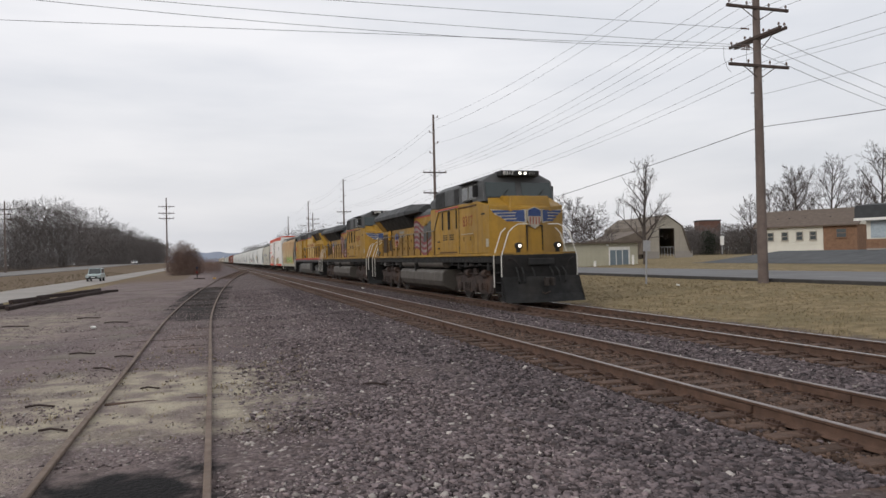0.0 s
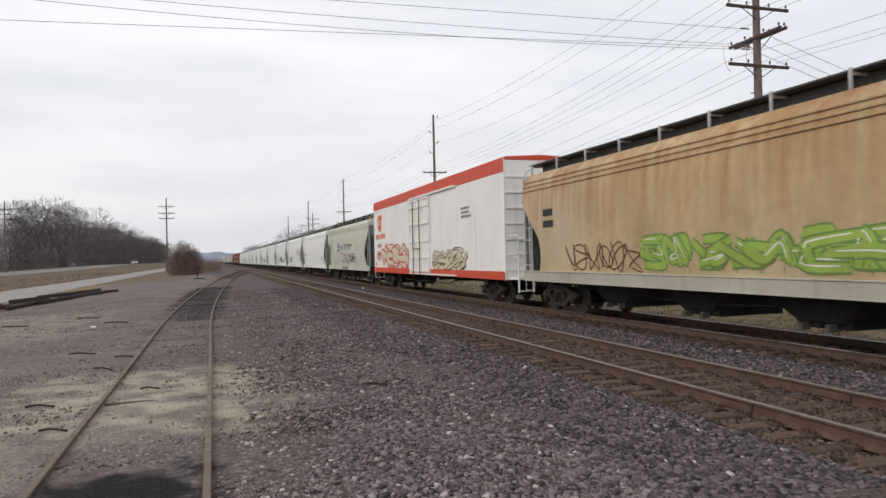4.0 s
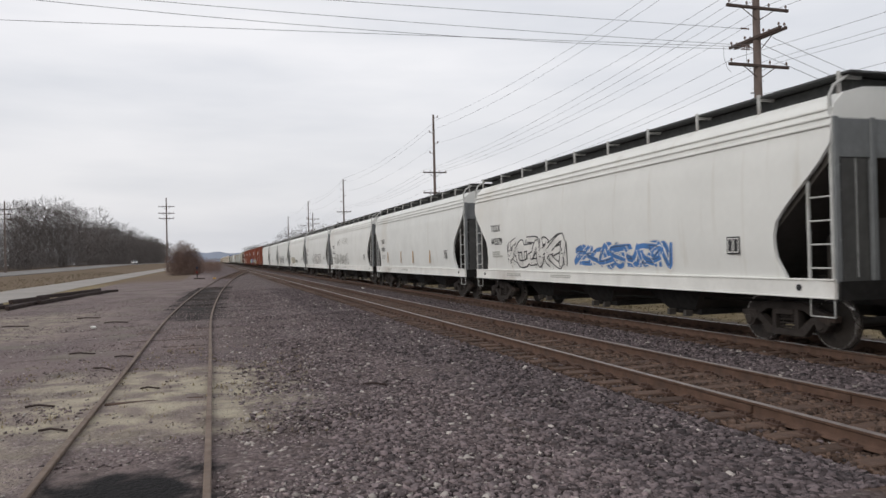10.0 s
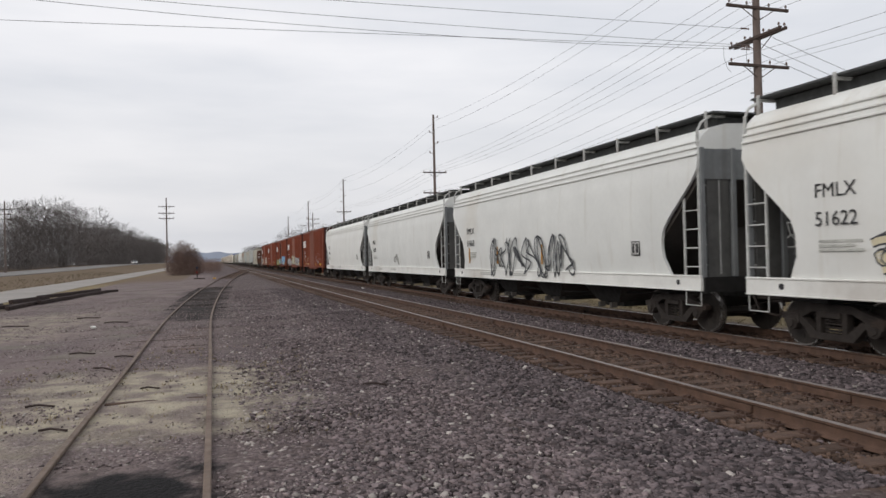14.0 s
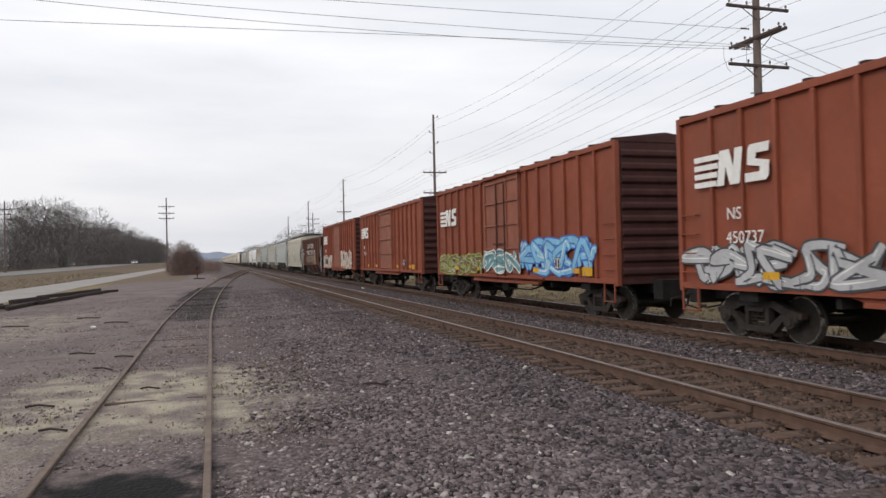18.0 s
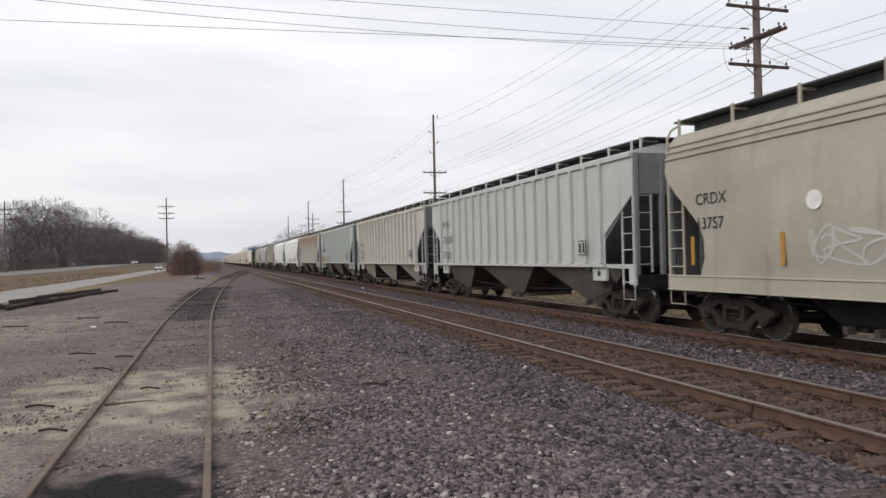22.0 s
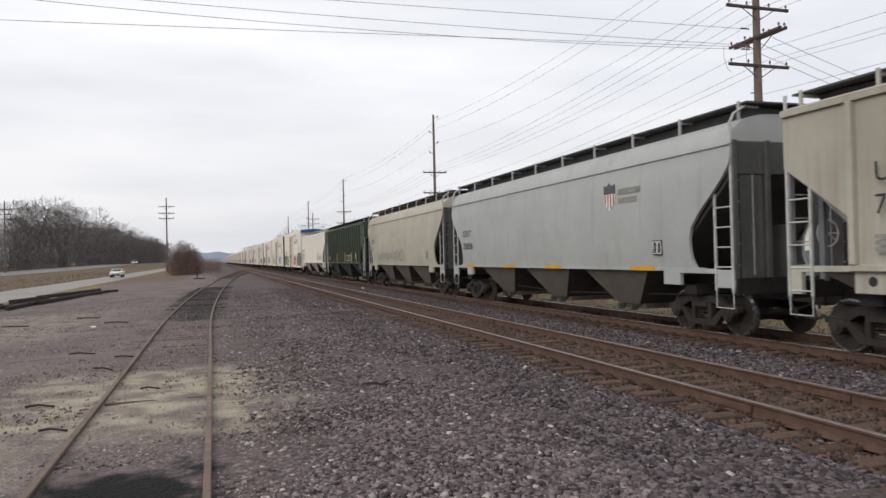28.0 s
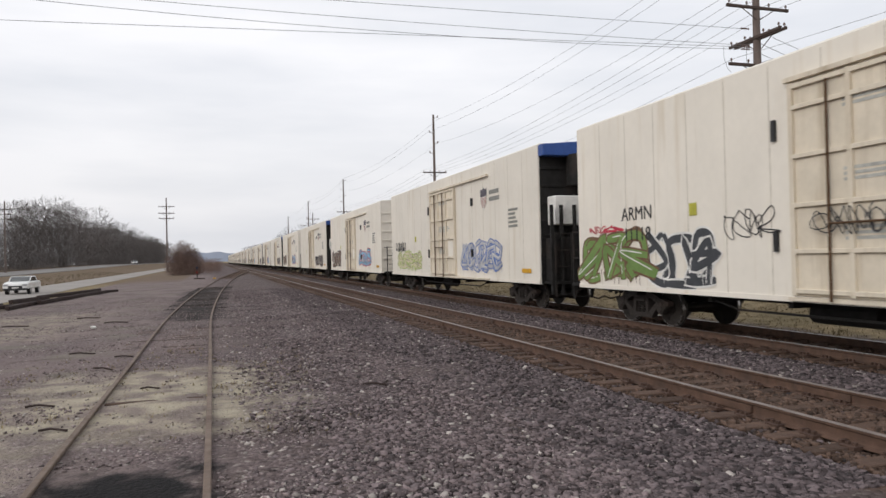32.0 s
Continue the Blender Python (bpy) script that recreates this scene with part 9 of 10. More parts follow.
# ---------------------------------------------------------------- buildings beyond the street
def window(parent, at, w, h, mat_frame):
    win = part("window", Mesh().box(-w / 2, w / 2, -0.05, 0.02, 0, h).data("window", [M["pane"]]), parent, at)
    fr = Mesh()
    for x in (-w / 2, w / 2):
        fr.box(x - 0.06, x + 0.06, -0.08, 0.02, -0.06, h + 0.06)
    for z in (0, h / 2, h):
        fr.box(-w / 2, w / 2, -0.075, 0.02, z - 0.04, z + 0.04)
    simple("window_frame", fr, mat_frame, win)
    simple("window_sill", Mesh().box(-w / 2 - 0.1, w / 2 + 0.1, -0.14, 0.0, -0.12, -0.05), mat_frame, win)
    return win


# long white house with a brick end; its front faces the tracks
turn = -64.0
h1 = empty("house", pose(76.4, 85.6, 1.9, 0, 0, turn), "white clapboard house with brown shingle roof and brick end", "house")
simple("wall", Mesh().box(0, 9.0, 0, 8.0, -1.2, 3.25), M["white_siding"], h1)
simple("brick_wall", Mesh().box(9.0, 13.2, -0.04, 8.0, -1.2, 3.25), M["brick"], h1, label="brown brick wall")
for i in range(14):
    simple("clapboard", Mesh().box(0, 8.98, -0.03, 0.0, 0.62 + i * 0.185, 0.79 + i * 0.185), M["white_siding"], h1)
rf = Mesh()
rf.prism([(-0.6, 3.1), (4.0, 5.5), (8.6, 3.1), (8.6, 3.28), (4.0, 5.72), (-0.6, 3.28)], "x", -0.4, 13.6)
simple("roof", rf, M["shingle"], h1)
simple("gable", Mesh().prism([(-0.1, 3.22), (4.0, 5.42), (8.0, 3.25)], "x", 13.1, 13.3), M["white_siding"], h1)
for k in (2.4, 4.0, 6.2, 9.5):
    simple("roof_vent", Mesh().cyl((k, 1.6, 4.0), (k, 1.6, 4.5), 0.1, n=8), M["shingle_dark"], h1)
for k in (1.9, 3.9, 5.9, 7.7):
    window(h1, pose(k, -0.03, 1.3), 0.85, 1.15, M["barn_wall"])
window(h1, pose(11.3, -0.06, 1.5), 1.3, 1.2, M["brick"])

h2 = empty("shop", pose(56.75, 49.9, 1.8, 0, 0, -62), "white-walled shop with dark shingle roof on red brick base", "shop building")
simple("wall", Mesh().box(0, 14, 0, 9, 0.95, 2.75), M["white_siding"], h2)
simple("brick_base", Mesh().box(-0.05, 14, -0.05, 9, -0.8, 0.95), M["brick"], h2, label="red brick base course")
simple("roof", Mesh().prism([(-0.7, 2.72), (-0.5, 4.0), (4.5, 4.4), (9.5, 4.0), (9.7, 2.72)], "x", -0.8, 14.6), M["shingle_dark"], h2)
simple("eave_board", Mesh().box(-0.85, 14.6, -0.78, -0.6, 2.62, 2.86), M["white"], h2)
simple("shop_panel", Mesh().box(0.35, 3.0, -0.06, 0.0, 1.05, 2.6), stored("panel_blue", lambda: material("pale_blue_window_panel", (0.36, 0.42, 0.47), 0.3)), h2, label="pale blue window panel")
simple("sign", Mesh().box(3.1, 3.35, -0.2, -0.05, 2.0, 2.5), M["ice_red"], h2, label="small red sign")

barn = empty("barn", pose(60.4, 90.7, 1.6, 0, 0, -6), "tan metal barn with gambrel roof and open dark doorway", "barn")
outline = [(0.0, 0), (1.35, 4.15), (3.75, 5.8), (6.15, 4.15), (7.5, 0)]
front = Mesh()
front.prism([(0, -0.6), (0, 0), (1.35, 4.15), (2.45, 4.9), (2.45, -0.6)], "y", 0, 0.15)
front.prism([(5.05, -0.6), (5.05, 4.9), (6.15, 4.15), (7.5, 0), (7.5, -0.6)], "y", 0, 0.15)
front.prism([(2.45, 3.85), (2.45, 4.9), (3.75, 5.8), (5.05, 4.9), (5.05, 3.85)], "y", 0, 0.15)
simple("front_wall", front, M["barn_wall"], barn)
for k in range(15):
    x = 0.3 + k * 0.5
    if x < 2.3 or x > 5.2:
        top = min(4.15 / 1.35 * x, 4.15 / 1.35 * (7.5 - x), 4.0)
        simple("batten", Mesh().box(x - 0.03, x + 0.03, -0.03, 0.0, 0.5, max(0.6, top - 0.1)), M["barn_wall"], barn)
simple("foundation", Mesh().box(-0.05, 2.4, -0.06, 0.1, -1.4, 0.45), M["concrete"], barn, label="pale concrete footing")
simple("foundation", Mesh().box(5.05, 7.9, -0.06, 0.1, -1.4, 0.45), M["concrete"], barn, label="pale concrete footing")
shell = Mesh()
shell.sheet([[(3.75 + (x - 3.75) * 1.03, yy, z + 0.06) for x, z in outline] for yy in (-0.3, 16.0)])
shell.add([(x, 16.0, z) for x, z in outline], [list(range(len(outline)))])
simple("roof", shell, stored("barn_roof", lambda: material("weathered_barn_roof", (0.15, 0.125, 0.102), 0.8, vary=0.15, scale=0.8)), barn)
simple("lean_to", Mesh().prism([(-4.2, -1.0), (-4.2, 2.2), (0.5, 3.6), (0.5, -1.0)], "y", 1.5, 12), M["barn_roof_side"], barn)
simple("door_post", Mesh().box(2.35, 2.5, -0.04, 0.12, -0.6, 3.9), M["barn_wall"], barn)
simple("door_post", Mesh().box(5.0, 5.15, -0.04, 0.12, -0.6, 3.9), M["barn_wall"], barn)
simple("back_wall", Mesh().box(0.4, 7.1, 9.0, 9.1, -0.6, 3.6), M["dark_inside"], barn)
for k in range(6):
    simple("gate_rail", Mesh().cyl((2.55 + k * 0.48, 0.3, -0.4), (2.55 + k * 0.48, 0.3, 1.1), 0.03, n=5), M["sign_grey"], barn)
simple("gate_rail", Mesh().cyl((2.5, 0.3, 1.1), (5.0, 0.3, 1.1), 0.03, n=5), M["sign_grey"], barn)

shed = empty("garage", pose(31.5, 67.8, 0.55, 0, 0, -0.5), "low cream garage with flat roof and grey doors", "garage")
simple("wall", Mesh().box(0, 12.8, 0, 7, 0, 2.5), M["cream_wall"], shed)
simple("roof", Mesh().box(-0.3, 13.1, -0.4, 7.2, 2.5, 2.64), M["shingle"], shed)
for i in range(24):
    simple("siding_rib", Mesh().box(0.25 + i * 0.52, 0.31 + i * 0.52, -0.025, 0.0, 0.05, 2.48), M["cream_wall"], shed)
simple("door_surround", Mesh().box(9.2, 11.8, -0.05, 0.0, 0.0, 2.1), M["white"], shed)
for i in range(3):
    simple("door_leaf", Mesh().box(9.35 + i * 0.78, 10.0 + i * 0.78, -0.09, -0.05, 0.05, 1.75), M["door_grey"], shed)
simple("lamp", Mesh().cyl((9.0, -0.05, 2.3), (9.0, -0.2, 2.3), 0.1, n=10), M["white"], shed)
tagged(simple("bollard", Mesh().cyl((42.8, 66.3, 0.5), (42.8, 66.3, 1.75), 0.13, n=10), M["white"], None), "white steel bollard by the garage", "bollard")
tagged(simple("bollard", Mesh().cyl((38.2, 66.3, 0.5), (38.2, 66.3, 1.2), 0.13, n=10), M["white"], None), "white steel bollard by the garage", "bollard")

brick_block = empty("apartment_block", pose(129, 168, 2, 0, 0, -25), "distant red brick building behind trees", "building")
simple("wall", Mesh().box(0.8, 6.6, 0, 6, 0, 8.2), M["brick_dark"], brick_block)
simple("roof", Mesh().box(0.6, 6.8, -0.2, 6.2, 8.2, 8.5), M["shingle_dark"], brick_block)

# car park in front of the shop
lot = Mesh()
rows = []
for i in range(9):
    u = i / 8
    rows.append([(44.5 + 8 * u + k * 0.2, 20 + 42 * k / 10 - 4 * u, max(land(44.5 + 8 * u + k * 0.2, 20 + 42 * k / 10), 0.62 + 1.15 * u) + 0.05) for k in range(11)])
lot.sheet(rows)
tagged(new("car_park", lot.data("car_park", [stored("lot", lambda: material("dark_car_park_asphalt", (0.075, 0.078, 0.082), 0.9, vary=0.15, scale=0.5))])), "dark asphalt car park sloping up from the street", "car park", kind="structure")
for i in range(4):
    tagged(simple("wheel_stop", Mesh().box(-0.9, 0.9, -0.1, 0.1, 0, 0.16), M["concrete"], None, pose(53.6 + i * 0.5, 46 - i * 2.6, 1.75, 0, 0, -64), bevel=0.02), "low concrete wheel stop in the car park", "wheel stop", "wheel stops")

# signs
sign = empty("street_sign", pose(21.8, 32.6, 0.33, 0, 2.0, 0), "grey back of a street sign on a thin post", "street sign")
simple("post", Mesh().box(-0.04, 0.04, -0.03, 0.03, 0, 2.3), M["sign_grey"], sign)
simple("panel", Mesh().box(-0.22, 0.22, -0.045, -0.03, 1.75, 2.32), M["sign_grey"], sign, bevel=0.004)
sign2 = empty("road_sign", pose(64.6, 78.9, 1.5), "small white road sign on a post", "road sign")
simple("post", Mesh().box(-0.05, 0.05, -0.04, 0.04, 0, 1.5), M["sign_grey"], sign2)
simple("panel", Mesh().box(-0.3, 0.3, -0.06, -0.04, 1.2, 2.4), M["white"], sign2)

# switch stand on the siding
stand = empty("switch_stand", pose(-1.75, 89.4, 0.02), "low switch stand with dark blue and red target", "switch stand")
simple("post", Mesh().box(-0.05, 0.05, -0.05, 0.05, 0, 1.25), M["black"], stand)
simple("target", Mesh().box(-0.14, 0.14, -0.03, 0.03, 1.2, 1.48), stored("target", lambda: material("faded_blue_target", (0.03, 0.033, 0.055), 0.6)), stand, bevel=0.02)
simple("target", Mesh().box(-0.1, 0.1, -0.03, 0.03, 0.66, 0.92), M["letter_red"], stand, bevel=0.02)
simple("base", Mesh().box(-0.35, 0.9, -0.15, 0.15, 0, 0.12), M["timber"], stand)
tagged(simple("point_marker", Mesh().box(-0.18, 0.18, -0.1, 0.1, 0, 0.12), M["safety"], None, pose(0.2, 84.0, 0.12), bevel=0.02), "small yellow switch point cover on the siding", "switch cover")

# heap of old timbers along the road
rnd = random.Random(23)
for i, (x, y, z, l, a) in enumerate(((-9.5, 43, 0.0, 5.5, 4), (-9.1, 46, 0.02, 6.5, 13), (-8.6, 48.5, 0.04, 8.5, 7), (-8.3, 52.5, 0.03, 7.0, 12), (-7.8, 55.0, 0.05, 7.0, 8), (-8.8, 50.5, 0.22, 9.0, 9.2), (-8.2, 55.2, 0.2, 5.0, 6.6), (-10.1, 41.5, 0.0, 4.0, 20), (-10.5, 40.5, 0.05, 3.4, 2), (-9.6, 44.5, 0.2, 4.5, 11), (-7.5, 57.5, 0.0, 4.0, 16))):
    mb = Mesh().box(-0.11, 0.11, -l / 2, l / 2, -0.12, 0.09)
    tagged(simple("timber", mb, M["timber"], None, pose(x, y, z, rnd.uniform(-0.5, 0.5), rnd.uniform(-8, 8), -a), bevel=0.025), "old dark timber beam lying in a heap", "timber", "timber heap")
for (x, y, l, a) in ((-2.4, 11.6, 0.4, 80), (-2.85, 18.0, 0.6, 70), (-1.87, 17.0, 0.4, 80), (-2.05, 15.2, 0.5, 50), (2.45, 11.25, 0.4, 60), (2.65, 11.35, 0.3, -20), (-1.9, 9.85, 0.35, 75), (-1.0, 12.5, 0.3, 80), (-4.5, 30, 0.9, 75), (-3.2, 27, 0.8, 80), (-6.5, 28, 0.9, 80)):
    mb = Mesh().tube([(-l / 2, 0, 0.02), (-l * 0.1, 0.02, 0.035), (l / 2, -0.02, 0.015)], 0.014 + l * 0.008, 6)
    tagged(simple("stick", mb, M["timber"], None, pose(x, y, land(x, y) + 0.01, 0, 0, a - 90)), "dark broken stick lying on the gravel", "stick", "fallen sticks")
for (x, y) in ((-3.66, 25.1), (9.3, 46.0), (21.5, 29.5)):
    mb = Mesh().prism([(-0.09, -0.06), (0.08, -0.08), (0.1, 0.05), (-0.05, 0.09)], "z", 0, 0.07)
    tagged(simple("litter", mb, M["white"], None, pose(x, y, land(x, y) + 0.02, 8, 5, 30), bevel=0.02), "crumpled white scrap of litter", "litter", "litter")


# ---------------------------------------------------------------- road vehicles
def vehicle(name, at, label, paint, tall=False):
    v = empty(name, at, label, "car", "road vehicles")
    top = 1.72 if tall else 1.42
    side = [(-2.3, 0.42), (-2.32, 0.75), (-2.2, 0.92), (-1.25, 1.02), (2.0, 1.02), (2.25, 0.9), (2.3, 0.45)]
    if tall:
        cabin = [(-1.15, 1.0), (-0.45, top - 0.05), (-0.2, top), (1.9, top), (2.15, 1.0)]
    else:
        cabin = [(-1.15, 1.0), (-0.35, top - 0.05), (0.0, top), (0.9, top - 0.03), (1.6, 1.02)]
    simple("body", Mesh().prism(side, "x", -0.9, 0.9), paint, v, bevel=0.07, smooth=True)
    simple("cabin", Mesh().prism(cabin, "x", -0.74, 0.74), M["glass_dark"], v, bevel=0.06)
    simple("roof", Mesh().box(-0.72, 0.72, cabin[1][0] + 0.2, cabin[-2][0] - 0.05, top - 0.03, top + 0.02), paint, v, bevel=0.02)
    for x in (-0.74, 0.74):
        simple("pillar", Mesh().tube([(x, -1.1, 1.0), (x, -0.4, top - 0.03), (x, cabin[-2][0], top - 0.03), (x, cabin[-1][0], 1.0)], 0.04, 5), paint, v)
    for x in (-0.78, 0.78):
        for y in (-1.4, 1.4):
            w = simple("wheel", Mesh().cyl((x - 0.11, 0, 0), (x + 0.11, 0, 0), 0.33, n=18), M["tyre"], v, pose(0, y, 0.33))
            simple("rim", Mesh().cyl((x - 0.118, 0, 0), (x + 0.118, 0, 0), 0.2, n=12), M["sign_grey"], w)
    simple("grille", Mesh().box(-0.5, 0.5, -2.34, -2.3, 0.5, 0.7), M["black_paint"], v)
    for x in (-0.68, 0.68):
        simple("headlight", Mesh().box(x - 0.17, x + 0.17, -2.34, -2.2, 0.68, 0.84), M["sign_grey"], v, bevel=0.02)
    simple("plate_bar", Mesh().box(-0.25, 0.25, -2.345, -2.33, 0.5, 0.58), M["white"], v)
    simple("bumper", Mesh().box(-0.88, 0.88, -2.38, -2.26, 0.34, 0.5), M["black_paint"], v, bevel=0.03)
    return v


ROAD_Z = -0.235
suv = vehicle("car", pose(-15.0, 106, ROAD_Z), "white estate car coming along the side road", M["car_silver"], True)
sedan = vehicle("car", pose(-15.0, 330, ROAD_Z), "white saloon car coming along the side road", M["car_white"])
vehicle("car", pose(-33.0, 345, 0.52 + hwy_rise(345) + 0.02, 0, 0, 20), "white car standing beside the highway", M["car_white"], True)


# ---------------------------------------------------------------- trees
def bare_tree(name, x, y, h, seed, label, width=0.42, limbs=15, first=0.22, thick=0.016, fine=0.012, rise=0.9):
    """Leafless tree: wavering trunk, limbs along it, and three orders of ever finer twigs."""
    r = random.Random(seed)
    t = empty(name, pose(x, y, land(x, y) - 0.05, 0, 0, r.uniform(0, 360)), label, "tree", "bare trees")
    wood, twigs = Mesh(), Mesh()

    def path(p, d, length, steps, bend, lift):
        pts = [Vector(p)]
        for _ in range(steps):
            d = (d + Vector((r.uniform(-1, 1), r.uniform(-1, 1), r.uniform(-0.6, 0.6) + lift)) * bend).normalized()
            pts.append(pts[-1] + d * length / steps)
        return pts

    def along(pts, u):
        k = min(len(pts) - 2, int(u * (len(pts) - 1)))
        f = u * (len(pts) - 1) - k
        return pts[k].lerp(pts[k + 1], f), (pts[k + 1] - pts[k]).normalized()

    def outward(d, a, amount):
        side = d.orthogonal().normalized()
        side.rotate(Matrix.Rotation(a, 3, d))
        return (d * (1 - amount) + side * amount).normalized()
    trunk = path((0, 0, 0), Vector((0, 0, 1)), h * 0.86, 8, 0.05, 0.4)
    wood.tube(trunk, [h * thick * (1 - 0.1 * i) for i in range(9)], 8)
    for i in range(limbs):
        u = first + (0.97 - first) * (i + r.uniform(0, 0.8)) / limbs
        p, d = along(trunk, u)
        length = h * width * (1.12 - 0.72 * u) * r.uniform(0.75, 1.15)
        a = i * 2.4 + r.uniform(-0.4, 0.4)
        nd = (Vector((math.cos(a), math.sin(a), 0)) + Vector((0, 0, rise * r.uniform(0.6, 1.3) + u * 0.5))).normalized()
        r0 = h * thick * (1 - 0.8 * u) * 0.55 + fine
        limb = path(p, nd, length, 6, 0.14, 0.25)
        wood.tube(limb, [r0 * (1 - 0.13 * k) for k in range(7)], 5)
        for j in range(8):
            v = 0.2 + 0.8 * (j + r.random()) / 8
            q, dq = along(limb, min(0.99, v))
            ln = length * r.uniform(0.3, 0.5) * (1.15 - 0.5 * v)
            branch = path(q, outward(dq, r.uniform(0, 6.3), r.uniform(0.35, 0.6)), ln, 4, 0.16, 0.3)
            twigs.tube(branch, [max(fine, r0 * 0.4) * (1 - 0.17 * k) for k in range(5)], 3)
            for _ in range(6):
                q2, d2 = along(branch, r.uniform(0.2, 0.99))
                tw = path(q2, outward(d2, r.uniform(0, 6.3), r.uniform(0.3, 0.55)), ln * r.uniform(0.3, 0.55), 2, 0.16, 0.3)
                twigs.tube(tw, [fine, fine * 0.8, fine * 0.5], 3)
                for _ in range(2):
                    q3, d3 = along(tw, r.uniform(0.3, 0.95))
                    e = q3 + outward(d3, r.uniform(0, 6.3), 0.45) * ln * r.uniform(0.15, 0.28)
                    twigs.cyl(q3, e, fine * 0.7, fine * 0.35, n=3)
    simple("trunk", wood, M["bark"], t, smooth=True)
    simple("crown", twigs, M["twig"], t, label="leafless twigs")
    return t


bare_tree("bare_tree", 43.3, 64.8, 11.4, 31, "leafless street tree with upswept limbs", 0.40, 17, 0.2, 0.019, 0.010, 1.15)
first = bare_tree("bare_tree", 42.2, 73.0, 6.8, 40, "spreading leafless tree behind the garage", 0.62, 13, 0.2, 0.014, 0.011, 0.5)
for i, (px, py, sz) in enumerate(((39.5, 78, 1.15), (36.5, 80, 1.1), (48, 84, 0.85), (40.8, 76, 1.2), (43.5, 79, 1.1), (38.2, 84, 1.25))):
    copy_thing(first, pose(px, py, land(px, py) - 0.05, 0, 0, 50 + i * 67) @ Matrix.Scale(sz, 4))
tall = [bare_tree("bare_tree", px, py, hh, 60 + i, "tall leafless tree behind the houses", 0.46, 17, 0.16, 0.014, 0.017, 0.95) for i, (px, py, hh) in enumerate(((92.0, 94.3, 15.5), (100.6, 95.7, 17.5)))]
for i, (px, py, sz) in enumerate(((108.0, 96.4, 0.88), (100.2, 85.3, 1.02), (85.1, 96.5, 0.68), (89.8, 97.6, 0.72), (104, 82, 1.05), (108, 78, 1.0), (112, 90, 0.9), (96.5, 99.0, 0.9))):
    copy_thing(tall[i % 2], pose(px, py, land(px, py) - 0.05, 0, 0, 40 + i * 83) @ Matrix.Scale(sz, 4))


def far_wood(name, spots, label, mat, seed, twigs=90, r_twig=0.05, wide=0.34, group_kind="trees"):
    """A mass of leafless trees or brush, in one piece: stems, limbs and twigs that reach down to the ground."""
    r = random.Random(seed)
    V, F = [], []

    def spike(p, q, rad):
        o = len(V)
        a = r.uniform(0, 6.3)
        for k in range(3):
            V.append((p[0] + rad * math.cos(a + k * 2.094), p[1] + rad * math.sin(a + k * 2.094), p[2]))
        V.append(q)
        F.extend(((o, o + 1, o + 3), (o + 1, o + 2, o + 3), (o + 2, o, o + 3)))
    for x, y, h in spots:
        z0 = land(x, y)
        w = h * wide * r.uniform(0.8, 1.2)
        lean = r.uniform(-0.05, 0.05) * h
        spike((x, y, z0 - 0.3), (x + lean, y, z0 + h * 0.86), h * 0.007)
        for k in range(6):
            a, u = r.uniform(0, 6.3), r.uniform(0.2, 0.55)
            spike((x + lean * u, y, z0 + h * u), (x + w * 0.85 * math.cos(a), y + w * 0.85 * math.sin(a), z0 + h * (u + r.uniform(0.25, 0.4))), h * 0.005)
        for k in range(twigs):
            a, u = r.uniform(0, 6.3), r.random() ** 0.85
            rad = w * (0.8 + 0.45 * u if u < 0.45 else math.sqrt(max(0.0, 1 - ((u - 0.45) / 0.56) ** 2)))
            q = math.sqrt(r.random())
            cx, cy = math.cos(a), math.sin(a)
            p0 = (x + lean * u + rad * q * cx, y + rad * q * cy, z0 + h * u * 0.95)
            ln = h * r.uniform(0.03, 0.10)
            q1 = (p0[0] + ln * (cx * q * 0.6 + r.uniform(-0.6, 0.6)), p0[1] + ln * (cy * q * 0.6 + r.uniform(-0.6, 0.6)), p0[2] + ln * r.uniform(0.1, 1.0))
            spike(p0, q1, r_twig * r.uniform(0.5, 1.3))
    me = bpy.data.meshes.new(name)
    me.from_pydata(V, [], F)
    me.materials.append(mat)
    tagged(new(name, me), label, group_kind, kind="stuff")


r = random.Random(77)
spots = []
for i in range(330):
    y = 120 + 800 * r.random() ** 1.35
    x = -48.5 - 34 * r.random() ** 1.6
    grown = min(1.0, max(0.0, (y - 195) / 75))
    spots.append((x, y, (11.5 + 12.0 * grown) * r.uniform(0.72, 1.06)))
spots += [(-52, 283, 25.5), (-54, 272, 24.5), (-51, 296, 24.0), (-56, 268, 22.0), (-52, 366, 28.0)]
far_wood("woods_west", spots, "grey-brown leafless woods beyond the highway", M["woods"], 78, 820, 0.075, 0.31)
spots = [(-46.8 - 3 * r.random(), 110 + 620 * r.random() ** 1.3, r.uniform(3.0, 6.5)) for i in range(330)]
far_wood("undergrowth_west", spots, "dense brown undergrowth at the foot of the woods", M["woods"], 83, 240, 0.08, 0.5, "undergrowth")
spots = []
for i in range(200):
    y = r.uniform(330, 1000)
    spots.append((38 + 50 * r.random() ** 1.4, y, r.uniform(12, 20)))
far_wood("woods_east", spots, "leafless trees along the line in the distance", M["woods"], 79, 260, 0.10, 0.34)
spots = []
for i in range(190):
    u = r.random() ** 1.5
    spots.append((93 + 66 * u + r.uniform(-3, 4), 132 - 22 * u + r.uniform(-6, 16), r.uniform(3.8, 7.0)))
for i in range(70):
    a = radians(36.0 + 7.5 * r.random())
    q = r.uniform(150, 172)
    spots.append((q * math.sin(a), q * math.cos(a), r.uniform(4.2, 6.6)))
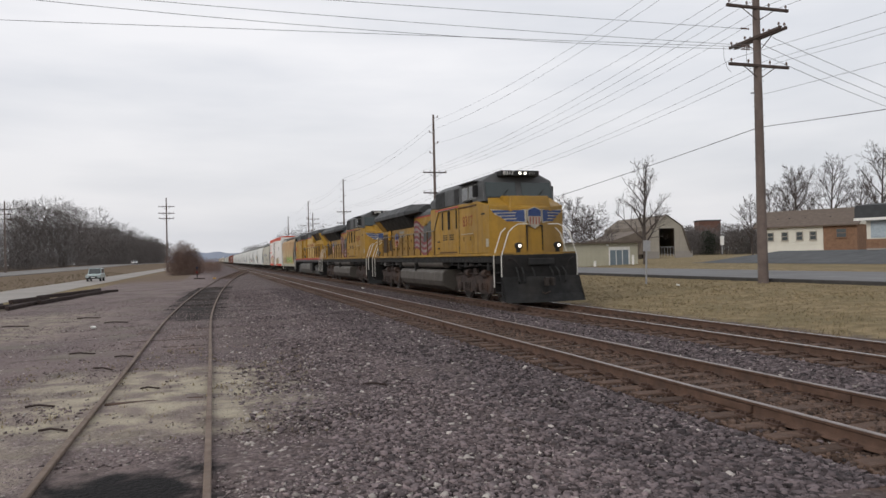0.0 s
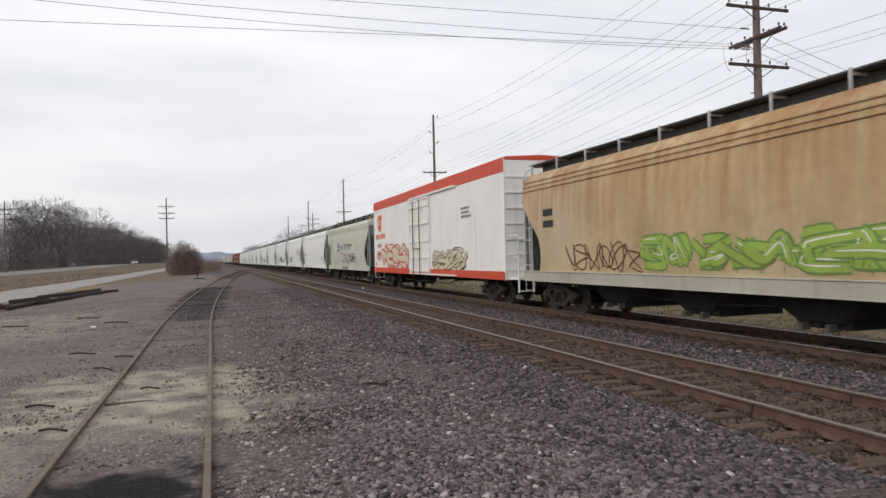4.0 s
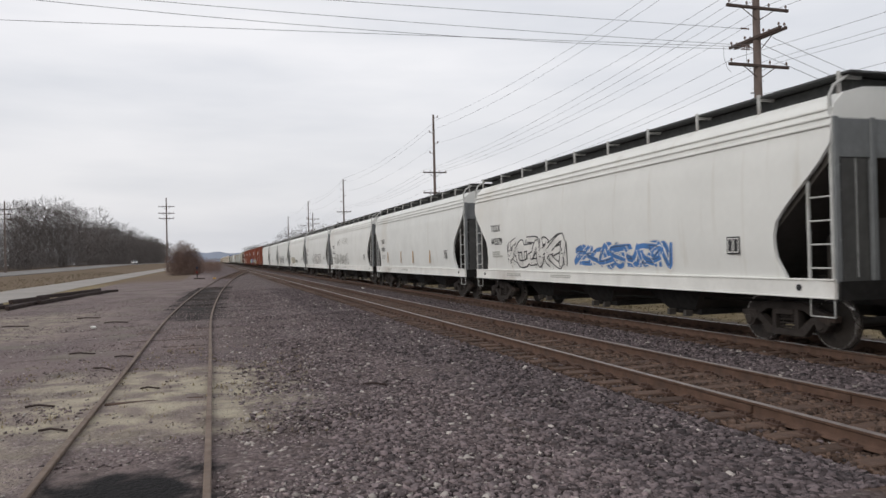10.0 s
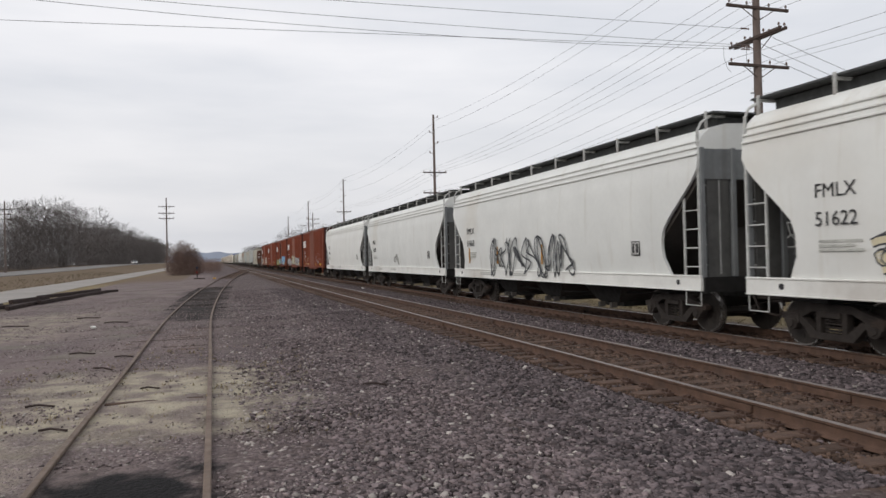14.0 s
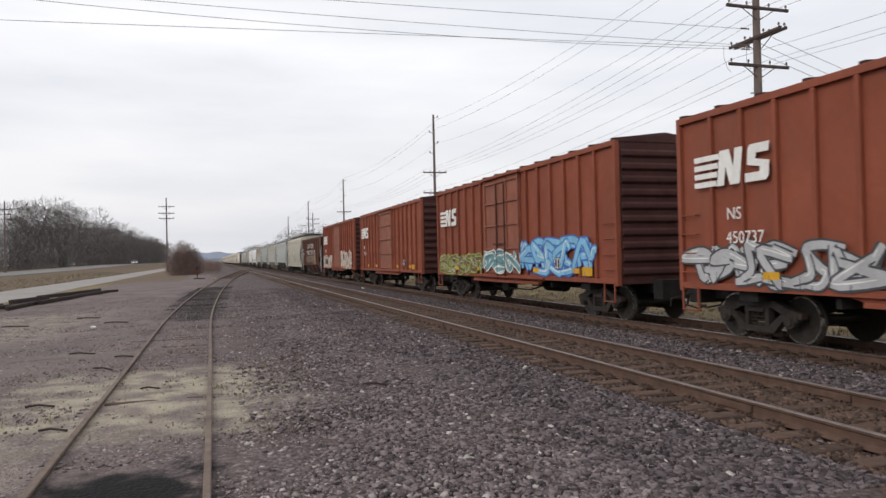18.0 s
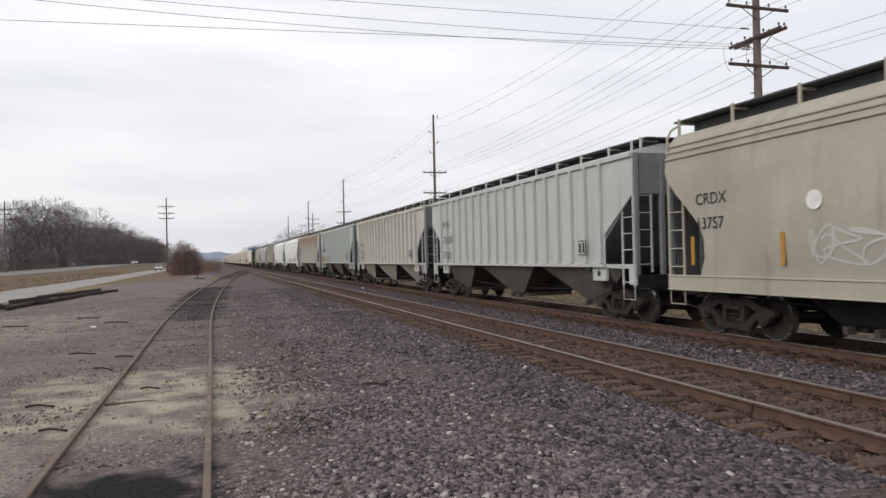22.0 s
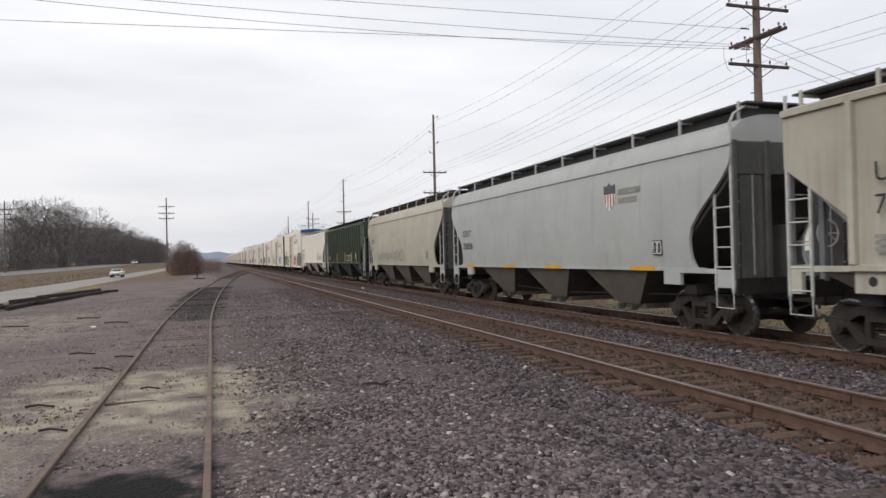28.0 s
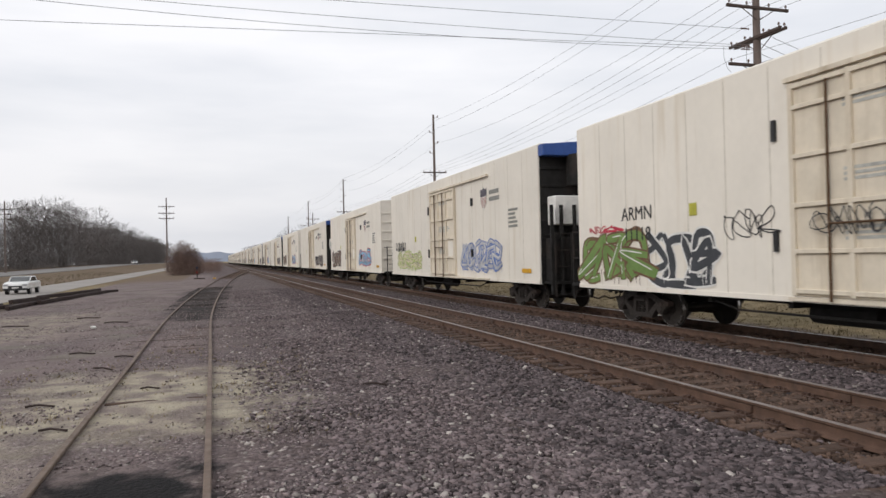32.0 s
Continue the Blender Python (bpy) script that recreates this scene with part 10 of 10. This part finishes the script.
for i in range(46):
    spots.append((26 + 40 * r.random(), 118 + 60 * r.random(), r.uniform(5, 8.5)))
far_wood("woods_behind_houses", spots, "brown leafless thicket behind the buildings", M["woods"], 80, 420, 0.055, 0.4)
spots = [(97.5, 124, 5.2), (98.6, 123.4, 4.6), (103.5, 121, 4.4)]
far_wood("cedar_bush", spots, "dark evergreen bush in the thicket", M["cedar"], 84, 900, 0.07, 0.3, "bush")
spots = []
for _ in range(46):
    a, q = r.uniform(0, 6.3), r.random() ** 0.6
    spots.append((-4.3 + 2.5 * q * math.cos(a), 121 + 4 * q * math.sin(a), 5.7 * (1 - 0.5 * q * q) * r.uniform(0.85, 1.08)))
far_wood("bramble_thicket", spots, "dense reddish-brown bare thicket beside the siding", M["brush"], 81, 420, 0.028, 0.3, "thicket")
spots = [(-2.5 + r.uniform(-1.5, 3.6) + 0.012 * (i % 60), 128 + 1.5 * i * r.random(), r.uniform(1.4, 3.0)) for i in range(120)]
far_wood("low_brush", spots, "low reddish brush along the siding", M["brush"], 82, 150, 0.03, 0.5, "brush")

# far hills
for name, y, x0, x1, hgt, sd in (("hill", 2600, -260, 230, 52, 1), ("hill", 2300, 40, 500, 30, 2)):
    n = 60
    rows = [[(x0 + (x1 - x0) * i / n, y, -5) for i in range(n + 1)], [(x0 + (x1 - x0) * i / n, y + 60, hgt * (0.35 + 0.65 * (0.5 + 0.5 * noise.noise((i * 0.11, sd, 0)))) * math.sin(math.pi * i / n) ** 0.5) for i in range(n + 1)], [(x0 + (x1 - x0) * i / n, y + 300, -5) for i in range(n + 1)]]
    tagged(new(name, Mesh().sheet(rows).data(name, [M["hill"]], smooth=True)), "hazy blue wooded hill on the horizon", "hill", kind="structure")


# ---------------------------------------------------------------- what moves
WHERE = {}


def motions():
    WHERE.update({e.name: y for e, y in TRAIN})
    for e, y in TRAIN:
        walk(e, [(0.0, pose(TRACK_B, y, RAIL_Z)), (32.0, pose(TRACK_B, y - SPEED * 32.0, RAIL_Z))])
    # wheels turn while their car rolls past the yard
    for wheel, k, r0, car in SPINNERS:
        y0 = WHERE[car.name] + wheel.parent.matrix_basis.translation.y
        f0 = max(0, int((y0 - 58) / SPEED * 30))
        f1 = min(960, int((y0 - 6) / SPEED * 30))
        if f1 - f0 < 3:
            continue
        still = pose(0, k, r0)
        rows = [(0.0, still)] if f0 > 0 else []
        turn = 0.0
        for f in range(f0, f1 + 1):
            rows.append((f / 30, pose(0, k, r0, math.degrees(turn))))
            turn += SPEED / 30 / r0
        if f1 < 960:
            rows.append((32.0, rows[-1][1]))
        walk(wheel, rows)
    # the two cars on the side road
    walk(suv, [(0.0, pose(-15.0, 106.0, ROAD_Z)), (1.0, pose(-15.0, 90.0, ROAD_Z)), (2.0, pose(-15.0, 73.8, ROAD_Z)), (3.0, pose(-15.0, 59.0, ROAD_Z)), (32.0, pose(-15.0, -360.0, ROAD_Z))])
    walk(sedan, [(0.0, pose(-15.2, 560.0, ROAD_Z)), (24.0, pose(-15.2, 195.0, ROAD_Z)), (28.0, pose(-15.0, 129.0, ROAD_Z)), (30.0, pose(-15.0, 96.5, ROAD_Z)), (32.0, pose(-15.0, 67.0, ROAD_Z))])


motions()
